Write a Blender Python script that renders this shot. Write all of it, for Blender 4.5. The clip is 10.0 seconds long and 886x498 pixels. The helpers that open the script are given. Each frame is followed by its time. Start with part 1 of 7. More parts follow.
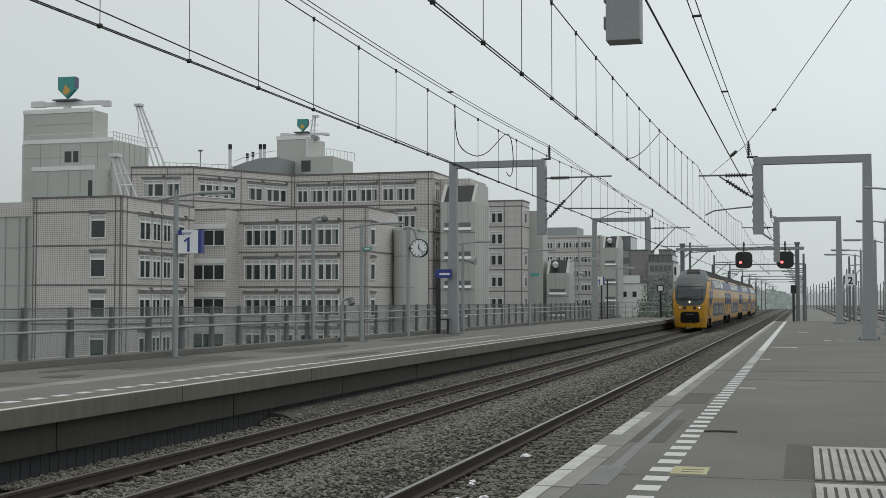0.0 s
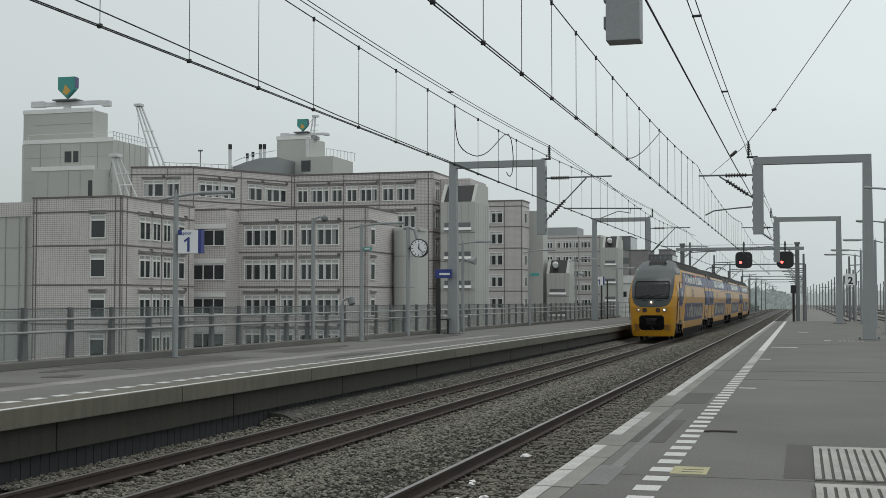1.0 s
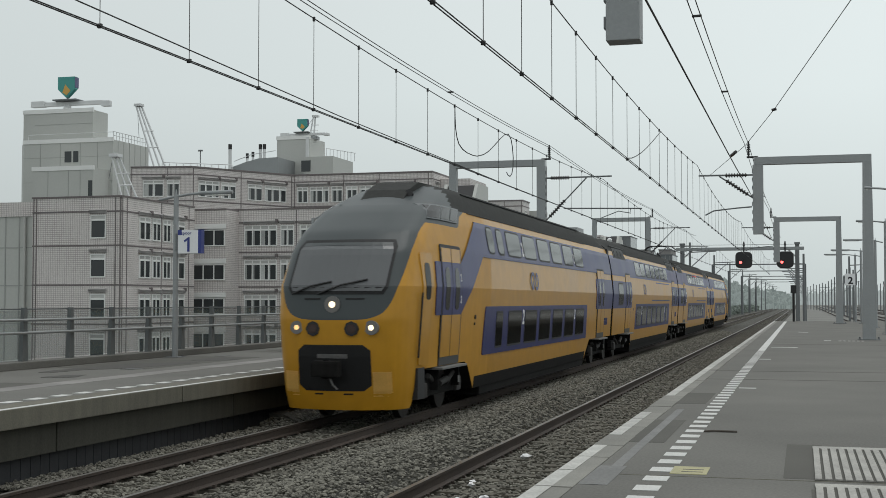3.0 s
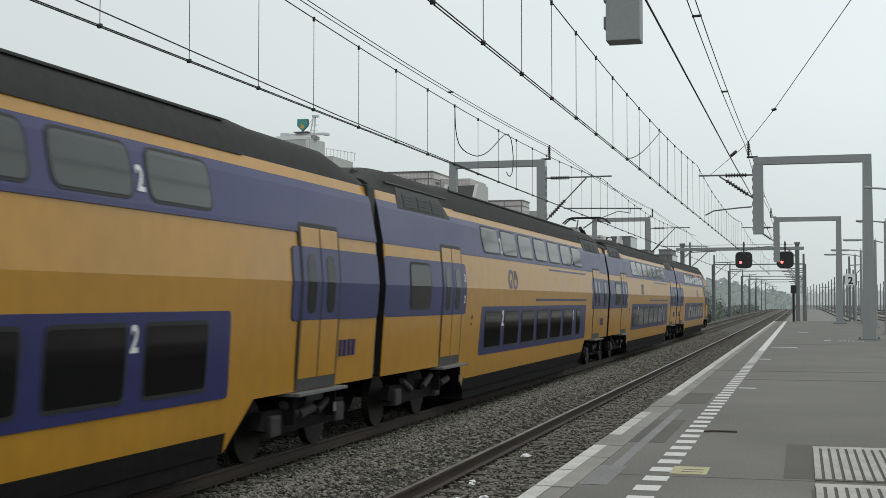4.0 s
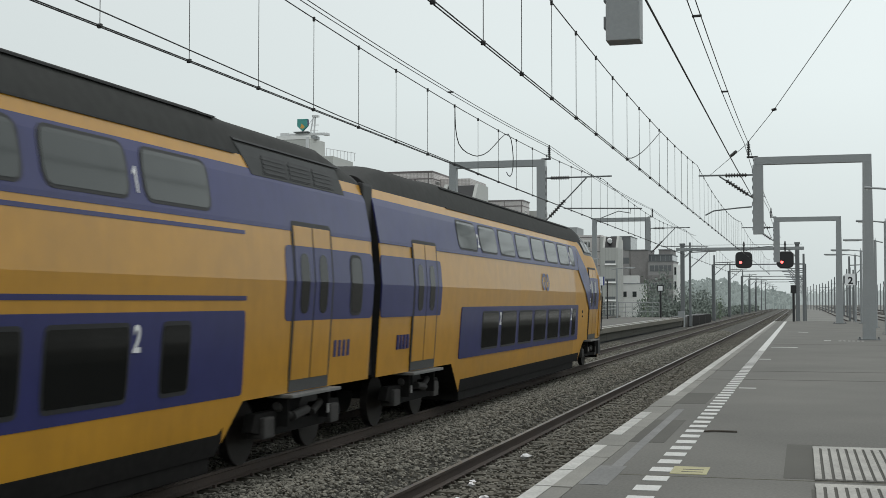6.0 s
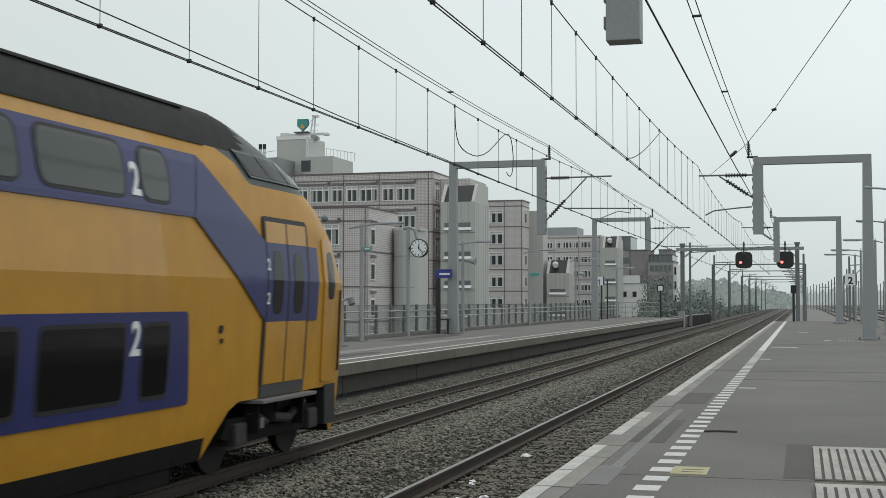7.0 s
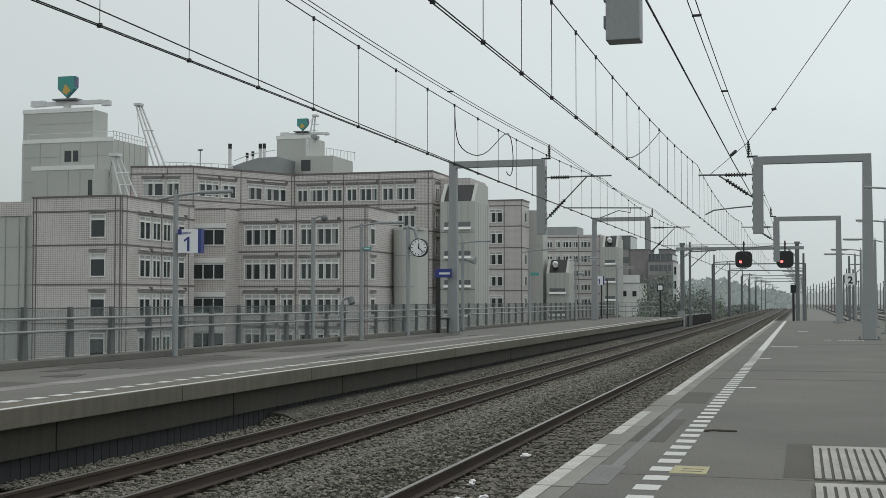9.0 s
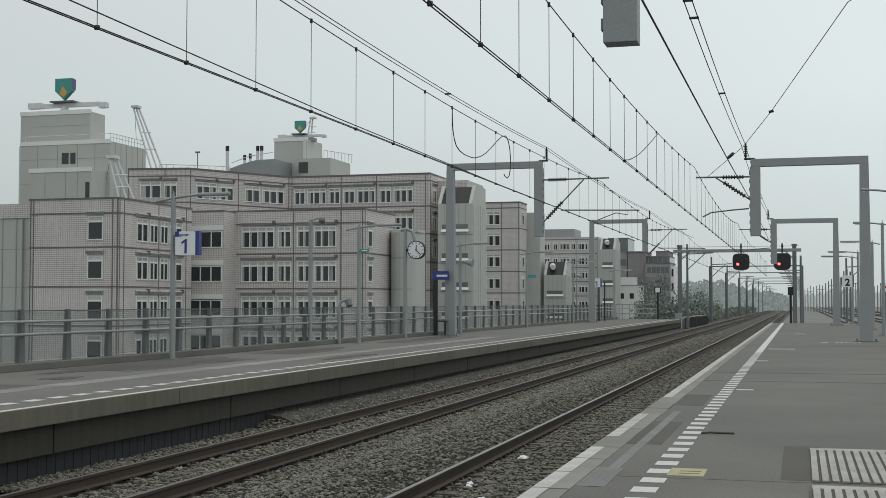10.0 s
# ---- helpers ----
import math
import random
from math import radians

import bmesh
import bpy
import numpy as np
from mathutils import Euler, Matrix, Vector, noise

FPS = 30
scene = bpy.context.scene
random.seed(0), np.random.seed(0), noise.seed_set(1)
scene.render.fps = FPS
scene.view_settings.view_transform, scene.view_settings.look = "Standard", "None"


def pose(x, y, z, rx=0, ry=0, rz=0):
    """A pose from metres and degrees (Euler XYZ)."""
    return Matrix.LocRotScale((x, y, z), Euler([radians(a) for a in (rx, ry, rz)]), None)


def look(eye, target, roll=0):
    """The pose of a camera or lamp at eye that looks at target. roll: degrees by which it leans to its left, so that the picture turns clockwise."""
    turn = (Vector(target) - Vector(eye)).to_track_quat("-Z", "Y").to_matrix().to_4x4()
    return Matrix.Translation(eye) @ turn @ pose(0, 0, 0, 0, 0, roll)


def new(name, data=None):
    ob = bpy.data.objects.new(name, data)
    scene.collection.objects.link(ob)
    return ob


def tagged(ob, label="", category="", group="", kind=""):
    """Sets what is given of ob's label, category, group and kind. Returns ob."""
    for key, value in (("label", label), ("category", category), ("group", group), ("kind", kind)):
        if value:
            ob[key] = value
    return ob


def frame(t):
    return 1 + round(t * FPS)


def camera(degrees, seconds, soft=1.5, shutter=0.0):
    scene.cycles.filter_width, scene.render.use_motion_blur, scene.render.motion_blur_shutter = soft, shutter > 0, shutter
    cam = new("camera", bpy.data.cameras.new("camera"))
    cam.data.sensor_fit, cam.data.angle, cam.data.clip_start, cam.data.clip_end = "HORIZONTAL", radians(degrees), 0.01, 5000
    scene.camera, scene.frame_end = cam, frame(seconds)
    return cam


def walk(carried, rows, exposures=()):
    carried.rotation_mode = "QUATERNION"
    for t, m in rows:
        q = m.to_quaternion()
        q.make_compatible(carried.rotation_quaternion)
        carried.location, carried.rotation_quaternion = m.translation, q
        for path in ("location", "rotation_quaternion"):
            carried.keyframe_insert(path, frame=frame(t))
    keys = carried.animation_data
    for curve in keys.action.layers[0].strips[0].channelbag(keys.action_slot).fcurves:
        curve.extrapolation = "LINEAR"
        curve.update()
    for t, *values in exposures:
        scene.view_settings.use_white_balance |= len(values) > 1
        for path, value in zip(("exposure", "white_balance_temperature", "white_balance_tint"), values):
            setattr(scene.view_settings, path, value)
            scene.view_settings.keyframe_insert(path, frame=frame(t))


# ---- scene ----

# ---------------------------------------------------------------- camera
cam = camera(38.43, 10.0, soft=0.6, shutter=0.1)
EYE = (0.0, 0.0, 2.23)


def aim(yaw, tilt, roll=0.0):
    """Camera pose: yaw to the left of the track's direction, tilt upwards, in degrees."""
    y, t = radians(yaw), radians(tilt)
    d = Vector((-math.sin(y) * math.cos(t), math.cos(y) * math.cos(t), math.sin(t)))
    return look(EYE, Vector(EYE) + d, roll)


walk(cam, [(0.0, aim(15.78, 2.354)), (8.6, aim(15.78, 2.354)), (9.0, aim(15.775, 2.33)),
           (9.3, aim(15.755, 2.345)), (9.5, aim(15.745, 2.354)), (9.8, aim(15.68, 2.41)), (10.0, aim(15.66, 2.432))],
     exposures=[(0.0, 0.0), (2.5, 0.0), (3.6, 0.12), (5.5, 0.15), (7.0, 0.14), (7.8, 0.02), (10.0, 0.0)])

# ---------------------------------------------------------------- world and light
world = bpy.data.worlds.new("overcast_sky")
scene.world = world
world.use_nodes = True
wn, wl = world.node_tree.nodes, world.node_tree.links
bg = wn["Background"]
sky = wn.new("ShaderNodeTexSky")
sky.sky_type, sky.sun_disc = "NISHITA", False
sky.sun_elevation, sky.sun_rotation = radians(73), radians(49)
sky.dust_density, sky.air_density = 4.0, 1.0
soften = wn.new("ShaderNodeHueSaturation")
soften.inputs["Saturation"].default_value = 0.12
soften.inputs["Value"].default_value = 0.10
wl.new(sky.outputs[0], soften.inputs["Color"])
tc = wn.new("ShaderNodeTexCoord")
sepz = wn.new("ShaderNodeSeparateXYZ")
wl.new(tc.outputs["Generated"], sepz.inputs[0])
ramp = wn.new("ShaderNodeValToRGB")
wl.new(sepz.outputs[2], ramp.inputs[0])
ramp.color_ramp.elements[0].position, ramp.color_ramp.elements[0].color = 0.0, (0.62, 0.685, 0.68, 1)
ramp.color_ramp.elements[1].position, ramp.color_ramp.elements[1].color = 0.6, (0.88, 0.93, 0.94, 1)
e = ramp.color_ramp.elements.new(0.16)
e.color = (0.77, 0.85, 0.85, 1)
cloud = wn.new("ShaderNodeTexNoise")
cloud.inputs["Scale"].default_value, cloud.inputs["Detail"].default_value = 1.6, 3.0
wl.new(tc.outputs["Generated"], cloud.inputs["Vector"])
cmap = wn.new("ShaderNodeMapRange")
cmap.inputs[3].default_value, cmap.inputs[4].default_value = 0.95, 1.05
wl.new(cloud.outputs[0], cmap.inputs[0])
veil = wn.new("ShaderNodeMixRGB")
veil.blend_type, veil.inputs[0].default_value = "MULTIPLY", 1.0
wl.new(ramp.outputs[0], veil.inputs[1])
wl.new(cmap.outputs[0], veil.inputs[2])
mixs = wn.new("ShaderNodeMixRGB")
mixs.inputs[0].default_value = 0.88
wl.new(soften.outputs[0], mixs.inputs[1])
sunside = wn.new("ShaderNodeMapRange")
sunside.inputs[1].default_value, sunside.inputs[2].default_value = -0.62, 0.05
sunside.inputs[3].default_value, sunside.inputs[4].default_value = 0.80, 1.0
wl.new(sepz.outputs[0], sunside.inputs[0])
lean = wn.new("ShaderNodeMixRGB")
lean.blend_type, lean.inputs[0].default_value = "MULTIPLY", 1.0
wl.new(veil.outputs[0], lean.inputs[1])
wl.new(sunside.outputs[0], lean.inputs[2])
wl.new(lean.outputs[0], mixs.inputs[2])
wl.new(mixs.outputs[0], bg.inputs[0])
bg.inputs[1].default_value = 1.0

sun = new("sun", bpy.data.lights.new("sun", "SUN"))
sun.data.energy, sun.data.angle, sun.data.color = 0.5, radians(30), (1.0, 0.97, 0.93)
sun.matrix_basis = look((14, 12, 60), (0, 0, 0))


# ---------------------------------------------------------------- materials
def ramp_of(nt, src, stops):
    r = nt.nodes.new("ShaderNodeValToRGB")
    el = r.color_ramp.elements
    while len(el) < len(stops):
        el.new(0.5)
    for q, (p, c) in zip(el, stops):
        q.position, q.color = p, (c[0], c[1], c[2], 1)
    nt.links.new(src, r.inputs[0])
    return r.outputs[0]


def material(name, colour, rough=0.7, metal=0.0, vary=0.15, grain=30.0, stain=0.6, bump=0.15, depth=0.01,
             per_object=0.0, island=0.0, streak=0.0, coat=0.0, spec=0.5):
    """A surface with fine grain, broad stains, optional downward streaks and a little relief."""
    m = bpy.data.materials.new(name)
    m.use_nodes = True
    nt = m.node_tree
    n, l = nt.nodes, nt.links
    b = n["Principled BSDF"]
    co = n.new("ShaderNodeTexCoord")
    fine = n.new("ShaderNodeTexNoise")
    fine.inputs["Scale"].default_value, fine.inputs["Detail"].default_value = grain, 4.0
    wide = n.new("ShaderNodeTexNoise")
    wide.inputs["Scale"].default_value, wide.inputs["Detail"].default_value = stain, 5.0
    l.new(co.outputs["Object"], fine.inputs["Vector"])
    l.new(co.outputs["Object"], wide.inputs["Vector"])
    total = n.new("ShaderNodeMath")
    total.operation = "ADD"
    l.new(fine.outputs[0], total.inputs[0])
    l.new(wide.outputs[0], total.inputs[1])
    value = total.outputs[0]
    if streak:
        mp = n.new("ShaderNodeMapping")
        mp.inputs["Scale"].default_value = (4.0, 4.0, 0.25)
        l.new(co.outputs["Object"], mp.inputs[0])
        st = n.new("ShaderNodeTexNoise")
        st.inputs["Scale"].default_value, st.inputs["Detail"].default_value = 1.5, 3.0
        l.new(mp.outputs[0], st.inputs["Vector"])
        ad = n.new("ShaderNodeMath")
        ad.operation, ad.inputs[1].default_value = "MULTIPLY_ADD", streak
        l.new(st.outputs[0], ad.inputs[0])
        l.new(value, ad.inputs[2])
        value = ad.outputs[0]
    mr = n.new("ShaderNodeMapRange")
    mr.inputs[1].default_value, mr.inputs[2].default_value = 0.6 + 0.3 * streak, 1.4 + 0.7 * streak
    mr.inputs[3].default_value, mr.inputs[4].default_value = 1 - vary, 1 + vary
    l.new(value, mr.inputs[0])
    factor = mr.outputs[0]
    for amount, kind in ((per_object, "obj"), (island, "isl")):
        if not amount:
            continue
        info = n.new("ShaderNodeObjectInfo") if kind == "obj" else n.new("ShaderNodeNewGeometry")
        out = info.outputs["Random"] if kind == "obj" else info.outputs["Random Per Island"]
        r = n.new("ShaderNodeMapRange")
        r.inputs[3].default_value, r.inputs[4].default_value = 1 - amount, 1 + amount
        l.new(out, r.inputs[0])
        mu = n.new("ShaderNodeMath")
        mu.operation = "MULTIPLY"
        l.new(factor, mu.inputs[0])
        l.new(r.outputs[0], mu.inputs[1])
        factor = mu.outputs[0]
    mul = n.new("ShaderNodeVectorMath")
    mul.operation = "SCALE"
    mul.inputs[0].default_value = colour
    l.new(factor, mul.inputs["Scale"])
    l.new(mul.outputs[0], b.inputs["Base Color"])
    b.inputs["Metallic"].default_value = metal
    b.inputs["Specular IOR Level"].default_value = spec
    rr = n.new("ShaderNodeMapRange")
    rr.inputs[3].default_value, rr.inputs[4].default_value = max(0.02, rough - 0.1), min(1.0, rough + 0.1)
    l.new(wide.outputs[0], rr.inputs[0])
    l.new(rr.outputs[0], b.inputs["Roughness"])
    if coat:
        b.inputs["Coat Weight"].default_value, b.inputs["Coat Roughness"].default_value = coat, 0.2
    if bump:
        bp = n.new("ShaderNodeBump")
        bp.inputs["Strength"].default_value, bp.inputs["Distance"].default_value = bump, depth
        l.new(fine.outputs[0], bp.inputs["Height"])
        l.new(bp.outputs[0], b.inputs["Normal"])
    return m


def glow(name, colour, strength, base=1.0):
    m = bpy.data.materials.new(name)
    m.use_nodes = True
    b = m.node_tree.nodes["Principled BSDF"]
    b.inputs["Base Color"].default_value = (*(c * base for c in colour), 1)
    b.inputs["Specular IOR Level"].default_value = 0.5 * base
    b.inputs["Emission Color"].default_value = (*colour, 1)
    b.inputs["Emission Strength"].default_value = strength
    return m


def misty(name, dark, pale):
    """Far woods with mist put into their glow colour: two close tones that vary from clump to clump."""
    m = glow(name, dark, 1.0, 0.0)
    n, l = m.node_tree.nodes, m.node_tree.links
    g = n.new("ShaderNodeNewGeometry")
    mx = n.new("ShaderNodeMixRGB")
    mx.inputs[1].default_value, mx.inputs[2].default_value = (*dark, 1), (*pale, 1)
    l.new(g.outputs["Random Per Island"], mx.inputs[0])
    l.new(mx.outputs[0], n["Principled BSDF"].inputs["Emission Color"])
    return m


def glassy(name, colour, rough=0.05, alpha=1.0, spec=0.5):
    """Dark or tinted pane: glossy dielectric over a dim interior, optionally see-through."""
    m = bpy.data.materials.new(name)
    m.use_nodes = True
    nt = m.node_tree
    b = nt.nodes["Principled BSDF"]
    b.inputs["Base Color"].default_value = (*colour, 1)
    b.inputs["Roughness"].default_value = rough
    b.inputs["Alpha"].default_value = alpha
    b.inputs["Specular IOR Level"].default_value = spec
    w = nt.nodes.new("ShaderNodeTexNoise")
    w.inputs["Scale"].default_value = 0.8
    bp = nt.nodes.new("ShaderNodeBump")
    bp.inputs["Strength"].default_value, bp.inputs["Distance"].default_value = 0.06, 0.02
    nt.links.new(w.outputs[0], bp.inputs["Height"])
    nt.links.new(bp.outputs[0], b.inputs["Normal"])
    return m


M = dict(
    ground=material("city_ground", (0.10, 0.11, 0.10), 0.95, grain=2, stain=0.05, vary=0.3),
    asphalt=material("platform_asphalt", (0.142, 0.139, 0.127), 0.92, grain=38, stain=0.5, vary=0.27, bump=0.35, depth=0.004, spec=0.25),
    asphalt_patch=material("old_asphalt_patch", (0.100, 0.097, 0.087), 0.92, grain=120, stain=0.8, vary=0.22, bump=0.35, depth=0.004, spec=0.25),
    concrete=material("platform_edge_concrete", (0.112, 0.105, 0.082), 0.85, grain=40, stain=1.2, vary=0.4, streak=0.9, bump=0.25, per_object=0.08),
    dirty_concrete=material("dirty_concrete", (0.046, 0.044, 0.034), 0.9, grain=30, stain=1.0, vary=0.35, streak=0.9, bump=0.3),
    ribbed=material("ribbed_dark_panel", (0.022, 0.023, 0.026), 0.7, grain=30, stain=0.9, vary=0.4, streak=0.8),
    white_paint=material("worn_white_paint", (0.55, 0.55, 0.53), 0.75, grain=60, stain=3.0, vary=0.2, bump=0.2, depth=0.003),
    yellow_paint=material("worn_yellow_paint", (0.37, 0.345, 0.20), 0.75, grain=60, stain=4.0, vary=0.25),
    tactile=material("pale_tactile_tile", (0.34, 0.33, 0.305), 0.8, grain=40, stain=2.5, vary=0.38, bump=0.3),
    ballast=material("ballast_stone", (0.158, 0.15, 0.125), 0.9, grain=25, stain=0.5, vary=0.2, island=0.45, bump=0.4),
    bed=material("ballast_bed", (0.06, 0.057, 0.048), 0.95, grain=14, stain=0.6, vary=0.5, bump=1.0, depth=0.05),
    sleeper=material("concrete_sleeper", (0.095, 0.086, 0.068), 0.9, grain=25, stain=1.5, vary=0.3, bump=0.4, per_object=0.12),
    rust=material("rusted_rail_web", (0.045, 0.032, 0.025), 0.8, grain=30, stain=1.0, vary=0.35),
    # ballast colour made paler and greyer to carry the distance haze
    field=material("hazed_ballast_field", (0.17, 0.168, 0.155), 0.95, grain=6, stain=0.08, vary=0.3, bump=0.5, depth=0.03),
    rail_dull=material("dull_rail_head", (0.105, 0.092, 0.08), 0.5, metal=0.5, grain=40, stain=1.0, vary=0.25),
    rail_top=material("polished_rail_head", (0.22, 0.205, 0.19), 0.35, metal=0.9, grain=40, stain=1.0, vary=0.2),
    galv=material("galvanised_steel", (0.30, 0.315, 0.32), 0.6, metal=0.25, grain=20, stain=1.0, vary=0.1, streak=0.3),
    galv_dark=material("weathered_steel_post", (0.16, 0.17, 0.175), 0.65, metal=0.2, grain=20, stain=1.0, vary=0.15, streak=0.3),
    wire=material("copper_wire", (0.035, 0.035, 0.035), 0.6, metal=0.3, vary=0.1),
    insulator=material("brown_insulator", (0.03, 0.028, 0.027), 0.35, vary=0.1),
    black=material("black_metal", (0.015, 0.015, 0.016), 0.5, vary=0.2),
    fence=material("fence_steel", (0.13, 0.14, 0.14), 0.6, metal=0.2, vary=0.15, grain=20, stain=1.0),
    fence_rail=material("fence_handrail", (0.30, 0.31, 0.31), 0.45, metal=0.4, vary=0.12),
    tile_wall=material("small_tile_cladding", (0.47, 0.44, 0.425), 0.6, vary=0.06, grain=2, stain=0.12, bump=0.0, streak=0.25),
    joint=material("dark_joint_band", (0.15, 0.13, 0.128), 0.6, vary=0.12, grain=3, stain=0.3),
    metal_panel=material("pale_metal_panel", (0.46, 0.465, 0.44), 0.5, metal=0.1, vary=0.06, grain=4, stain=0.2, streak=0.3, bump=0.02),
    window_frame=material("white_window_frame", (0.76, 0.76, 0.74), 0.5, vary=0.06, bump=0.0),
    pane=glassy("dark_office_glass", (0.035, 0.04, 0.042), 0.06),
    blind=material("pale_blind", (0.46, 0.46, 0.445), 0.8, vary=0.15, per_object=0.25, grain=4),
    fence_glass=glassy("greenish_screen_glass", (0.17, 0.205, 0.195), 0.25, 0.24),
    yellow=material("yellow_train_paint", (0.46, 0.225, 0.012), 0.5, vary=0.16, grain=3, stain=0.45, streak=0.45, bump=0.015, coat=0.6, spec=0.3),
    blue=material("blue_train_paint", (0.026, 0.029, 0.118), 0.5, vary=0.18, grain=3, stain=0.45, streak=0.35, bump=0.015, coat=0.4, spec=0.2),
    mask=material("dark_grey_train_paint", (0.05, 0.06, 0.062), 0.4, vary=0.1, grain=4, stain=0.6, bump=0.02, coat=0.2),
    roof=material("sooty_train_roof", (0.033, 0.034, 0.032), 0.8, vary=0.35, grain=6, stain=0.5, streak=0.4, spec=0.25),
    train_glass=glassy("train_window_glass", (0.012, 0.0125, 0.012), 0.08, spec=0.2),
    # near-black holds real soot and the painted shade under the train
    underframe=material("soot_and_shade_underframe", (0.012, 0.0115, 0.011), 0.9, vary=0.4, grain=10, stain=1.5, spec=0.12),
    rubber=material("black_rubber", (0.012, 0.012, 0.013), 0.6, vary=0.2),
    skirt=material("dusty_grey_skirt", (0.17, 0.165, 0.16), 0.7, vary=0.2, streak=0.4),
    white=material("white_lettering", (0.75, 0.75, 0.75), 0.5, vary=0.05),
    sign_blue=material("blue_sign_face", (0.03, 0.045, 0.22), 0.4, vary=0.05),
    sign_white=material("white_sign_face", (0.78, 0.79, 0.80), 0.4, vary=0.04),
    # both leaf colours have haze put in, the far one greyer
    leaf=material("hazed_leaves", (0.17, 0.215, 0.15), 0.85, vary=0.3, island=0.4, grain=3),
    far_leaf=material("distant_hazed_leaves", (0.19, 0.22, 0.195), 0.9, vary=0.2, island=0.25, grain=1),
    bark=material("bark", (0.07, 0.06, 0.05), 0.95, vary=0.3),
    lamp_lit=glow("lit_headlamp", (1.0, 0.80, 0.50), 2.2),
    lamp_low=glow("dim_headlamp", (1.0, 0.60, 0.24), 1.0),
    red_lit=glow("red_signal_light", (1.0, 0.10, 0.09), 4.0),
    lamp_glass=material("pale_lamp_glass", (0.6, 0.6, 0.58), 0.3, vary=0.05),
    teal=material("teal_sign", (0.06, 0.30, 0.27), 0.5, vary=0.06),
    ochre=material("ochre_sign", (0.62, 0.36, 0.08), 0.5, vary=0.05),
    crane=material("white_crane_paint", (0.62, 0.63, 0.63), 0.5, vary=0.08),
    # distance haze painted as glow, paler for the farther layer
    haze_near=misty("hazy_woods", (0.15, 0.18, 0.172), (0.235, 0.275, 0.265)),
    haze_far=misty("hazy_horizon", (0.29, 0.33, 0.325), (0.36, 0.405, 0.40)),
    # glass and brick base colours lifted to grey, painting in the haze
    ribbon=glassy("hazed_ribbon_glass", (0.15, 0.16, 0.165), 0.15),
    brown_wall=material("hazed_brick_wall", (0.30, 0.295, 0.29), 0.85, vary=0.12, grain=3),
)


# ---------------------------------------------------------------- mesh tools
def mesh_of(name, bm, mat, smooth=False):
    me = bpy.data.meshes.new(name)
    bmesh.ops.recalc_face_normals(bm, faces=bm.faces)
    bm.to_mesh(me)
    bm.free()
    for q in (mat if isinstance(mat, (list, tuple)) else [mat]):
        me.materials.append(q)
    if smooth:
        me.polygons.foreach_set("use_smooth", [True] * len(me.polygons))
    return me


def part(name, bm, mat, parent=None, label="", smooth=False):
    ob = new(name, mesh_of(name, bm, mat, smooth))
    ob.parent = parent
    if label:
        tagged(ob, label)
    return ob


def share(name, me, parent, m, label=""):
    ob = new(name, me)
    ob.parent = parent
    ob.matrix_basis = m
    if label:
        tagged(ob, label)
    return ob


def empty(name, m=None):
    ob = new(name)
    ob.empty_display_size = 0.2
    if m is not None:
        ob.matrix_basis = m
    return ob


def box(bm, x0, x1, y0, y1, z0, z1, mi=0, bevel=0.0):
    r = bmesh.ops.create_cube(bm, size=1.0)
    for v in r["verts"]:
        v.co = Vector(((x0 + x1) / 2 + v.co.x * (x1 - x0), (y0 + y1) / 2 + v.co.y * (y1 - y0), (z0 + z1) / 2 + v.co.z * (z1 - z0)))
    fs = {f for v in r["verts"] for f in v.link_faces}
    if bevel:
        es = {e for f in fs for e in f.edges}
        rr = bmesh.ops.bevel(bm, geom=list(es), offset=bevel, segments=2, affect="EDGES", profile=0.7)
        fs = set(rr["faces"]) | {f for f in fs if f.is_valid}
    for f in fs:
        if f.is_valid:
            f.material_index = mi
    return bm


def B(*a, **k):
    return box(bmesh.new(), *a, **k)


def tube(bm, p, q, r, r2=None, seg=8, mi=0):
    p, q = Vector(p), Vector(q)
    d = q - p
    if d.length < 1e-6:
        return bm
    m = Matrix.Translation((p + q) / 2) @ d.to_track_quat("Z", "Y").to_matrix().to_4x4()
    g = bmesh.ops.create_cone(bm, cap_ends=True, segments=seg, radius1=r, radius2=r if r2 is None else r2, depth=d.length, matrix=m)
    if mi:
        for f in {f for v in g["verts"] for f in v.link_faces}:
            f.material_index = mi
    return bm


def path(bm, pts, r, seg=6):
    """One continuous round bar along the points."""
    pts = [Vector(p) for p in pts]
    rings = []
    side = None
    for i, p in enumerate(pts):
        d = (pts[min(i + 1, len(pts) - 1)] - pts[max(i - 1, 0)]).normalized()
        if side is None:
            side = d.orthogonal().normalized()
        side = (side - d * side.dot(d)).normalized()
        up = d.cross(side)
        rings.append([bm.verts.new(p + (side * math.cos(2 * math.pi * k / seg) + up * math.sin(2 * math.pi * k / seg)) * r) for k in range(seg)])
    for a, b in zip(rings, rings[1:]):
        for k in range(seg):
            bm.faces.new((a[k], a[(k + 1) % seg], b[(k + 1) % seg], b[k]))
    bm.faces.new(rings[0][::-1])
    bm.faces.new(rings[-1])
    return bm


def extrude_x(bm, poly, x0, x1, mi=0):
    """A prism: poly in (y, z), from x0 to x1."""
    a = [bm.verts.new((x0, y, z)) for y, z in poly]
    b = [bm.verts.new((x1, y, z)) for y, z in poly]
    fs = [bm.faces.new(a), bm.faces.new(b[::-1])]
    n = len(poly)
    for i in range(n):
        fs.append(bm.faces.new((a[i], b[i], b[(i + 1) % n], a[(i + 1) % n])))
    for f in fs:
        f.material_index = mi
    return bm


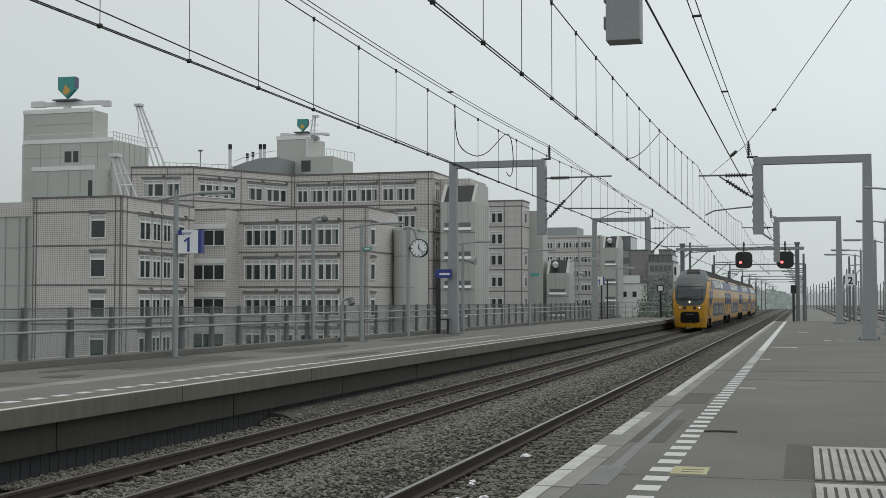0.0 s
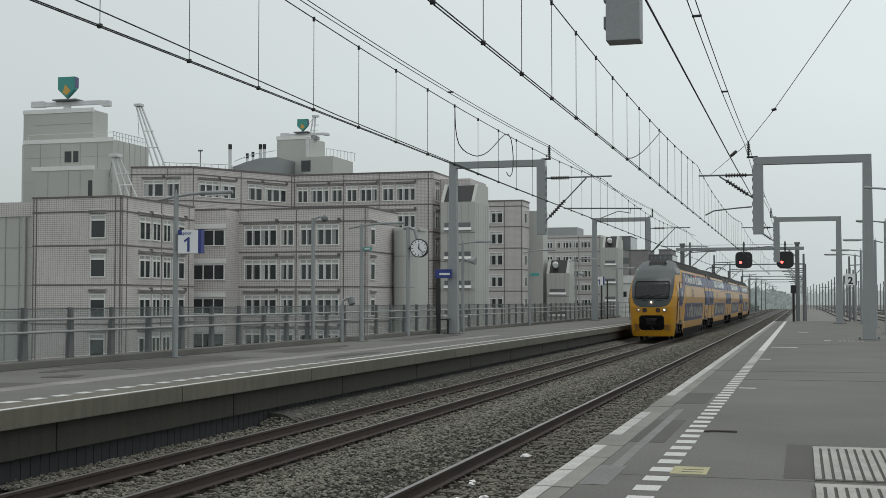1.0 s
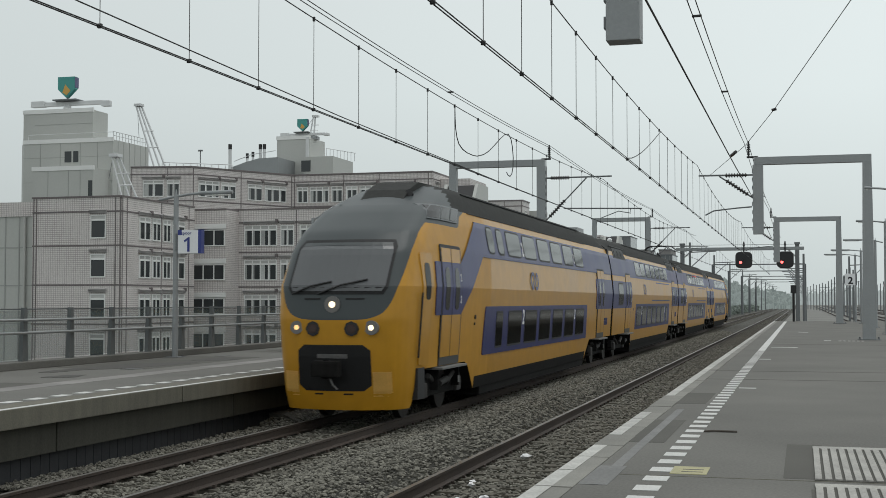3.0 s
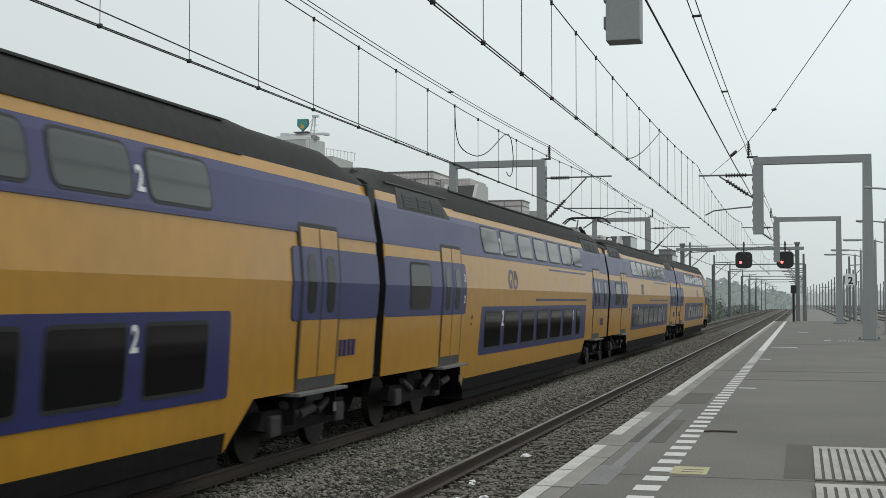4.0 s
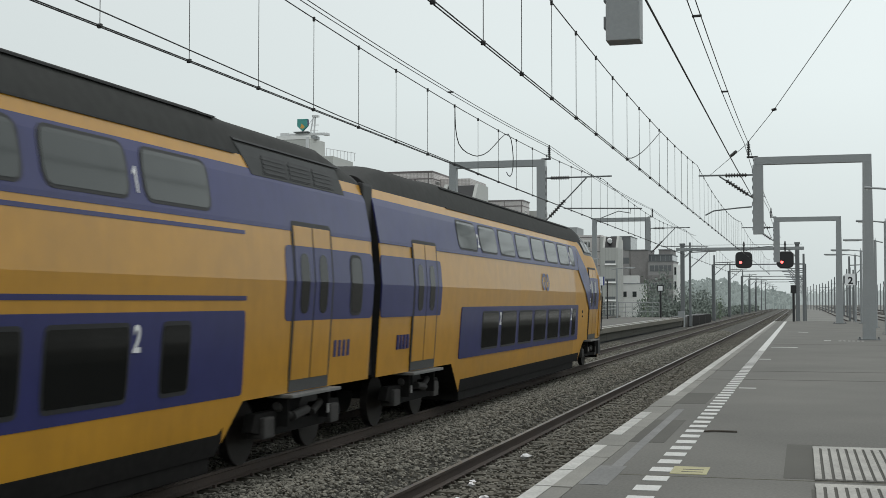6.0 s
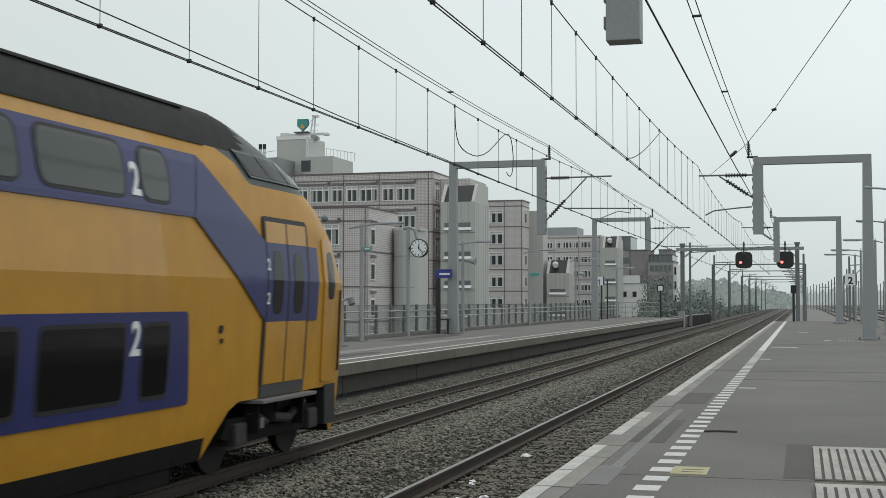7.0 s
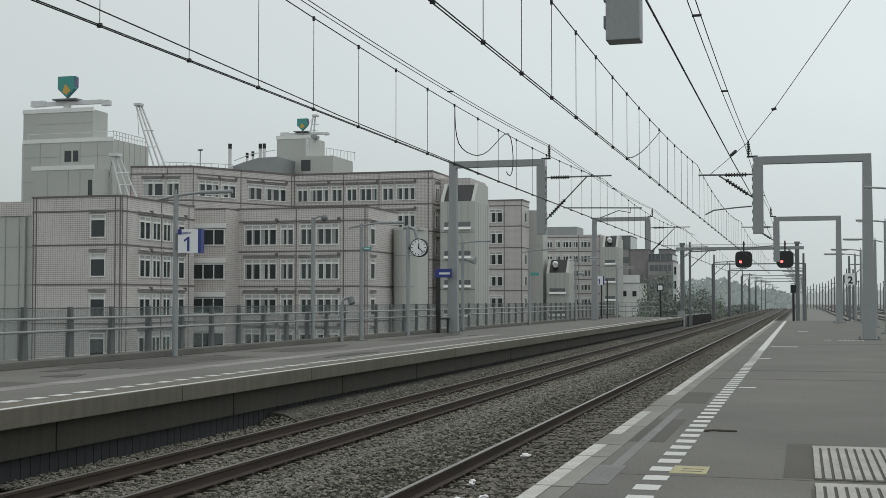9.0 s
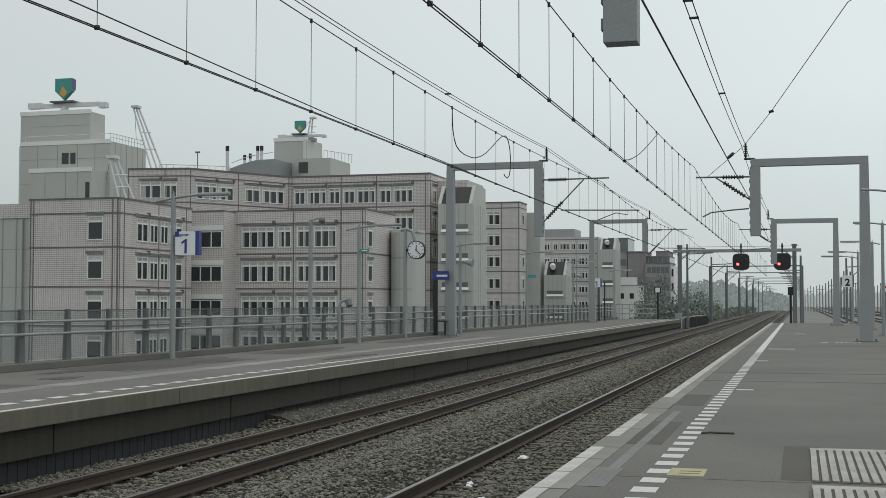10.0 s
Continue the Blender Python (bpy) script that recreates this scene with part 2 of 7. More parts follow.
def extrude_y(bm, poly, y0, y1, mi=0):
    """A prism: poly in (x, z), from y0 to y1."""
    a = [bm.verts.new((x, y0, z)) for x, z in poly]
    b = [bm.verts.new((x, y1, z)) for x, z in poly]
    fs = [bm.faces.new(a), bm.faces.new(b[::-1])]
    n = len(poly)
    for i in range(n):
        fs.append(bm.faces.new((a[i], b[i], b[(i + 1) % n], a[(i + 1) % n])))
    for f in fs:
        f.material_index = mi
    return bm


def lettering(name, text, size, mat, parent, m, thick=0.004, bold=0.0):
    """Raised characters in the built-in font, as a mesh; a one is drawn with a flagged stem."""
    if text == "1":
        a = size * 0.36
        bm = bmesh.new()
        w = 0.24 * a + bold
        pts = [(w * 0.45, -a), (w * 0.45, a), (-w * 0.15, a), (-w * 2.0, a * 0.55), (-w * 1.75, a * 0.30), (-w * 0.55, a * 0.58), (-w * 0.55, -a)]
        lo = [bm.verts.new((x, y, -thick)) for x, y in pts]
        hi = [bm.verts.new((x, y, thick)) for x, y in pts]
        bm.faces.new(lo[::-1])
        bm.faces.new(hi)
        for i in range(len(pts)):
            j = (i + 1) % len(pts)
            bm.faces.new((lo[i], lo[j], hi[j], hi[i]))
        return share(name, mesh_of(name, bm, mat), parent, m)
    cu = bpy.data.curves.new(name, "FONT")
    cu.body, cu.size, cu.extrude, cu.align_x, cu.align_y = text, size, thick, "CENTER", "CENTER"
    cu.offset = bold
    tmp = bpy.data.objects.new(name, cu)
    scene.collection.objects.link(tmp)
    me = bpy.data.meshes.new_from_object(tmp.evaluated_get(bpy.context.evaluated_depsgraph_get()))
    bpy.data.objects.remove(tmp)
    me.materials.clear()
    me.materials.append(mat)
    return share(name, me, parent, m)


# ---------------------------------------------------------------- measures of the line
T1, T2 = -8.42, -3.95          # track centres
GAUGE = 0.7525                 # half the distance between rail centres
L_EDGE, L_TOP = -10.33, 0.76   # far platform
R_EDGE, R_TOP = -2.08, 0.76    # near platform
L_BACK = -16.4                 # fence line
L_END, R_END = 117.0, 97.0     # platform ends
NEAR = -6.0                    # behind the camera
STREET = -6.0
RAIL = -0.06                   # top of the rails

# ---------------------------------------------------------------- ground and viaduct
def setting(ob, label, category):
    return tagged(ob, label, category, kind="structure")


bm = bmesh.new()
bmesh.ops.create_grid(bm, x_segments=24, y_segments=24, size=3000, matrix=Matrix.Translation((0, 900, STREET)))
setting(part("ground", bm, M["ground"]), "grey-green open ground far below the railway viaduct", "ground")

bm = bmesh.new()
extrude_y(bm, [(-17.0, STREET + 0.01), (-16.6, -0.62), (60.0, -0.62), (64.0, STREET + 0.01)], NEAR - 30, 1500)
setting(part("viaduct", bm, M["dirty_concrete"]), "broad raised railway viaduct carrying the tracks and platforms", "viaduct")

bm = bmesh.new()
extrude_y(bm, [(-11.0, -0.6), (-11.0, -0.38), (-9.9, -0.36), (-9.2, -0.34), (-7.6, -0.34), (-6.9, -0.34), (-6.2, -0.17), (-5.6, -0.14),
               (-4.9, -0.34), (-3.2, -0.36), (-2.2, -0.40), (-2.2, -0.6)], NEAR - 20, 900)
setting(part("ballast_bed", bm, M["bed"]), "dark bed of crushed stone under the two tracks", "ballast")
bm = bmesh.new()
extrude_y(bm, [(-2.2, -0.6), (-2.2, -0.3), (50, -0.3), (50, -0.6)], R_END + 0.5, 900)
setting(part("ballast_field", bm, M["field"]), "wide stone-covered track field beyond the platform end", "ballast")

# dark brick with far-off haze mixed into its base colour
M["dark_brick"] = material("hazed_dark_brick", (0.235, 0.225, 0.22), 0.9, vary=0.15, grain=3)
M["damp_stain"] = material("damp_dirt_stain", (0.062, 0.058, 0.053), 0.75, grain=40, stain=2.0, vary=0.35, spec=0.3)


bm = bmesh.new()
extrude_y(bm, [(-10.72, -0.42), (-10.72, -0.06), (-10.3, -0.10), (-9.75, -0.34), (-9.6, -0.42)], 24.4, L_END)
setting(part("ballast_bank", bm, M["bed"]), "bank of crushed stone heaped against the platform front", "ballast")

# ---------------------------------------------------------------- platforms
def blob(cx, cy, rx, ry, z, seed, thick=0.002):
    """A flat stain with an uneven outline."""
    g = random.Random(seed)
    ph = [g.uniform(0, 6.28) for _ in range(4)]
    bm = bmesh.new()
    ring = []
    for i in range(36):
        a = 2 * math.pi * i / 36
        k = 1 + 0.22 * math.sin(2 * a + ph[0]) + 0.14 * math.sin(3 * a + ph[1]) + 0.10 * math.sin(5 * a + ph[2]) + 0.06 * math.sin(9 * a + ph[3])
        ring.append((cx + rx * k * math.cos(a), cy + ry * k * math.sin(a)))
    lo = [bm.verts.new((x, y, z)) for x, y in ring]
    hi = [bm.verts.new((x, y, z + thick)) for x, y in ring]
    bm.faces.new(hi)
    for i in range(36):
        bm.faces.new((lo[i], lo[(i + 1) % 36], hi[(i + 1) % 36], hi[i]))
    return bm


def platform_left():
    th = empty("platform_left")
    setting(th, "long grey asphalt platform with pale concrete edge and dark ribbed front", "platform")
    part("deck", B(L_BACK - 0.5, L_EDGE - 0.62, NEAR - 4, L_END, L_TOP - 0.3, L_TOP), M["asphalt"], th)
    # edge slabs one after another, with open joints
    me = mesh_of("edge_slab", B(L_EDGE - 0.6, L_EDGE, 0.012, 5.988, L_TOP - 0.27, L_TOP + 0.004, bevel=0.012), M["concrete"])
    line = mesh_of("edge_line", B(L_EDGE - 0.13, L_EDGE - 0.03, 0.03, 5.97, L_TOP + 0.004, L_TOP + 0.008), M["white_paint"])
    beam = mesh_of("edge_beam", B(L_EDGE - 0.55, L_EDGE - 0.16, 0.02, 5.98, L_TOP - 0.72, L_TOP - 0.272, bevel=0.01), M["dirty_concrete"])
    y = NEAR - 4
    while y < L_END - 1:
        for n, d in (("edge_slab", me), ("edge_line", line), ("edge_beam", beam)):
            share(n, d, th, Matrix.Translation((0, y + (2.4 if n == "edge_beam" else 0), 0)))
        y += 6.0
    bm = bmesh.new()
    for i in range(int((L_END - NEAR) / 0.12)):
        yy = NEAR + i * 0.12
        box(bm, L_EDGE - 0.36, L_EDGE - 0.30 + (0.007 if i % 2 else 0), yy, yy + 0.12, -0.5, L_TOP - 0.70)
    part("ribbed_front", bm, M["ribbed"], th, "dark ribbed skirting panel")
    part("end_wall", B(L_BACK - 0.5, L_EDGE - 0.1, L_END, L_END + 0.3, -0.5, L_TOP + 0.002), M["dirty_concrete"], th)
    part("kerb", B(L_BACK - 0.22, L_BACK + 0.3, NEAR, L_END, L_TOP, L_TOP + 0.16, bevel=0.02), M["asphalt"], th, "low grey kerb under the fence")
    strip = material("pale_paving_strip", (0.215, 0.205, 0.195), 0.85, grain=60, stain=0.9, vary=0.3, per_object=0.12)
    slab = mesh_of("paving_strip", B(L_EDGE - 2.72, L_EDGE - 2.18, 0.01, 1.99, L_TOP, L_TOP + 0.004), strip)
    for i in range(30):
        share("paving_strip", slab, th, Matrix.Translation((0, NEAR + 2.0 * i, 0)))
    for x, y, rx, ry, k in ((-14.6, 26.2, 0.55, 1.9, 1), (-15.0, 24.4, 0.35, 1.2, 2), (-13.9, 22.0, 0.25, 0.6, 3), (-14.3, 29.5, 0.4, 1.1, 4), (-14.6, 37.0, 0.5, 2.5, 5), (-11.9, 33, 0.3, 1.6, 6), (-14.8, 52, 0.5, 3.0, 7), (-13.9, 18.5, 0.3, 0.8, 8)):
        part("stain", blob(x, y, rx, ry, L_TOP + 0.0005, k, 0.0040 + 0.0004 * k), M["damp_stain"], th, "dark damp stain")
    d = mesh_of("dash", B(-0.10, 0.10, 0, 0.36, 0, 0.004), M["white_paint"])
    y, k = 12.0, 0
    while y < L_END - 4 and k < 180:
        share("dash", d, th, Matrix.Translation((L_EDGE - 0.80, y, L_TOP + 0.001)))
        y += 0.665
        k += 1
    # hatches and wet stains along the back
    for x, y, w, h in ((-14.2, 24.6, 0.35, 0.45), (-15.2, 31.2, 0.3, 0.4), (-14.6, 38.0, 0.3, 0.3), (-13.6, 52, 0.4, 0.3)):
        part("drain_cover", B(x, x + w, y, y + h, L_TOP, L_TOP + 0.006), M["black"], th, "dark drain cover")
    for x, y, w, h in ((-15.9, 24.8, 2.2, 6.2), (-15.4, 34, 1.6, 3.5), (-15.2, 45, 1.2, 5), (-13.9, 17, 1.2, 3.0)):
        part("patch", B(x, x + w, y, y + h, L_TOP, L_TOP + 0.003), M["asphalt_patch"], th, "darker asphalt repair patch")
    return th


def platform_right():
    th = empty("platform_right")
    setting(th, "wide grey asphalt platform with worn white edge stones", "platform")
    part("deck", B(R_EDGE + 0.32, 40, NEAR, R_END, R_TOP - 0.3, R_TOP), M["asphalt"], th)
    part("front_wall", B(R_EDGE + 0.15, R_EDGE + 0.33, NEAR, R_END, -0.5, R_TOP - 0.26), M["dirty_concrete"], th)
    part("back_edge", B(40, 40.3, NEAR, R_END, -0.5, R_TOP + 0.002), M["concrete"], th)
    part("end_wall", B(R_EDGE + 0.2, 40.3, R_END, R_END + 0.3, -0.5, R_TOP + 0.002), M["concrete"], th)
    edge = material("worn_edge_stone", (0.20, 0.195, 0.175), 0.85, grain=50, stain=1.5, vary=0.22, per_object=0.14, bump=0.3)
    top = material("flaking_white_edge_paint", (0.42, 0.415, 0.39), 0.8, grain=40, stain=4.0, vary=0.28, per_object=0.12, bump=0.2)
    a = mesh_of("edge_stone", B(R_EDGE, R_EDGE + 0.31, 0.008, 0.992, R_TOP - 0.26, R_TOP + 0.004, bevel=0.012), edge)
    bq = mesh_of("edge_paint", B(R_EDGE + 0.015, R_EDGE + 0.15, 0.02, 0.98, R_TOP + 0.004, R_TOP + 0.008), top)
    y, k = NEAR, 0
    rng = random.Random(4)
    while y < R_END - 0.5:
        share("edge_stone", a, th, Matrix.Translation((rng.uniform(-0.006, 0.006), y, rng.uniform(-0.004, 0.004))))
        # paint is missing on some stones
        if not (16.6 < y < 19.4 or 12.4 < y < 13.2):
            share("edge_paint", bq, th, Matrix.Translation((0, y, 0)))
        y += 1.0
    d = mesh_of("dash", B(-0.10, 0.10, 0, 0.28, 0, 0.004), M["white_paint"])
    y = 8.0 + 0.28
    for k in range(54):
        share("dash", d, th, Matrix.Translation((-1.19 + rng.uniform(-0.006, 0.006), y + k * 0.57 + rng.uniform(-0.01, 0.01), R_TOP + 0.001)))
    part("line", B(-1.29, -1.09, 8.2 + 54 * 0.57, R_END - 1.5, R_TOP, R_TOP + 0.004), M["white_paint"], th, "solid white line")
    part("pale_strip", B(-1.66, -1.56, 10.2, 17.6, R_TOP, R_TOP + 0.003), material("pale_scuffed_strip", (0.17, 0.17, 0.165), 0.8, vary=0.3, stain=2.0), th)
    part("pale_strip", B(-1.76, -1.52, 10.2, 11.4, R_TOP, R_TOP + 0.0035), material("pale_scuffed_patch", (0.155, 0.155, 0.15), 0.8, vary=0.3, stain=2.0), th)
    for x0, x1, y0, y1 in ((-1.05, -0.77, 22.1, 22.25), (-0.98, -0.16, 41.9, 42.2), (-1.08, -0.78, 33.2, 33.45), (0.75, 1.0, 49.4, 49.8), (-0.2, 0.25, 62.5, 63.0)):
        part("mark", B(x0, x1, y0, y1, R_TOP, R_TOP + 0.004), M["white_paint"], th, "short white cross mark")
    for i in range(6):
        part("mark", B(1.28 + i * 0.16, 1.37 + i * 0.16, 49.2, 49.6, R_TOP, R_TOP + 0.004), M["white_paint"], th)
    # joints, repair patches and the wet patch
    part("joint", B(-2.0, 6, 10.87, 10.90, R_TOP, R_TOP + 0.0025), M["concrete"], th, "transverse expansion joint")
    for y in (24.6, 27.6, 45.0):
        part("joint", B(-1.9, 14, y, y + 0.10, R_TOP, R_TOP + 0.0025), M["asphalt_patch"], th)
    for x, y, w, h in ((-0.17, 11.0, 0.34, 2.6), (0.05, 9.0, 0.5, 1.4), (-1.95, 13.4, 0.55, 2.6), (-1.85, 18.6, 0.5, 2.2)):
        part("patch", B(x, x + w, y, y + h, R_TOP, R_TOP + 0.0022), M["asphalt_patch"], th, "darker asphalt repair patch")
    part("yellow_mark", B(-1.11, -0.80, 11.02, 11.52, R_TOP, R_TOP + 0.005), M["yellow_paint"], th, "worn yellow painted rectangle")
    for y in (11.15, 11.30):
        part("scuff", B(-1.02, -0.84, y, y + 0.03, R_TOP + 0.005, R_TOP + 0.007), M["asphalt"], th)
    # tactile slab with raised ribs
    for y0 in (8.2, 10.92):
        part("tactile_slab", B(0.08, 1.6, y0, y0 + 2.46, R_TOP, R_TOP + 0.006), M["asphalt_patch"], th)
        for i in range(19):
            x = 0.085 + i * 0.08
            part("tactile_rib", B(x, x + 0.054, y0 + 0.02, y0 + 2.28, R_TOP + 0.006, R_TOP + 0.016), M["tactile"], th, "raised pale guide rib")
        part("tactile_border", B(0.08, 1.6, y0 + 2.28, y0 + 2.46, R_TOP + 0.006, R_TOP + 0.015), M["tactile"], th)
    return th


# ---------------------------------------------------------------- track
def railway_track(cx, y1, name_label):
    th = tagged(empty("railway_track", Matrix.Translation((cx, 0, RAIL))), name_label, "track", "tracks of the line")
    prof = [(-0.075, -0.172), (0.075, -0.172), (0.075, -0.158), (0.012, -0.14), (0.010, -0.05), (0.036, -0.036), (0.036, -0.004),
            (-0.036, -0.004), (-0.036, -0.036), (-0.010, -0.05), (-0.012, -0.14), (-0.075, -0.158)]
    for s in (-1, 1):
        bm = bmesh.new()
        extrude_y(bm, [(x + s * GAUGE, z) for x, z in prof], NEAR - 20, y1)
        r = part("rail", bm, M["rust"], th, "rust-brown steel rail")
        part("rail_head", B(s * GAUGE - 0.033, s * GAUGE + 0.033, NEAR - 20, y1, -0.004, 0.0), M["rail_dull"] if cx < -6 else M["rail_top"], r, "bright worn running surface")
    bm = bmesh.new()
    extrude_y(bm, [(-1.26, -0.36), (1.26, -0.36), (1.26, -0.20), (0.5, -0.175), (0.3, -0.19), (-0.3, -0.19), (-0.5, -0.175), (-1.26, -0.20)], -0.13, 0.13)
    sl = mesh_of("sleeper", bm, M["sleeper"])
    y, k = 6.0, 0
    while k < 150:
        share("sleeper", sl, th, Matrix.Translation((0, y, -0.022 if cx < -6 else -0.015)))
        y += 0.6
        k += 1
    bm = bmesh.new()
    while y < 260:
        box(bm, -1.26, 1.26, y - 0.13, y + 0.13, -0.36, -0.19)
        y += 0.6
    clip = bmesh.new()
    for i in range(90):
        for s in (-1, 1):
            for k in (-1, 1):
                box(clip, s * GAUGE + k * 0.095 - 0.02, s * GAUGE + k * 0.095 + 0.02, 5.97 + i * 0.6, 6.03 + i * 0.6, -0.195, -0.155)
    tagged(part("rail_fastening", clip, M["rust"], th, "small rusty rail clips"), kind="stuff")
    tagged(part("far_sleeper", bm, M["sleeper"], th, "distant concrete sleepers"), kind="stuff")
    return th


def ballast():
    """Loose crushed stones, joined, denser near the camera."""
    rng = np.random.default_rng(7)
    shapes = []
    for k in range(6):
        t = bmesh.new()
        bmesh.ops.create_icosphere(t, subdivisions=1, radius=1.0)
        vs = np.array([v.co[:] for v in t.verts])
        fs = np.array([[v.index for v in f.verts] for f in t.faces])
        t.free()
        vs = vs * rng.uniform(0.55, 1.15, (len(vs), 1)) * np.array([1.0, 0.75, 0.6])
        shapes.append((vs, fs))

    def height(x):
        return np.interp(x, [-11, -9.9, -9.4, -7.4, -6.9, -6.2, -5.6, -4.9, -3.2, -2.2], [-0.26, -0.22, -0.215, -0.215, -0.2, -0.02, 0.0, -0.2, -0.215, -0.22])

    spans = [(-10.65, -9.3, 15, 75, 240), (-9.1, -7.75, 11, 75, 240), (-7.5, -4.8, 8.5, 42, 275), (-7.3, -4.8, 42, 100, 90), (-4.6, -2.3, 7.5, 42, 215), (-4.6, -2.3, 42, 75, 60)]
    V, Fc, n = [], [], 0
    for x0, x1, y0, y1, dens in spans:
        cnt = int((x1 - x0) * (y1 - y0) * dens)
        xs = rng.uniform(x0, x1, cnt)
        ys = y0 + (y1 - y0) * rng.uniform(0, 1, cnt) ** 1.25
        for x, y in zip(xs, ys):
            if abs(abs(x - T1) - GAUGE) < 0.09 or abs(abs(x - T2) - GAUGE) < 0.09:
                continue
            dt = min(abs(x - T1), abs(x - T2))
            z = height(x) + RAIL
            if dt < 1.3:
                if abs((y - 6.0 + 0.3) % 0.6 - 0.3) < 0.13:
                    if rng.uniform() > (0.55 if abs(x - T2) < 1.3 else 0.8):
                        continue
                    z += 0.03
                z -= 0.02
            vs, fs = shapes[rng.integers(6)]
            s = rng.uniform(0.022, 0.045) * (1 + y / 160)
            if x < -9.6 and y > 23.6:
                z += min(1.0, (y - 23.6) / 1.2) * float(np.interp(x, [-10.7, -10.3, -9.75, -9.6], [0.21, 0.17, -0.03, 0.0]))
            a, c = rng.uniform(0, 6.28), rng.uniform(-0.9, 0.9)
            ca, sa, cc, sc = math.cos(a), math.sin(a), math.cos(c), math.sin(c)
            rot = np.array([[ca, -sa, 0], [sa, ca, 0], [0, 0, 1]]) @ np.array([[1, 0, 0], [0, cc, -sc], [0, sc, cc]])
            V.append(vs @ rot.T * s + (x, y, z + rng.uniform(-0.02, 0.025)))
            Fc.append(fs + n)
            n += len(vs)
    V, Fc = np.concatenate(V), np.concatenate(Fc)
    me = bpy.data.meshes.new("ballast_stones")
    me.from_pydata(V.tolist(), [], Fc.tolist())
    me.materials.append(M["ballast"])
    tagged(new("ballast_stones", me), "grey-brown crushed ballast stones between and beside the rails", "ballast", kind="stuff")


platform_left()
platform_right()
railway_track(T1, 900, "ballasted track with rusty rails on concrete sleepers beside the far platform")
railway_track(T2, 900, "ballasted track with rusty rails on concrete sleepers below the near platform")
ballast()


# ---------------------------------------------------------------- fence, glass screens
def fence():
    th = tagged(empty("fence"), "steel platform fence with tall flat posts, two handrails and glass screens", "fence")
    post = bmesh.new()
    extrude_x(post, [(-0.12, 0), (0.10, 0), (0.05, 1.19), (-0.05, 1.19)], -0.05, 0.05)
    pm = mesh_of("post", post, M["fence"])
    gm = mesh_of("glass_panel", B(-0.012, 0.0, 0.05, 1.80, 0.06, 1.13), M["fence_glass"])
    y = 9.59
    while y < L_END - 1:
        share("post", pm, th, Matrix.Translation((L_BACK, y, L_TOP + 0.14)))
        g = share("glass_panel", gm, th, Matrix.Translation((L_BACK - 0.07, y, L_TOP + 0.14)))
        g.visible_shadow = False
        y += 1.84
    for z in (0.78, 1.06):
        bm = bmesh.new()
        tube(bm, (L_BACK + 0.12, 8, L_TOP + z), (L_BACK + 0.12, L_END - 1, L_TOP + z), 0.03, seg=10)
        part("handrail", bm, M["fence_rail"], th, "pale tubular handrail")
    bm = bmesh.new()
    box(bm, L_BACK - 0.10, L_BACK - 0.04, 8, L_END - 1, L_TOP + 1.28, L_TOP + 1.31)
    part("top_rail", bm, M["fence"], th)


fence()


# ---------------------------------------------------------------- catenary portals
def portal(y, xp, xd, ztop, zbase, zdrop, side, label):
    """Goal-shaped steel frame: a post on the platform, a beam, and a hanging leg that carries the contact-wire arm."""
    th = tagged(empty("catenary_portal", Matrix.Translation((xp, y, zbase))), label, "portal", "catenary portals")
    h = ztop - zbase
    d = xd - xp
    bm = bmesh.new()
    w = 0.16
    a = [(-w - 0.08, 0), (w + 0.08, 0), (w, h), (-w, h)]
    va = [bm.verts.new((x, -0.17, z)) for x, z in a]
    vb = [bm.verts.new((x, 0.17, z)) for x, z in a]
    bm.faces.new(va)
    bm.faces.new(vb[::-1])
    for i in range(4):
        bm.faces.new((va[i], vb[i], vb[(i + 1) % 4], va[(i + 1) % 4]))
    part("post", bm, M["galv"], th, "tapered grey steel post")
    part("base_plate", B(-0.42, 0.42, -0.35, 0.35, 0.0, 0.03), M["galv_dark"], th)
    for bx in (-0.34, 0.34):
        for by in (-0.27, 0.27):
            part("bolt", tube(bmesh.new(), (bx, by, 0.03), (bx, by, 0.11), 0.025), M["galv_dark"], th)
    part("beam", B(min(0, d) - w, max(0, d) + w, -0.15, 0.15, h, h + 0.3, bevel=0.012), M["galv"], th, "grey steel box beam")
    leg = part("hanging_leg", B(d - 0.2, d + 0.2, -0.16, 0.16, zdrop - zbase, h - 0.002, bevel=0.012), M["galv"], th, "hanging grey steel leg")
    k = -1 if side < 0 else 1
    for i in range(int((ztop - zdrop) / 0.32)):
        z = zdrop - zbase + 0.15 + i * 0.32
        part("lug", B(*sorted((d + k * 0.2, d + k * 0.225)), -0.15, -0.02, z, z + 0.14), M["galv_dark"], leg)
    # finial that carries the feeder wire
    bm = bmesh.new()
    tube(bm, (d + k * 0.35, 0, h + 0.3), (d + k * 0.35, 0, h + 0.95), 0.035)
    tube(bm, (d, 0, h + 0.32), (d + k * 0.42, 0, h + 0.32), 0.04)
    for i in range(5):
        tube(bm, (d + k * 0.35, 0, h + 0.42 + i * 0.09), (d + k * 0.35, 0, h + 0.46 + i * 0.09), 0.07)
    part("finial", bm, M["black"], th, "dark feeder-wire insulator")
    return th


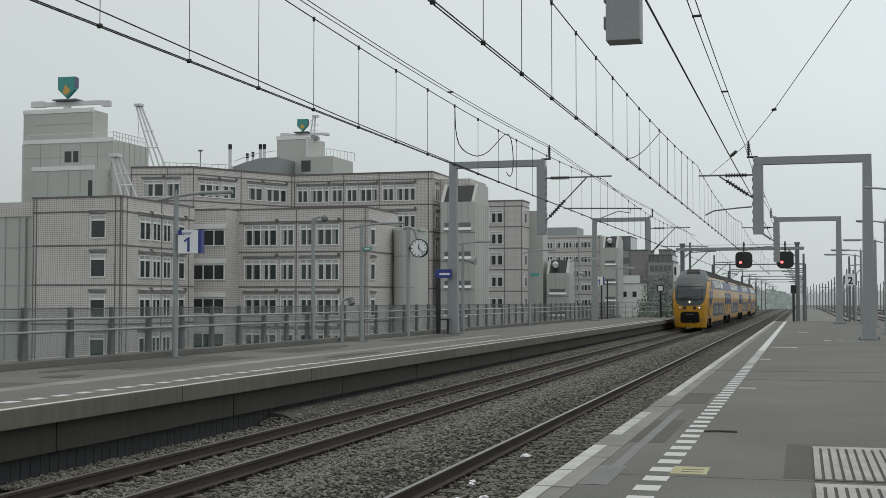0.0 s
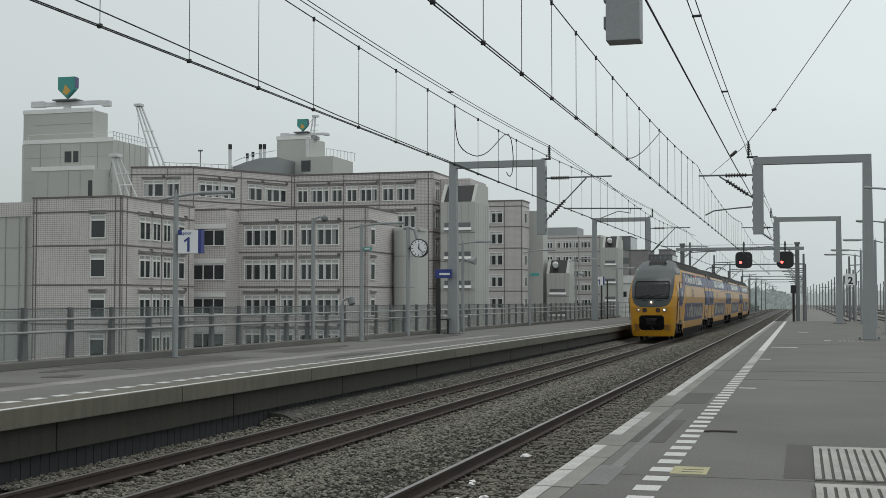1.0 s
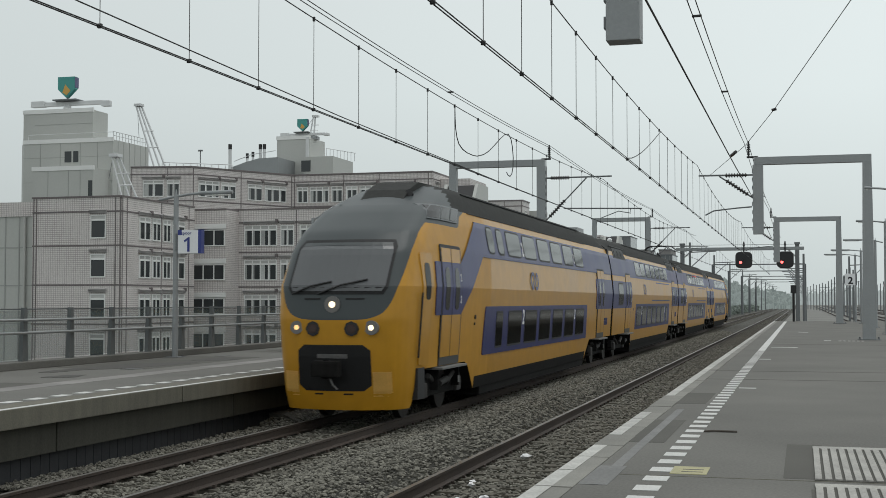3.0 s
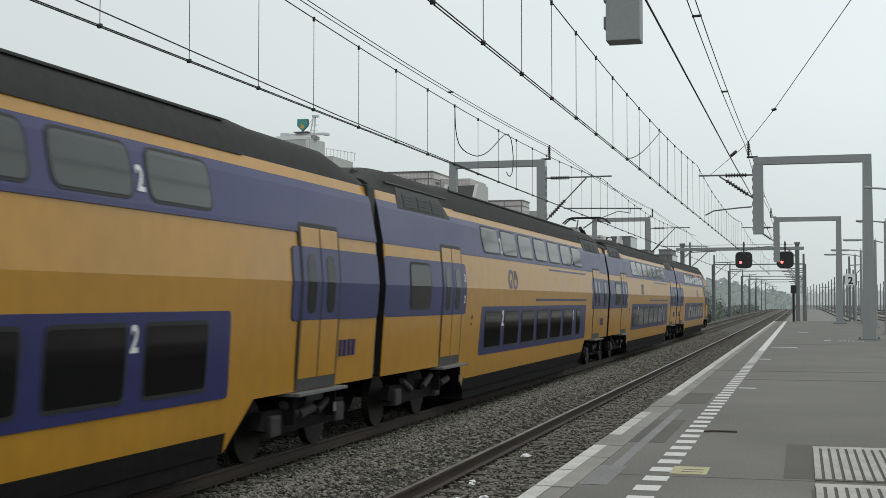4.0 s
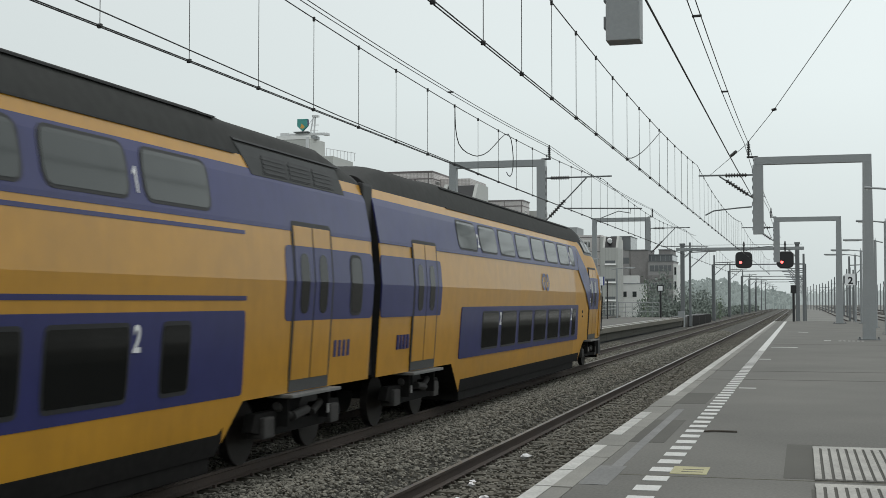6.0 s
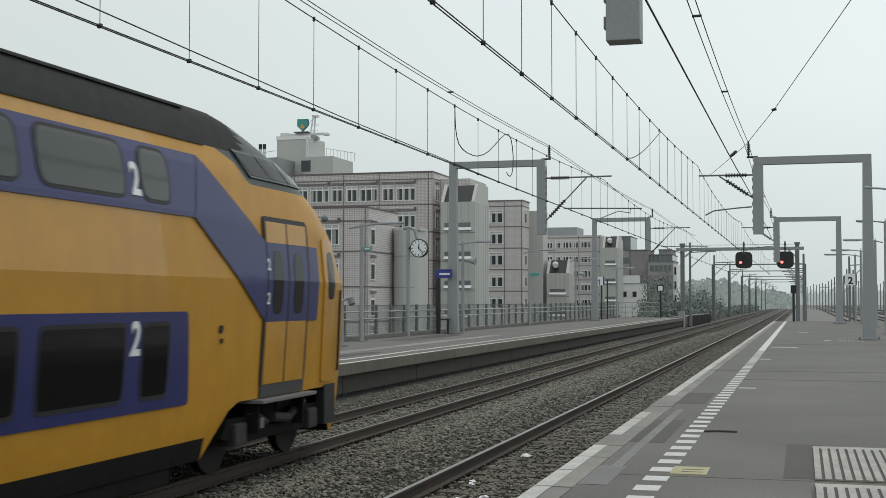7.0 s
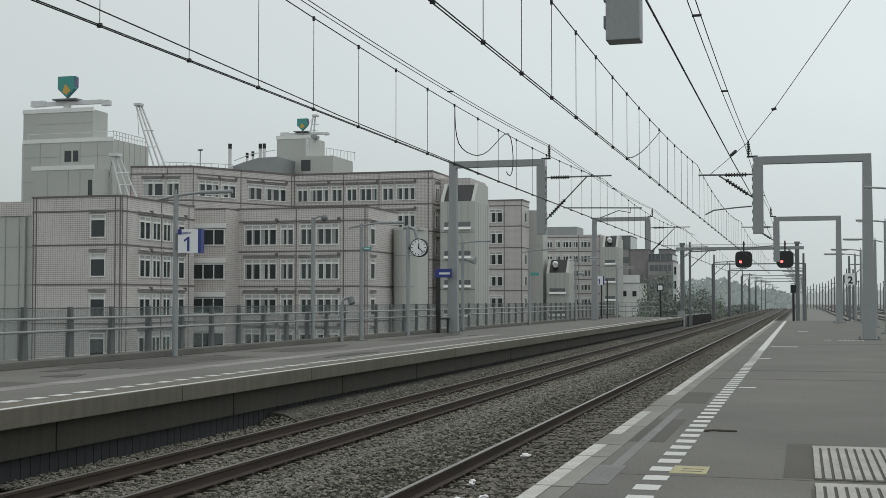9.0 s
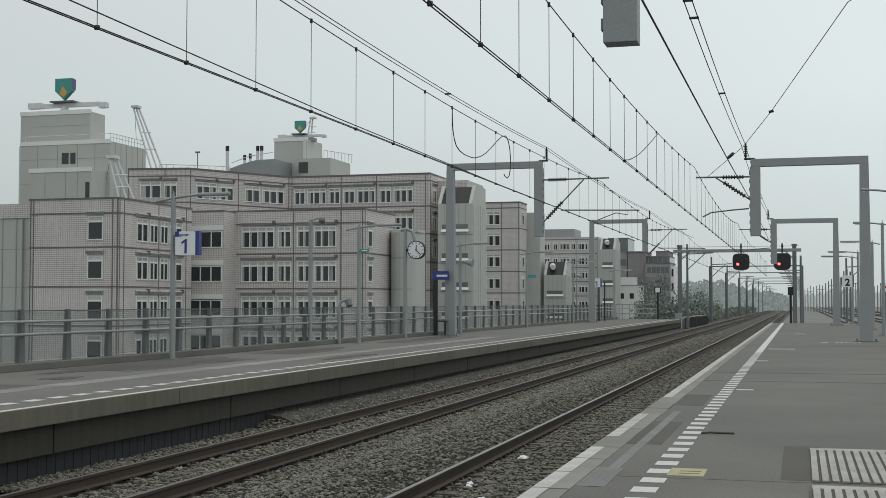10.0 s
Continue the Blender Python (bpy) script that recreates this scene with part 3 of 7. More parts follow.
def sheds(bm, p, q, n=8, r0=0.042, r1=0.09, seg=10):
    """A ribbed insulator turned as one piece between p and q."""
    p, q = Vector(p), Vector(q)
    m = Matrix.Translation(p) @ (q - p).to_track_quat("Z", "Y").to_matrix().to_4x4()
    h = (q - p).length
    prof = [(0.0, r0)]
    for i in range(n):
        a, w = h * (i + 0.25) / n, h * 0.45 / n
        prof += [(a, r0), (a + 0.1 * w, r1), (a + w, r1 * 0.9), (a + w * 1.05, r0)]
    prof.append((h, r0))
    rings = [[bm.verts.new(m @ Vector((r * math.cos(2 * math.pi * k / seg), r * math.sin(2 * math.pi * k / seg), z))) for k in range(seg)] for z, r in prof]
    for a, b in zip(rings, rings[1:]):
        for k in range(seg):
            bm.faces.new((a[k], a[(k + 1) % seg], b[(k + 1) % seg], b[k]))
    bm.faces.new(rings[0][::-1])
    bm.faces.new(rings[-1])
    return bm


def arm(portal_thing, y, x0, x1, z, drop):
    """Cantilever of steel tubes with ribbed insulators, from the hanging leg over the track."""
    d = x1 - x0
    s = 1 if d > 0 else -1
    th = part("cantilever_arm", tube(bmesh.new(), (0, 0, 0), (d, 0, 0.02), 0.035), M["galv_dark"], portal_thing, "steel tube cantilever with ribbed insulators")
    th.matrix_basis = portal_thing.matrix_basis.inverted() @ Matrix.Translation((x0, y, z))
    bm = bmesh.new()
    tube(bm, (0, 0, -drop), (d * 0.62, 0, -0.02), 0.03)
    part("strut", bm, M["galv_dark"], th)
    bm = bmesh.new()
    sheds(bm, (s * 0.22, 0, 0), (s * 1.06, 0, 0))
    part("insulator", bm, M["insulator"], th, "dark ribbed insulator")
    u = Vector((d * 0.62, 0, drop)).normalized()
    bm = bmesh.new()
    p = Vector((0, 0, -drop))
    sheds(bm, p + u * 0.22, p + u * 1.24)
    part("insulator", bm, M["insulator"], th, "dark ribbed insulator")
    bm = bmesh.new()
    zr = -1.42
    if s > 0:
        path(bm, [(d * 0.27, 0, zr + 0.05), (d * 1.45, 0, zr - 0.02)], 0.03)
        path(bm, [(d * 1.28, 0, zr), (d * 1.28, 0, zr - 0.22), (d * 1.1, 0, zr - 0.12), (d * 0.83, 0, zr - 0.42)], 0.02)
    else:
        path(bm, [(d * 0.02, 0, -1.25), (d * 0.3, 0, -1.29), (d * 0.72, 0, -1.38), (d * 0.88, 0, -1.55)], 0.028)
    part("registration_arm", bm, M["galv_dark"], th)
    return th


PORTALS_L = [(55.9, -15.3), (96.6, -15.25)]
PORTALS_R = [(15.0, 2.2), (51.0, 2.43), (87.9, 2.35)]
for y, x in PORTALS_L:
    p = portal(y, x, -11.2, 8.28, L_TOP, 5.2 if y < 90 else 6.1, 1, "grey steel catenary portal standing on the far platform")
    arm(p, y, -11.0, -8.05, 7.74, 1.9)
for y, x in PORTALS_R:
    p = portal(y, x, -1.62 if y > 20 else -2.0, 7.55, R_TOP, 4.84 if y > 20 else 5.30, -1, "grey steel catenary portal standing on the near platform")
    if y > 20:
        arm(p, y, -1.82, -3.9, 7.17, 0.9)


# ---------------------------------------------------------------- overhead wires
def sag(a, b, n, drop):
    a, b = Vector(a), Vector(b)
    return [a.lerp(b, i / n) - Vector((0, 0, drop * 4 * (i / n) * (1 - i / n))) for i in range(n + 1)]


def overhead(x, spans, zc, zm, sagm, first, label, step=2.41, pair=0.05):
    """Twin contact wire, sagging messenger wire and droppers with clamps, span by span."""
    th = tagged(empty("overhead_line"), label, "overhead wire", "overhead lines")
    for s in (-1, 1):
        part("contact_wire", tube(bmesh.new(), (x + s * pair / 2, spans[0], zc), (x + s * pair / 2, spans[-1], zc + 0.1), 0.0095, seg=6), M["wire"], th, "dark contact wire")
    drop = mesh_of("clamp", B(-0.03, 0.03, -0.022, 0.022, -0.008, 0.05, bevel=0.008), M["wire"])
    for a, b in zip(spans, spans[1:]):
        pts = sag((x, a, zm), (x, b, zm), 20, sagm)
        part("messenger_wire", path(bmesh.new(), pts, 0.011, seg=5), M["wire"], th)
        y = first if a < 30 else a + 1.2
        while y < b - 0.8:
            if y > a + 0.8:
                u = (y - a) / (b - a)
                z = zm - sagm * 4 * u * (1 - u)
                part("dropper", tube(bmesh.new(), (x, y, z), (x, y, zc), 0.006, seg=4), M["wire"], th)
                share("clamp", drop, th, Matrix.Translation((x, y, zc)))
                part("clip", B(x - 0.02, x + 0.02, y - 0.02, y + 0.02, z - 0.05, z + 0.03), M["wire"], th)
            y += step if b < 100 else 5.0
    return th


FAR = overhead(T1, [-22, 12.1, 55.9, 96.6, 137, 178], 5.65, 7.62, 0.45, 6.78, "overhead line above the far track")
NEARL = overhead(T2, [-30, 6.0, 51.0, 87.9, 128, 168], 5.56, 7.6, 0.47, 6.5, "overhead line above the near track", step=2.35)
part("auxiliary_wire", path(bmesh.new(), [(T1 + 0.03, -5, 6.15), (T1 + 0.03, 13.4, 5.86), (T1 + 0.03, 22.5, 5.73), (T1 + 0.03, 40, 5.66)], 0.010, seg=5), M["wire"], FAR)
part("jumper", path(bmesh.new(), [(T1, 30.9, 7.21), (T1, 30.92, 6.9), (T1, 30.97, 6.62), (T1, 31.1, 6.4), (T1, 31.3, 6.25), (T1, 31.65, 6.16), (T1, 32.1, 6.12), (T1, 32.7, 6.12), (T1, 33.2, 6.15), (T1, 33.9, 6.27), (T1, 34.5, 6.43), (T1, 35.2, 6.68), (T1, 35.9, 6.95), (T1, 36.5, 7.15), (T1, 37.0, 7.23), (T1, 37.35, 7.12), (T1, 37.55, 6.9), (T1, 37.65, 6.6), (T1, 37.62, 6.3), (T1, 37.45, 6.08), (T1, 37.2, 5.98), (T1, 36.9, 6.0), (T1, 36.75, 6.06)], 0.014, seg=6), M["wire"], FAR, "looping jumper cable")
part("jumper", path(bmesh.new(), [(T2, 29.9, 5.6), (T2, 30.8, 5.70), (T2, 31.6, 5.83), (T2, 32.8, 6.06), (T2, 34.0, 6.33), (T2, 35.1, 6.6), (T2, 36.1, 6.85), (T2, 36.9, 7.06), (T2, 37.6, 7.22)], 0.012, seg=6), M["wire"], NEARL, "looping jumper cable")
for xs, z, spans, lab in ((-10.85, 9.16, [-10, 23.0, 55.9, 96.6, 137], "feeder wires along the far portals"), (-2.05, 8.42, [-25, 13.0, 51.0, 87.9, 128], "feeder wires along the near portals")):
    th = tagged(empty("feeder_line"), lab, "overhead wire", "overhead lines")
    for a, b in zip(spans, spans[1:]):
        for s in (-0.08, 0.08):
            part("wire", path(bmesh.new(), sag((xs + s, a, z), (xs + s, b, z), 12, 0.19 if xs < -5 else 0.28), 0.012, seg=5), M["wire"], th)
        for u in ((0.495,) if xs < -5 else (0.32, 0.36, 0.62)):
            zz = z - (0.19 if xs < -5 else 0.28) * 4 * u * (1 - u)
            part("spacer", B(xs - 0.1, xs + 0.1, a + (b - a) * u - 0.025, a + (b - a) * u + 0.025, zz - 0.025, zz + 0.025, bevel=0.01), M["wire"], th)
th = tagged(empty("tension_wire"), "thick dark cable strung along the near portals", "overhead wire", "overhead lines")
part("wire", path(bmesh.new(), [(-1.87, -20, 5.9), (-1.87, 16, 6.05), (-1.87, 36, 6.2), (-1.87, 51, 6.36), (-1.87, 87.9, 6.3)], 0.015, seg=6), M["wire"], th)
th = tagged(empty("cross_span_wire"), "thin diagonal cross wire with small insulators", "overhead wire", "overhead lines")
part("wire", path(bmesh.new(), [(1.9, 30.0, 9.55), (1.24, 33.0, 9.73), (-0.85, 44.0, 8.68), (-2.07, 51.0, 8.36), (-3.95, 58.2, 7.9)], 0.012, seg=5), M["wire"], th)
part("insulator", tube(bmesh.new(), (-0.93, 44.0, 8.66), (-0.77, 44.0, 8.70), 0.05, seg=8), M["insulator"], th)
part("insulator", tube(bmesh.new(), (-2.55, 52.8, 8.3), (-2.75, 53.5, 8.24), 0.07, seg=8), M["insulator"], th)


# ---------------------------------------------------------------- offices behind the platform
def tile_material(name, face, jointc, size):
    m = material(name, face, 0.55, vary=0.06, grain=2, stain=0.12, bump=0.0, streak=0.3)
    nt = m.node_tree
    n, l = nt.nodes, nt.links
    b = n["Principled BSDF"]
    src = b.inputs["Base Color"].links[0].from_socket
    g = n.new("ShaderNodeNewGeometry")
    sp = n.new("ShaderNodeSeparateXYZ")
    l.new(g.outputs["Position"], sp.inputs[0])
    ad = n.new("ShaderNodeMath")
    l.new(sp.outputs[0], ad.inputs[0])
    l.new(sp.outputs[1], ad.inputs[1])
    cb = n.new("ShaderNodeCombineXYZ")
    l.new(ad.outputs[0], cb.inputs[0])
    l.new(sp.outputs[2], cb.inputs[1])
    br = n.new("ShaderNodeTexBrick")
    br.offset = 0.0
    br.inputs["Scale"].default_value = 1.0
    br.inputs["Brick Width"].default_value, br.inputs["Row Height"].default_value = size, size
    br.inputs["Mortar Size"].default_value, br.inputs["Mortar Smooth"].default_value = 0.017, 0.2
    br.inputs["Color1"].default_value, br.inputs["Color2"].default_value = (1.0, 1.0, 1.0, 1), (0.93, 0.92, 0.92, 1)
    br.inputs["Mortar"].default_value = (*jointc, 1)
    l.new(cb.outputs[0], br.inputs["Vector"])
    mx = n.new("ShaderNodeMixRGB")
    mx.blend_type, mx.inputs[0].default_value = "MULTIPLY", 1.0
    l.new(src, mx.inputs[1])
    l.new(br.outputs[0], mx.inputs[2])
    l.new(mx.outputs[0], b.inputs["Base Color"])
    return m


TILE = tile_material("tile_cladding", (0.66, 0.625, 0.605), (0.42, 0.39, 0.385), 0.185)
TILE_FAR = tile_material("tile_cladding_far", (0.60, 0.575, 0.56), (0.72, 0.69, 0.68), 0.185)


def prism(poly, z0, z1):
    """A prism over a footprint in (x, y)."""
    bm = bmesh.new()
    a = [bm.verts.new((x, y, z0)) for x, y in poly]
    b = [bm.verts.new((x, y, z1)) for x, y in poly]
    bm.faces.new(a[::-1])
    bm.faces.new(b)
    for i in range(len(poly)):
        j = (i + 1) % len(poly)
        bm.faces.new((a[i], a[j], b[j], b[i]))
    return bm


WIN = {}


def window_meshes(w, h, n, top):
    key = (round(w, 2), round(h, 2), n, round(top, 2))
    if key not in WIN:
        f, d = 0.085, 0.10
        zt = h * (1 - top)
        xs = [0, f]
        for i in range(1, n):
            xs += [w * i / n - 0.05, w * i / n + 0.05]
        xs += [w - f, w]
        zs = [0, f * 1.3, zt, zt + 0.16, h - f, h]
        bm = bmesh.new()
        vg = [[bm.verts.new((x, 0, z)) for x in xs] for z in zs]
        for j in range(5):
            for i in range(len(xs) - 1):
                if i % 2 == 1 and j in (1, 3):
                    continue
                bm.faces.new((vg[j][i], vg[j][i + 1], vg[j + 1][i + 1], vg[j + 1][i]))
        g = bmesh.ops.extrude_face_region(bm, geom=bm.faces[:])
        bmesh.ops.translate(bm, vec=(0, -d, 0), verts=[v for v in g["geom"] if isinstance(v, bmesh.types.BMVert)])
        fr = mesh_of("window_frame", bm, M["window_frame"])
        pa = mesh_of("pane", B(f, w - f, -0.03, -0.01, f, zt), M["pane"])
        bl = mesh_of("fanlight", B(f, w - f, -0.045, -0.01, zt + 0.16, h - f), M["blind"])
        bm = bmesh.new()
        saw = [(0, h + 0.15), (-0.10, h + 0.15)]
        for i in range(4):
            saw += [(-0.24 - i * 0.01, h + 0.17 + i * 0.075), (-0.16, h + 0.235 + i * 0.075)]
        saw += [(-0.12, h + 0.5), (0, h + 0.5)]
        extrude_x(bm, saw, -0.1, w + 0.1)
        aw = mesh_of("sun_blind", bm, M["sun_blind"])
        cu = []
        for i in range(n):
            a, b = w * i / n + 0.06, w * (i + 1) / n - 0.06
            k = (0.3 + 0.26 * ((i * 7 + int(w * 10)) % 3) / 2) * (0.5 if i % 2 else 1)
            cu.append(mesh_of("curtain", B(a, a + (b - a) * k, -0.036, -0.031, f * 1.4, zt - 0.02), M["curtain"]))
        WIN[key] = (fr, pa, bl, aw, cu)
    return WIN[key]


M["curtain"] = material("pale_window_curtain", (0.42, 0.43, 0.42), 0.85, vary=0.2, per_object=0.35, grain=6)
M["panel_joint"] = material("panel_joint", (0.33, 0.335, 0.32), 0.6, vary=0.05)
M["sun_blind"] = material("folded_grey_sun_blind", (0.40, 0.385, 0.375), 0.7, vary=0.15, grain=3)


def facade(th, p0, p1, windows, rows, bands=(), verts=(), top=0.25, blind=True, zspan=(-6, 11), band_h=0.15):
    """Windows (start, width, lights) along the wall from p0 to p1, in storey rows (sill, head); dark joint bands and uprights."""
    d = Vector((p1[0] - p0[0], p1[1] - p0[1]))
    m = Matrix.Translation((p0[0], p0[1], 0)) @ Matrix.Rotation(math.atan2(d.y, d.x), 4, "Z")
    for z in bands:
        o = part("joint_band", B(0, d.length, -0.035, 0.02, z - band_h / 2, z + band_h / 2), M["joint"], th)
        o.matrix_basis = m
    for u in verts:
        o = part("joint_upright", B(u - 0.055, u + 0.055, -0.032, 0.02, zspan[0], zspan[1]), M["joint"], th)
        o.matrix_basis = m
    for z0, z1 in rows:
        for u, w, n in windows:
            fr, pa, bl, aw, cu = window_meshes(w, z1 - z0, n, top)
            o = share("window", fr, th, m @ Matrix.Translation((u, 0, z0)))
            share("pane", pa, o, Matrix.Identity(4))
            share("fanlight", bl, o, Matrix.Identity(4))
            if n > 1 and top > 0.15:
                for c in cu:
                    share("curtain", c, o, Matrix.Identity(4))
            if blind:
                share("sun_blind", aw, o, Matrix.Identity(4))
                if w > 2:
                    b = part("blind_bracket", B(w - 0.12, w + 0.12, -0.3, -0.02, z1 - z0 + 0.30, z1 - z0 + 0.62), M["joint"], o)


def office(name, label):
    return tagged(empty(name), label, "building", "office complex")


def offices():
    rows = [(7.9, 10.05), (4.37, 6.5), (0.72, 2.9), (-2.86, -0.69)]
    bands = [10.35, 7.27, 3.7, 0.15, -3.4]
    # corner block
    th = office("office_block", "grey-pink tiled office block with dark joint bands and folded sun blinds")
    part("wall", prism([(-68.03, 102), (-58.85, 102), (-58.85, 116.2), (-68.03, 116.2)], STREET, 11.62), TILE, th, "small square tile cladding")
    part("coping", prism([(-68.1, 101.93), (-58.78, 101.93), (-58.78, 116.2), (-68.1, 116.2)], 11.62, 11.78), M["joint"], th)
    facade(th, (-68.03, 102), (-58.85, 102), [(6.05, 1.55, 1)], rows, bands, (0.12, 0.42, 8.55, 9.05), zspan=(-6, 11.6))
    facade(th, (-58.85, 102), (-58.85, 116.2), [(3.05, 2.1, 2), (5.5, 1.6, 2), (7.6, 1.5, 2), (9.4, 2.6, 2)], rows, bands, (0.12, 0.9, 7.35, 13.0), zspan=(-6, 11.6))
    th = office("stair_tower", "plain pale metal-clad stair tower beside the tiled block")
    part("wall", prism([(-73.5, 104.2), (-68.6, 104.2), (-67.9, 105.2), (-67.9, 112), (-73.5, 112)], STREET, 11.0), M["metal_panel"], th)
    part("coping", prism([(-73.5, 104.1), (-68.04, 104.1), (-68.04, 112), (-73.5, 112)], 11.0, 11.55), M["metal_panel"], th)
    for z in (-3.4, 0.15, 3.7, 7.27):
        part("joint_band", B(-73.5, -68.6, 104.17, 104.21, z - 0.05, z + 0.05), M["panel_joint"], th)
    for x in (-72.4, -70.9, -69.4):
        part("joint_upright", B(x - 0.06, x + 0.06, 104.15, 104.21, STREET, 10.2), M["panel_joint"], th)
    part("tile_head", B(-73.5, -68.06, 104.05, 104.1, 10.2, 11.53), TILE, th)
    part("downpipe", tube(bmesh.new(), (-70.2, 104.0, STREET), (-70.2, 104.0, 10.1), 0.13, seg=8), M["metal_panel"], th)
    # glazed link
    th = office("link_building", "recessed link with broad windows and white spandrels")
    part("wall", prism([(-60.2, 118), (-56.2, 118), (-56.2, 126), (-60.2, 126)], STREET, 11.5), TILE, th)
    facade(th, (-60.0, 118), (-56.22, 118), [(0.1, 3.55, 3)], [(7.82, 9.6), (4.36, 6.06), (0.9, 2.62), (-2.6, -0.9)], (), (), top=0.10, blind=False)
    for z in (9.6, 6.06, 2.62, -0.9):
        part("spandrel", B(-60.1, -56.22, 117.86, 118.0, z + 0.003, z + 0.5), M["window_frame"], th, "white spandrel band")
    part("coping", B(-60.2, -56.2, 117.93, 126, 11.5, 11.66), M["joint"], th)
    # wing
    th = office("office_wing", "tiled office wing with rows of white-framed windows")
    part("wall", prism([(-57.65, 121), (-42.12, 121), (-42.12, 131), (-57.65, 131)], STREET, 11.66), TILE, th, "small square tile cladding")
    part("coping", prism([(-57.7, 120.93), (-42.05, 120.93), (-42.05, 131), (-57.7, 131)], 11.66, 11.80), M["joint"], th)
    facade(th, (-57.65, 121), (-42.12, 121), [(2.1, 3.62, 4), (6.14, 1.46, 2), (8.26, 1.5, 2), (10.1, 2.42, 3)], rows, bands, (0.5, 1.05, 7.85, 13.0, 15.3), zspan=(-6, 11.6))
    facade(th, (-42.12, 121), (-42.12, 131), [(0.87, 1.4, 1)], rows, bands, (0.15,), zspan=(-6, 11.6))
    th = office("duct_tower", "pale metal-clad duct tower with rounded corner")
    pts = [(-42.0, 132)] + [(-40.6 + 1.4 * math.cos(radians(a)), 129.4 + 1.4 * math.sin(radians(a))) for a in range(180, 361, 18)] + [(-39.0, 132.0)]
    part("wall", prism(pts, STREET, 9.75), M["metal_panel"], th)
    part("hood", prism([(-42.0, 129.0), (-39.0, 129.0), (-39.0, 132), (-42.0, 132)], 9.75, 10.05), M["metal_panel"], th)
    for z in (0.15, 3.7, 7.0):
        o = part("joint_band", prism([(x * 1.0004, y - 0.03) for x, y in pts], z - 0.05, z + 0.05), M["galv"], th)
    # tall rear range
    th = office("rear_range", "tall tiled office range with folded facade")
    foot = [(-79.2, 139.2), (-71.0, 142.5), (-63.75, 153.9), (-44.9, 154.0), (-44.9, 163), (-79.2, 163)]
    foot[1] = (-71.6, 140.6)
    part("wall", prism(foot, STREET, 18.55), TILE, th, "small square tile cladding")
    part("coping", prism([(x + 0.05, y - 0.08) for x, y in foot], 18.55, 18.75), M["joint"], th)
    r1 = [(15.0, 17.05)]
    rall = [(15.0, 17.05), (11.5, 13.55), (7.95, 10.0)]
    b1 = [17.75, 14.5, 11.0, 7.4, 3.85]
    facade(th, foot[0], foot[1], [(1.6, 2.6, 2), (4.6, 1.6, 2)], r1, b1, (0.1, 4.7), zspan=(-6, 18.5))
    facade(th, foot[1], foot[2], [(0.9, 3.0, 3), (4.2, 2.2, 2), (8.2, 2.2, 2), (10.8, 3.4, 3)], r1, b1, (0.2, 7.2, 15.1), zspan=(-6, 18.5))
    facade(th, foot[2], foot[3], [(0.5, 1.5, 2), (2.3, 2.6, 3), (5.28, 1.5, 2), (7.3, 1.5, 2), (9.14, 2.4, 3), (12.2, 1.5, 2), (14.1, 2.5, 3)], rall, b1, (0.15, 6.95, 11.75, 18.3), zspan=(-6, 18.5))
    facade(th, foot[3], foot[4], [(1.2, 1.6, 2)], rall, b1, (0.2,), zspan=(-6, 18.5))
    # service towers with dark louvred heads
    for name, (x0, x1, y0, y1), zt in (("service_tower", (-42.7, -38.3, 150, 157), 16.6), ("service_tower", (-40.3, -36.6, 205, 210), 9.0), ("service_tower", (-37.9, -34.8, 250, 256), 15.0)):
        th = office(name, "pale metal service tower with sloped dark louvre and round vent")
        part("wall", B(x0, x1, y0, y1, STREET, zt - 2.2), M["metal_panel"], th)
        bm = bmesh.new()
        extrude_x(bm, [(y0 + 0.05, zt - 2.2), (y1, zt - 2.2), (y1, zt), (y0 + 2.2, zt)], x0 + 0.4, x1 - 0.5)
        part("louvre", bm, M["black"], th, "sloped dark louvre")
        for x in (x0, x1 - 0.5):
            bm = bmesh.new()
            extrude_x(bm, [(y0, zt - 2.2), (y1, zt - 2.2), (y1, zt + 0.15), (y0 + 1.9, zt + 0.15)], x, x + 0.42)
            part("cheek", bm, M["metal_panel"], th)
        part("vent", tube(bmesh.new(), (x0 + 1.5, y0 + 0.2, zt - 0.95), (x0 + 1.2, y0 + 1.4, zt - 0.7), 0.42, 0.5, seg=14), M["crane"], th, "round white vent pipe")
        for k in range(1, 5):
            x = x0 + (x1 - x0) * k / 5
            part("joint_upright", B(x - 0.035, x + 0.035, y0 - 0.025, y0 + 0.02, STREET, zt - 2.3), M["panel_joint"], th)
        for k in range(6):
            y = y0 + 0.5 + k * (y1 - y0 - 0.6) / 5.5
            part("joint_upright", B(x1 - 0.02, x1 + 0.025, y - 0.04, y + 0.04, STREET, zt - 2.3), M["panel_joint"], th)
        z = zt - 5.3
        while z > -4:
            part("window_strip", B(x0 + 0.5, x1 - 0.6, y0 - 0.04, y0 + 0.02, z, z + 0.55), M["ribbon"], th)
            part("sill", extrude_x(bmesh.new(), [(y0 - 0.04, z - 0.03), (y0 - 0.35, z - 0.36), (y0 - 0.02, z - 0.42)], x0 + 0.45, x1 - 0.5), M["window_frame"], th)
            z -= 3.55
        for z in (zt - 6.0, zt - 9.5, zt - 13):
            part("joint_band", B(x0, x1, y0 - 0.02, y0 + 0.02, z - 0.03, z + 0.03), M["galv_dark"], th)
    part("return_wall", prism([(-44.88, 157.5), (-40.9, 157.5), (-40.9, 166), (-44.88, 166)], STREET, 18.0), TILE, bpy.data.objects["rear_range"])
    # block further on
    th = office("far_block", "tiled office block further along the line")
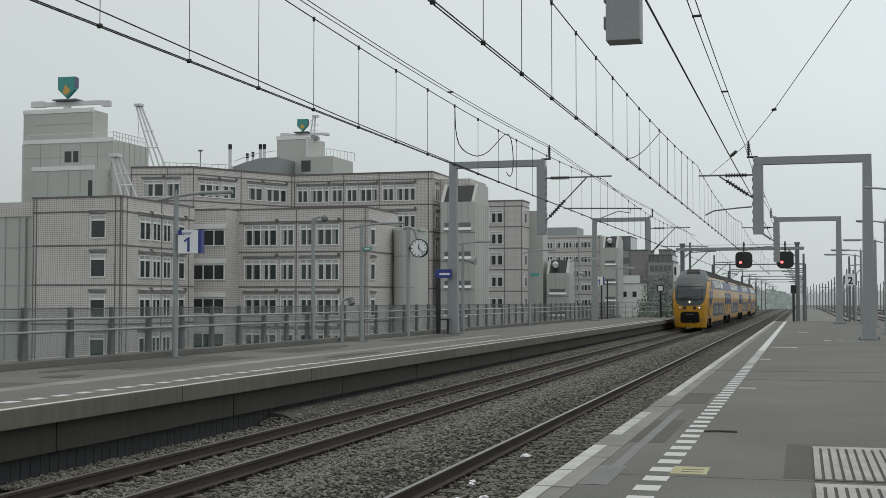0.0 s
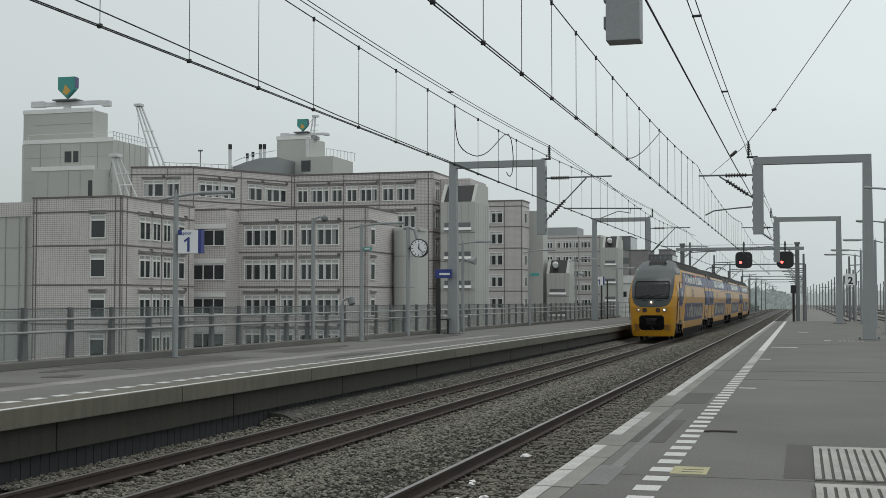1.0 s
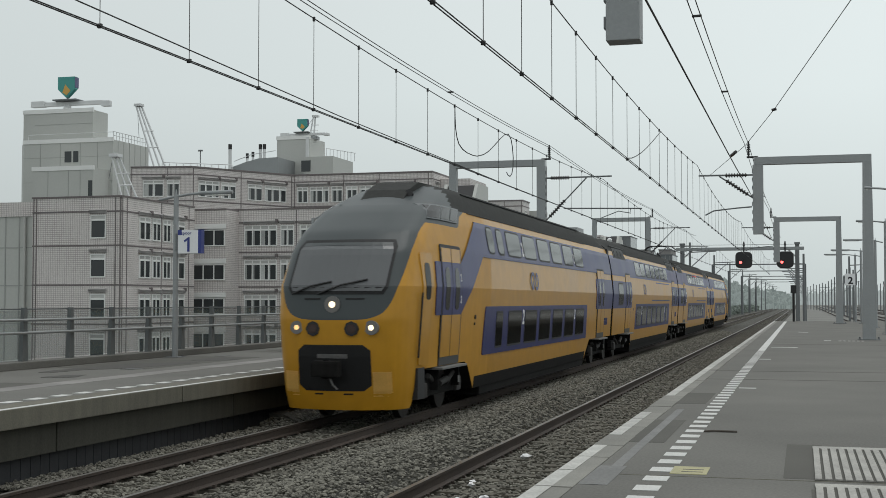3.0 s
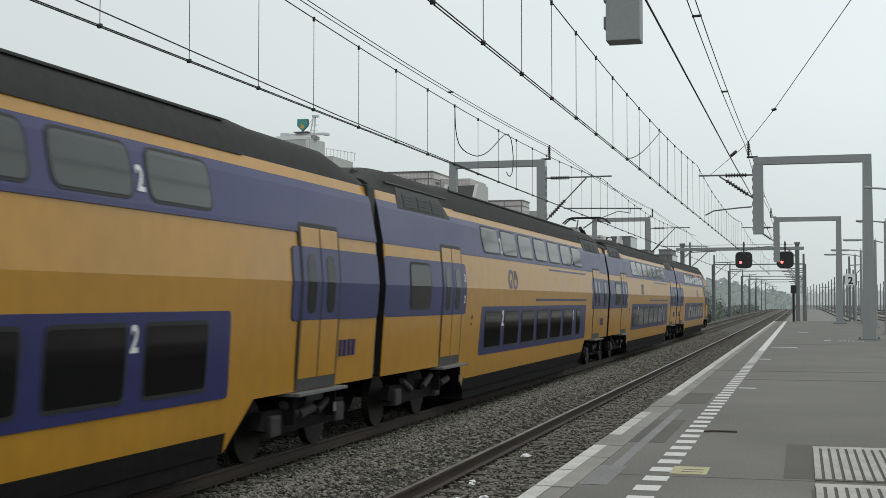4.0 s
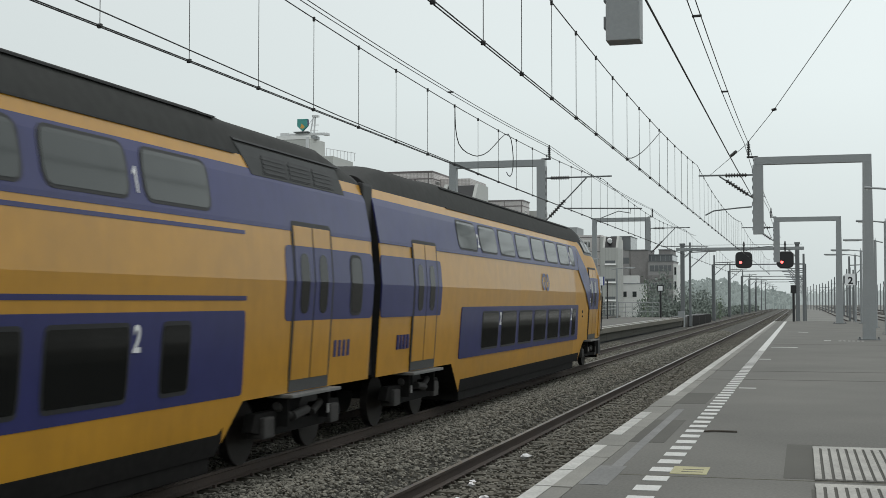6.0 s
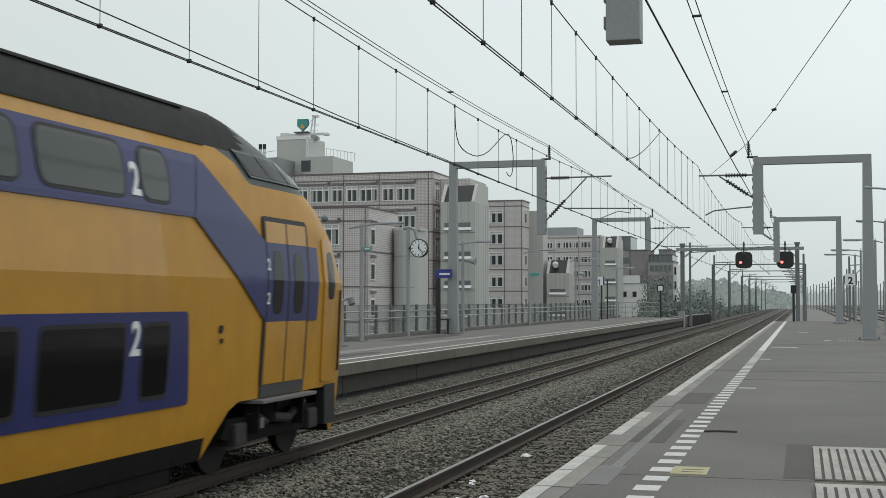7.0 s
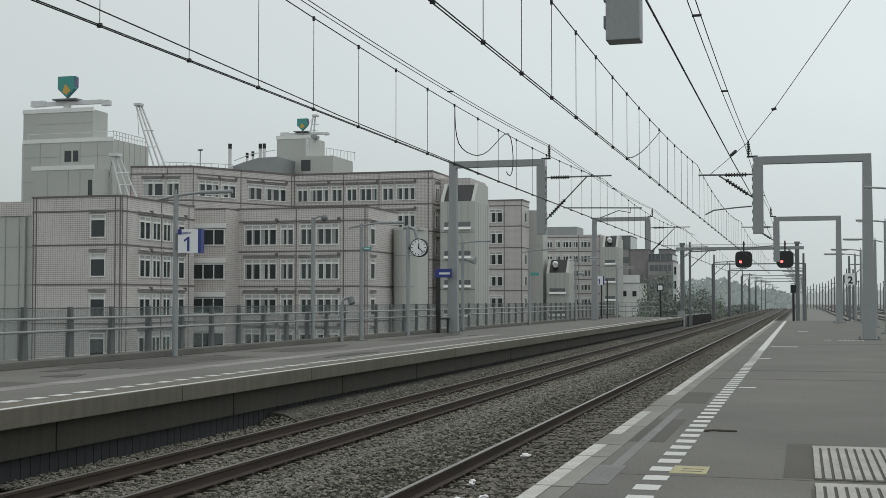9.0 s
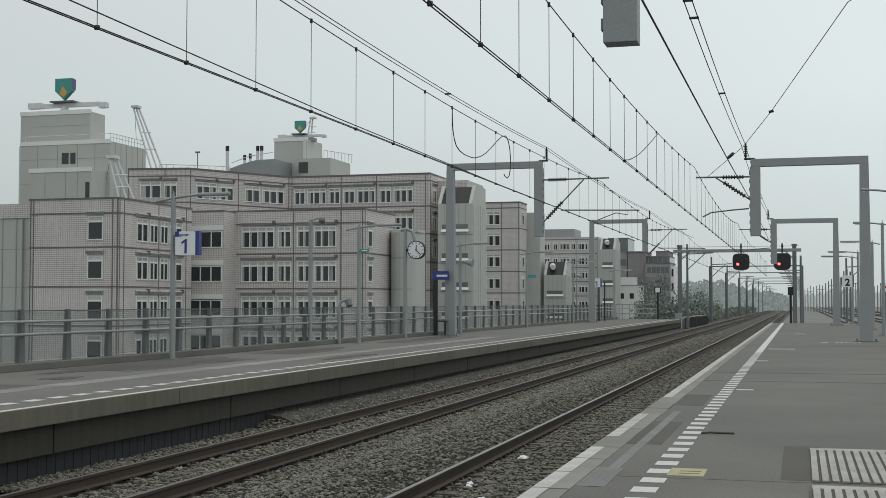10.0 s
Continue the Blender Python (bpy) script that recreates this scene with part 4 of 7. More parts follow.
    part("wall", prism([(-50.94, 199), (-43.0, 199), (-43.0, 204.3), (-50.94, 204.3)], STREET, 18.3), TILE_FAR, th)
    part("coping", prism([(-51.0, 198.9), (-42.9, 198.9), (-42.9, 204.3), (-51.0, 204.3)], 18.3, 18.5), M["joint"], th)
    facade(th, (-50.94, 199), (-43.0, 199), [(0.45, 1.7, 2), (2.45, 2.25, 2)], [(14.8, 16.9), (11.4, 13.5), (8.0, 10.1), (4.55, 6.55), (1.1, 3.1)], [17.5, 14.2, 10.75, 7.3, 3.85], (0.15, 4.95, 7.75), blind=False, zspan=(-6, 18.3))
    facade(th, (-43.0, 199), (-43.0, 204.3), [(1.4, 1.6, 1)], [(14.8, 16.9), (8.0, 10.1), (4.55, 6.55), (1.1, 3.1)], [17.5, 14.2, 10.75, 7.3, 3.85], (), blind=False)
    th = office("duct_shaft", "plain grey concrete duct shaft")
    part("wall", prism([(-43.2, 205), (-40.9, 205), (-40.9, 209), (-43.2, 209)], STREET, 17.1), M["metal_panel"], th)
    th = office("end_block", "distant tiled office block at the end of the complex")
    part("wall", prism([(-53.0, 265), (-40.4, 265), (-40.4, 280), (-53.0, 280)], STREET, 16.1), TILE_FAR, th)
    part("penthouse", prism([(-53.0, 268), (-46.0, 268), (-46.0, 276), (-53.0, 276)], 16.1, 18.0), M["galv"], th)
    facade(th, (-53.0, 265), (-40.4, 265), [(1.0, 1.2, 2), (2.8, 1.1, 2), (4.3, 2.05, 3), (6.6, 1.1, 2), (8.2, 2.05, 3)], [(13.4, 15.0), (10.3, 12.0), (7.3, 9.0), (4.4, 6.0), (1.3, 2.9)], [15.6, 12.6, 9.65, 6.7, 3.7], (0.2, 7.8, 12.3), blind=False, zspan=(-6, 16), band_h=0.16)
    part("side_wall", prism([(-40.38, 263), (-37.9, 263), (-37.9, 280), (-40.38, 280)], STREET, 15.6), M["metal_panel"], th)
    # stepped brown building and low white one
    th = office("stepped_building", "stepped brown brick building with dark ribbon windows")
    for x0, x1, y, zt, m in ((-42.8, -38.3, 296, 17.2, "ribbon"), (-40.0, -37.9, 291, 13.9, "brown_wall"), (-37.7, -33.6, 290.6, 13.8, "dark_brick"),
                             (-33.6, -28.0, 290, 11.2, "brown_wall"), (-35.4, -28.3, 291.5, 12.7, "ribbon"), (-31.5, -28.8, 293, 13.9, "dark_brick")):
        part("wall", B(x0, x1, y, y + 12, STREET, zt), M[m], th)
        part("roof_edge", B(x0 - 0.1, x1 + 0.1, y - 0.15, y + 12.1, zt, zt + 0.2), M["galv_dark"], th)
    for z in (9.0, 5.0, 2.0, -1.0):
        part("ribbon_window", B(-33.2, -28.4, 289.93, 290.02, z, z + 1.35), M["ribbon"], th)
        for x in (-32.2, -31.2, -30.2, -29.2):
            part("mullion", B(x - 0.06, x + 0.06, 289.9, 289.96, z, z + 1.35), M["brown_wall"], th)
    part("brick_band", B(-33.6, -28.0, 289.9, 290.01, 6.7, 8.1), M["dark_brick"], th, "dark brown brick band")
    part("window", B(-39.7, -38.1, 290.93, 291.02, 10.8, 12.2), M["ribbon"], th)
    for x in (-41.8, -40.8, -39.8):
        part("mullion", B(x - 0.05, x + 0.05, 295.9, 296.01, 11, 17.0), M["galv_dark"], th)
    for k in range(7):
        part("mullion", B(-35.2 + k * 1.05, -35.1 + k * 1.05, 291.4, 291.51, 11.3, 12.6), M["galv"], th)
    part("end_wall", B(-27.99, -27.2, 290.2, 300, STREET, 10.6), M["window_frame"], th, "white end wall")
    for z in (8.2, 5.0, 1.8):
        part("end_window", B(-27.75, -27.35, 290.1, 290.21, z, z + 1.7), M["pane"], th)
    th = office("white_building", "low white plastered building with small windows")
    part("wall", B(-39.2, -33.8, 284, 289, STREET, 6.05), M["window_frame"], th)
    part("roof_edge", B(-39.3, -33.7, 283.9, 289, 6.05, 6.25), M["galv"], th)
    part("upper_storey", B(-39.2, -35.3, 285, 289, 6.25, 8.0), M["window_frame"], th)
    for x in (-38.6, -36.4):
        part("window", B(x, x + 0.9, 283.95, 284.02, 3.2, 4.4), M["pane"], th)

    # metal towers with slabs, sign and roof cranes
    th = office("plant_tower", "tall pale metal-clad plant tower with roof railing")
    part("upper_box", prism([(-118.6, 175), (-106.2, 175), (-106.2, 179.4), (-118.6, 179.4)], 26.9, 32.1), M["metal_panel"], th)
    part("middle_box", prism([(-116.5, 172), (-100.9, 172), (-100.9, 183), (-118.8, 183), (-118.8, 175)], STREET, 26.9), M["metal_panel"], th)
    for i in range(6):
        part("joint_upright", B(-100.93, -100.86, 173.5 + i * 1.7, 173.56 + i * 1.7, 10, 26.9), M["panel_joint"], th)
    part("lower_box", prism([(-112.15, 168), (-101.8, 168), (-101.5, 172), (-112.15, 172.1)], STREET, 22.2), M["metal_panel"], th)
    for z, x0, x1, y in ((32.1, -118.7, -106.1, 174.9), (26.9, -116.6, -100.8, 171.9), (22.2, -112.3, -101.7, 167.9)):
        part("parapet", B(x0, x1, y, y + 0.3, z - 0.3, z + 0.35), M["window_frame"], th, "pale roof edge")
    for z in (30.0, 24.4, 20.6):
        part("joint_band", B(-116.5, -106.2 if z > 28 else -100.9, (175 if z > 28 else 172) - 0.03, 175.1 if z > 28 else 172.1, z - 0.03, z + 0.03), M["panel_joint"], th)
    for x in (-113.5, -110, -106.5, -103.5):
        part("joint_upright", B(x - 0.03, x + 0.03, 171.96, 172.05, 12, 26.9), M["panel_joint"], th)
    for x in (-109.5, -106, -104):
        part("joint_upright", B(x - 0.03, x + 0.03, 167.96, 168.05, 10, 22.2), M["panel_joint"], th)
    for x, w in ((-109.2, 1.15), (-107.7, 0.85)):
        part("window", B(x, x + w, 171.93, 172.05, 23.6, 25.3), M["pane"], th)
    part("window", B(-102.6, -101.95, 167.93, 168.05, 17.4, 20.3), M["pane"], th)
    for i in range(12):
        part("rail_post", tube(bmesh.new(), (-101.1, 172.5 + i * 0.9, 26.9), (-101.1, 172.5 + i * 0.9, 28.2), 0.05, seg=5), M["crane"], th)
    part("roof_rail", path(bmesh.new(), [(-101.1, 172.4, 28.2), (-101.1, 182.8, 28.2)], 0.06), M["crane"], th)
    part("roof_rail", path(bmesh.new(), [(-101.1, 172.4, 27.6), (-101.1, 182.8, 27.6)], 0.05), M["crane"], th)
    part("window_rail", path(bmesh.new(), [(-116, 172.5, 26.9), (-116, 172.5, 28.1), (-101.1, 172.4, 28.1)], 0.05), M["crane"], th)
    th = office("plant_tower", "pale metal-clad plant tower behind the rear range")
    part("upper_box", prism([(-83.8, 195), (-78.0, 195), (-78.0, 202), (-83.8, 202)], STREET, 29.3), M["metal_panel"], th)
    part("lower_box", prism([(-78.2, 193), (-73.1, 193), (-73.1, 202.5), (-78.2, 202.5)], STREET, 25.8), M["metal_panel"], th)
    part("parapet", B(-83.9, -77.9, 194.9, 195.2, 29.0, 29.6), M["window_frame"], th)
    part("window", B(-78.6, -77.0, 192.93, 193.05, 23.4, 25.2), M["pane"], th)
    for i in range(9):
        part("rail_post", tube(bmesh.new(), (-74.6 + i * 0.28, 194 + i * 0.9, 25.8), (-74.6 + i * 0.28, 194 + i * 0.9, 27.2), 0.05, seg=5), M["crane"], th)
    part("roof_rail", path(bmesh.new(), [(-74.6, 194, 27.2), (-72.3, 201.5, 27.2)], 0.06), M["crane"], th)
    part("ladder", B(-78.6, -78.1, 194.8, 195, 25, 29.3), M["crane"], th)
    th = office("curved_roof_house", "low roof house with gently curved grey roof, flues and railing")
    bm = bmesh.new()
    extrude_y(bm, [(-91, 17.0), (-80.6, 17.0), (-80.6, 25.3), (-84, 25.2), (-86.5, 24.6), (-88.7, 23.9), (-91, 22.8)], 188, 196)
    part("roof", bm, M["galv"], th)
    for x, y, z, r in ((-88.5, 187.0, 26.7, 0.26), (-83.4, 189, 26.8, 0.24), (-84.1, 189, 26.8, 0.24), (-85.4, 189, 25.6, 0.2), (-86.4, 189, 25.4, 0.2)):
        part("flue", tube(bmesh.new(), (x, y, 17.5), (x, y, z), r, seg=10), M["crane"], th)
        part("flue_cap", tube(bmesh.new(), (x, y, z), (x, y, z + 0.8), r + 0.04, seg=10), M["black"], th)
    part("roof_rail", path(bmesh.new(), [(-88, 187.5, 24.8), (-85, 187.5, 25.8), (-80.8, 187.5, 26.3)], 0.06), M["crane"], th)
    th = office("roof_rail", "thin white railing along the rear range roof")
    for i in range(11):
        part("rail_post", tube(bmesh.new(), (-76.5 + i * 0.72, 142.2 + i * 0.5, 18.5), (-76.5 + i * 0.72, 142.2 + i * 0.5, 19.4), 0.05, seg=5), M["crane"], th)
    for z in (19.3, 19.9):
        part("rail", path(bmesh.new(), [(-76.5, 142.2, z - 0.4), (-69.3, 147.2, z - 0.4)], 0.05), M["crane"], th)
    part("mast", tube(bmesh.new(), (-73.2, 146, 18.5), (-73.2, 146, 21.3), 0.06, seg=6), M["galv_dark"], th)
    part("mast_head", B(-73.5, -72.9, 145.9, 146.1, 21.2, 21.4), M["galv_dark"], th)

    # shield signs on turning booms
    for cx, cy, zr, s in ((-112.0, 177, 32.65, 0.86), (-80.0, 197, 29.5, 0.52)):
        th = tagged(empty("roof_sign"), "teal shield-shaped sign on a white roof boom", "sign", "roof signs")
        part("boom", B(cx - 7.0 * s, cx + 7.6 * s, cy - 0.3, cy + 0.3, zr + 0.65 * s, zr + 1.45 * s, bevel=0.1), M["crane"], th, "white horizontal boom")
        part("counterweight", B(cx - 7.4 * s, cx - 4.6 * s, cy - 0.5, cy + 0.5, zr + 0.6 * s, zr + 1.7 * s, bevel=0.1), M["crane"], th)
        part("boom_head", B(cx + 7.3 * s, cx + 8.9 * s, cy - 0.5, cy + 0.5, zr + 0.2, zr + 1.3 * s, bevel=0.15), M["crane"], th)
        part("pedestal", tube(bmesh.new(), (cx, cy, zr - 0.6), (cx, cy, zr + 0.9 * s), 1.0 * s, 0.6 * s, seg=10), M["crane"], th)
        part("platform", B(cx - 2.3 * s, cx + 2.6 * s, cy - 1.2, cy + 1.2, zr + 1.5 * s, zr + 1.75 * s), M["galv_dark"], th)
        part("stem", tube(bmesh.new(), (cx, cy, zr + 1.7 * s), (cx, cy, zr + 2.4 * s), 0.16, seg=8), M["galv_dark"], th)
        z0 = zr + 2.1 * s
        shield = [(-1.75 * s, 1.6 * s), (0, 0), (1.75 * s, 1.6 * s), (1.75 * s, 3.9 * s), (-1.75 * s, 3.9 * s)]
        bm = bmesh.new()
        extrude_y(bm, [(cx + x, z0 + z) for x, z in shield], cy - 0.5 * s, cy + 0.5 * s)
        part("shield", bm, M["teal"], th, "teal shield")
        bm = bmesh.new()
        extrude_y(bm, [(cx - 0.75 * s, z0 + 1.0 * s), (cx + 0.1, z0 + 0.4), (cx + 0.9 * s, z0 + 1.3 * s), (cx - 0.2 * s, z0 + 2.5 * s)], cy - 0.54 * s, cy - 0.45 * s)
        part("emblem", bm, M["ochre"], th, "plain ochre emblem")
        bm = bmesh.new()
        extrude_y(bm, [(cx + x, z0 + z) for x, z in [(1.0 * s, 1.2 * s), (1.8 * s, 1.9 * s), (1.82 * s, 3.8 * s), (1.0 * s, 3.8 * s)]], cy - 0.46 * s, cy + 0.8 * s)
        part("shield_side", bm, material("violet_side", (0.10, 0.10, 0.20), 0.5), th)

    # davit cranes on the roofs
    for base, tip, n in (((-77.9, 143, 18.6), (-80.7, 143, 27.0), 3), ((-62.2, 108, 11.7), (-63.5, 108, 16.2), 3), ((-78.8, 197, 29.3), (-78.1, 197, 33.1), 2)):
        th = tagged(empty("facade_crane"), "white tubular facade-cleaning crane on the office roof", "crane", "roof cranes")
        b, t = Vector(base), Vector(tip)
        for k in range(n):
            off = Vector((0.42 * k, 0.5 * k, 0))
            part("boom", tube(bmesh.new(), b + off * 1.2, t + off * 0.55, 0.13 if b.z > 15 else 0.09, seg=6), M["crane"], th)
        part("cable", tube(bmesh.new(), t + Vector((0.2, 0, 0)), t + (b - t) * 0.5 + Vector((-0.9, 0, 0)), 0.03, seg=4), M["galv_dark"], th)
        part("head", B(t.x - 0.2, t.x + 0.75, t.y - 0.2, t.y + 0.8, t.z - 0.18, t.z + 0.14, bevel=0.05), M["crane"], th)
        for u in (0.35, 0.6):
            p = b.lerp(t, u)
            part("brace", tube(bmesh.new(), p, p + Vector((0.9, 0.9, 0.1)), 0.07, seg=5), M["crane"], th)
        part("foot", B(b.x - 0.3, b.x + 1.3, b.y - 0.3, b.y + 1.3, b.z - 0.1, b.z + 0.45, bevel=0.05), M["galv"], th)


offices()


# ---------------------------------------------------------------- platform furniture
def lamp_post(x, y, zt, base, back=0.5, reach=1.65, label="grey tapered lamp post with a slim horizontal arm lamp"):
    th = tagged(empty("lamp_post", Matrix.Translation((x, y, base))), label, "lamp post", "platform lamp posts")
    h = zt - base
    part("pole", tube(bmesh.new(), (0, 0, 0), (0, 0, h), 0.08, 0.066, seg=14), M["galv"], th, smooth=False)
    part("cap", tube(bmesh.new(), (0, 0, h), (0, 0, h + 0.14), 0.03, 0.015, seg=6), M["galv"], th)
    part("base_plate", B(-0.2, 0.2, -0.2, 0.2, 0, 0.02), M["galv_dark"], th)
    for sx in (-0.15, 0.15):
        part("bolt", tube(bmesh.new(), (sx, 0.12, 0.02), (sx, 0.12, 0.07), 0.02), M["galv_dark"], th)
    s = 1 if reach > 0 else -1
    part("arm", path(bmesh.new(), [(-s * back, 0, h - 0.13), (-s * 0.1, 0, h - 0.06), (s * 0.35, 0, h + 0.0), (s * 0.75, 0, h + 0.03)], 0.035, seg=8), M["galv"], th)
    bm = bmesh.new()
    tube(bm, (s * 0.7, 0, h + 0.03), (reach, 0, h + 0.04), 0.052, seg=10)
    lm = part("lamp_head", bm, M["galv"], th, "slim tubular lamp head")
    part("diffuser", B(min(s * 0.85, reach - s * 0.1), max(s * 0.85, reach - s * 0.1), -0.05, 0.05, h - 0.05, h - 0.025), M["lamp_glass"], lm)
    return th


for x, y, zt, rc in ((-15.88, 30.3, 5.04, 1.62), (-15.6, 44.2, 5.05, 1.65), (-16.05, 60.4, 5.11, 1.45), (-16.0, 76.0, 5.3, 1.6), (-16.0, 92.5, 5.3, 1.7), (-15.58, 111.0, 5.1, 1.6)):
    lamp_post(x, y, zt, L_TOP, reach=rc)
for x, y, zt, rc in ((3.6, 60.0, 5.8, -1.25), (3.9, 74.0, 5.6, -1.7), (3.75, 88.5, 5.6, -1.9), (3.6, 94, 5.5, -2.1), (3.0, 46.0, 6.1, -0.9)):
    lamp_post(x, y, zt, R_TOP, back=0.4, reach=rc, label="grey lamp post with a slim arm lamp on the near platform")


def pole_with_dome(x, y, zt):
    th = tagged(empty("camera_pole", Matrix.Translation((x, y, L_TOP))), "grey pole with a round dome camera on a short bracket", "pole")
    h = zt - L_TOP
    part("pole", tube(bmesh.new(), (0, 0, 0), (0, 0, h), 0.075, 0.065, seg=12), M["galv"], th)
    part("bracket", path(bmesh.new(), [(0, 0, h - 0.05), (0.25, 0, h + 0.05), (0.45, 0, h + 0.02)], 0.03), M["galv"], th)
    bm = bmesh.new()
    bmesh.ops.create_uvsphere(bm, u_segments=14, v_segments=8, radius=0.12, matrix=Matrix.Translation((0.42, 0, h - 0.02)))
    part("dome", bm, M["galv_dark"], th, smooth=True)


pole_with_dome(-16.25, 41.0, 5.1)


def low_camera(x, y):
    th = tagged(empty("monitor_post", Matrix.Translation((x, y, L_TOP))), "low grey post with a hooked camera head", "post")
    part("post", tube(bmesh.new(), (0, 0, 0), (0, 0, 1.35), 0.065, seg=10), M["galv"], th)
    part("hook", path(bmesh.new(), [(0, 0, 1.3), (0.05, 0, 1.5), (0.2, 0, 1.57), (0.38, 0, 1.55)], 0.05, seg=8), M["galv"], th)
    part("head", tube(bmesh.new(), (0.32, 0, 1.58), (0.42, -0.05, 1.36), 0.12, seg=10), M["galv_dark"], th)


low_camera(-16.0, 43.2)


def track_sign(x, y, zc, w, h, text, small, posts=(), plain=False):
    """Platform number board, with a blue corner and edge."""
    th = tagged(empty("platform_number_sign", Matrix.Translation((x, y, zc))), "white platform number sign with blue corner and edge", "sign", "platform number signs")
    part("board", B(-w / 2, w / 2, -0.09, 0.09, -h / 2, h / 2, bevel=0.01), M["sign_white"], th)
    ink = M["black"] if plain else M["sign_blue"]
    part("edge", B(w / 2, w / 2 + 0.16 * w, -0.088, 0.088, -h / 2, h / 2), M["galv_dark"] if plain else M["sign_blue"], th, "dark side panel")
    part("corner", B(-w / 2, -w / 2 + 0.19 * w, -0.096, -0.088, h * 0.28, h / 2), M["sign_white"] if plain else M["sign_blue"], th)
    lettering("number", text, h * 0.85, ink, th, Matrix.Translation((0.02, -0.095, -h * 0.12)) @ Matrix.Rotation(radians(90), 4, "X"), bold=0.02)
    if small:
        lettering("word", "spoor", h * 0.2, M["sign_blue"], th, Matrix.Translation((-w * 0.08, -0.095, h * 0.36)) @ Matrix.Rotation(radians(90), 4, "X"))
    part("bracket", B(-w / 2 - 0.1, -w / 2, -0.03, 0.03, -h * 0.35, h * 0.35), M["galv_dark"], th)
    for px in posts:
        part("post", tube(bmesh.new(), (px, 0.12, L_TOP - zc), (px, 0.12, h * 0.1), 0.06, seg=8), M["black"], th)


track_sign(-15.46, 30.25, 3.79, 0.58, 0.62, "1", True)
track_sign(-16.1, 104.5, 3.9, 0.6, 0.72, "1", False, posts=(0.15, 0.62))
track_sign(3.03, 87.9, 3.66, 0.66, 0.76, "2", False, plain=True)


def station_clock():
    th = tagged(empty("platform_clock", Matrix.Translation((-16.1, 51.5, L_TOP))), "round white platform clock on a grey pole with sloping stay", "clock")
    part("pole", tube(bmesh.new(), (0, 0, 0), (0, 0, 4.6), 0.085, 0.075, seg=14), M["galv"], th)
    part("stay", path(bmesh.new(), [(-0.2, 0, 4.55), (0.05, 0, 4.62), (0.3, 0, 4.5), (0.45, 0, 4.0)], 0.07, seg=8), M["galv"], th)
    part("bracket", path(bmesh.new(), [(0, 0, 3.71), (0.2, -0.02, 3.71)], 0.06, seg=8), M["black"], th)
    c = Vector((0.52, -0.05, 3.71))
    cs = part("case", tube(bmesh.new(), c + Vector((0, 0.13, 0)), c + Vector((0, -0.08, 0)), 0.39, seg=32), M["black"], th, "dark round clock case")
    part("face", tube(bmesh.new(), c + Vector((0, -0.082, 0)), c + Vector((0, -0.09, 0)), 0.35, seg=32), M["sign_white"], cs, "white dial")
    for i in range(12):
        a = radians(30 * i)
        d = Vector((math.sin(a), 0, math.cos(a)))
        part("hour_mark", tube(bmesh.new(), c + d * 0.26 + Vector((0, -0.094, 0)), c + d * 0.33 + Vector((0, -0.094, 0)), 0.016, seg=4), M["black"], cs)
    for a, ln, r in ((4, 0.2, 0.02), (135, 0.30, 0.016)):
        d = Vector((math.sin(radians(a)), 0, math.cos(radians(a))))
        part("pointer", tube(bmesh.new(), c - d * 0.05 + Vector((0, -0.1, 0)), c + d * ln + Vector((0, -0.1, 0)), r, seg=4), M["black"], cs)


station_clock()


def name_sign():
    th = tagged(empty("station_name_sign", Matrix.Translation((-15.9, 55.5, L_TOP))), "dark blue station name sign on a black post beside the portal", "sign")
    part("post", B(-0.09, 0.09, -0.05, 0.05, 0, 2.55), M["black"], th)
    part("board", B(-0.14, 0.62, -0.06, 0.06, 2.52, 2.92, bevel=0.01), M["sign_blue"], th)
    part("lettering_bar", B(0.06, 0.56, -0.068, -0.058, 2.66, 2.75), M["sign_white"], th, "pale lettering bar")
    part("info_case", B(-0.10, 0.10, -0.09, -0.05, 0.9, 2.3), M["black"], th)
    part("seat", B(0.14, 0.5, -0.2, 0.2, 0.62, 0.68), M["black"], th)
    part("seat_leg", B(0.42, 0.46, -0.1, 0.1, 0, 0.62), M["black"], th)


name_sign()


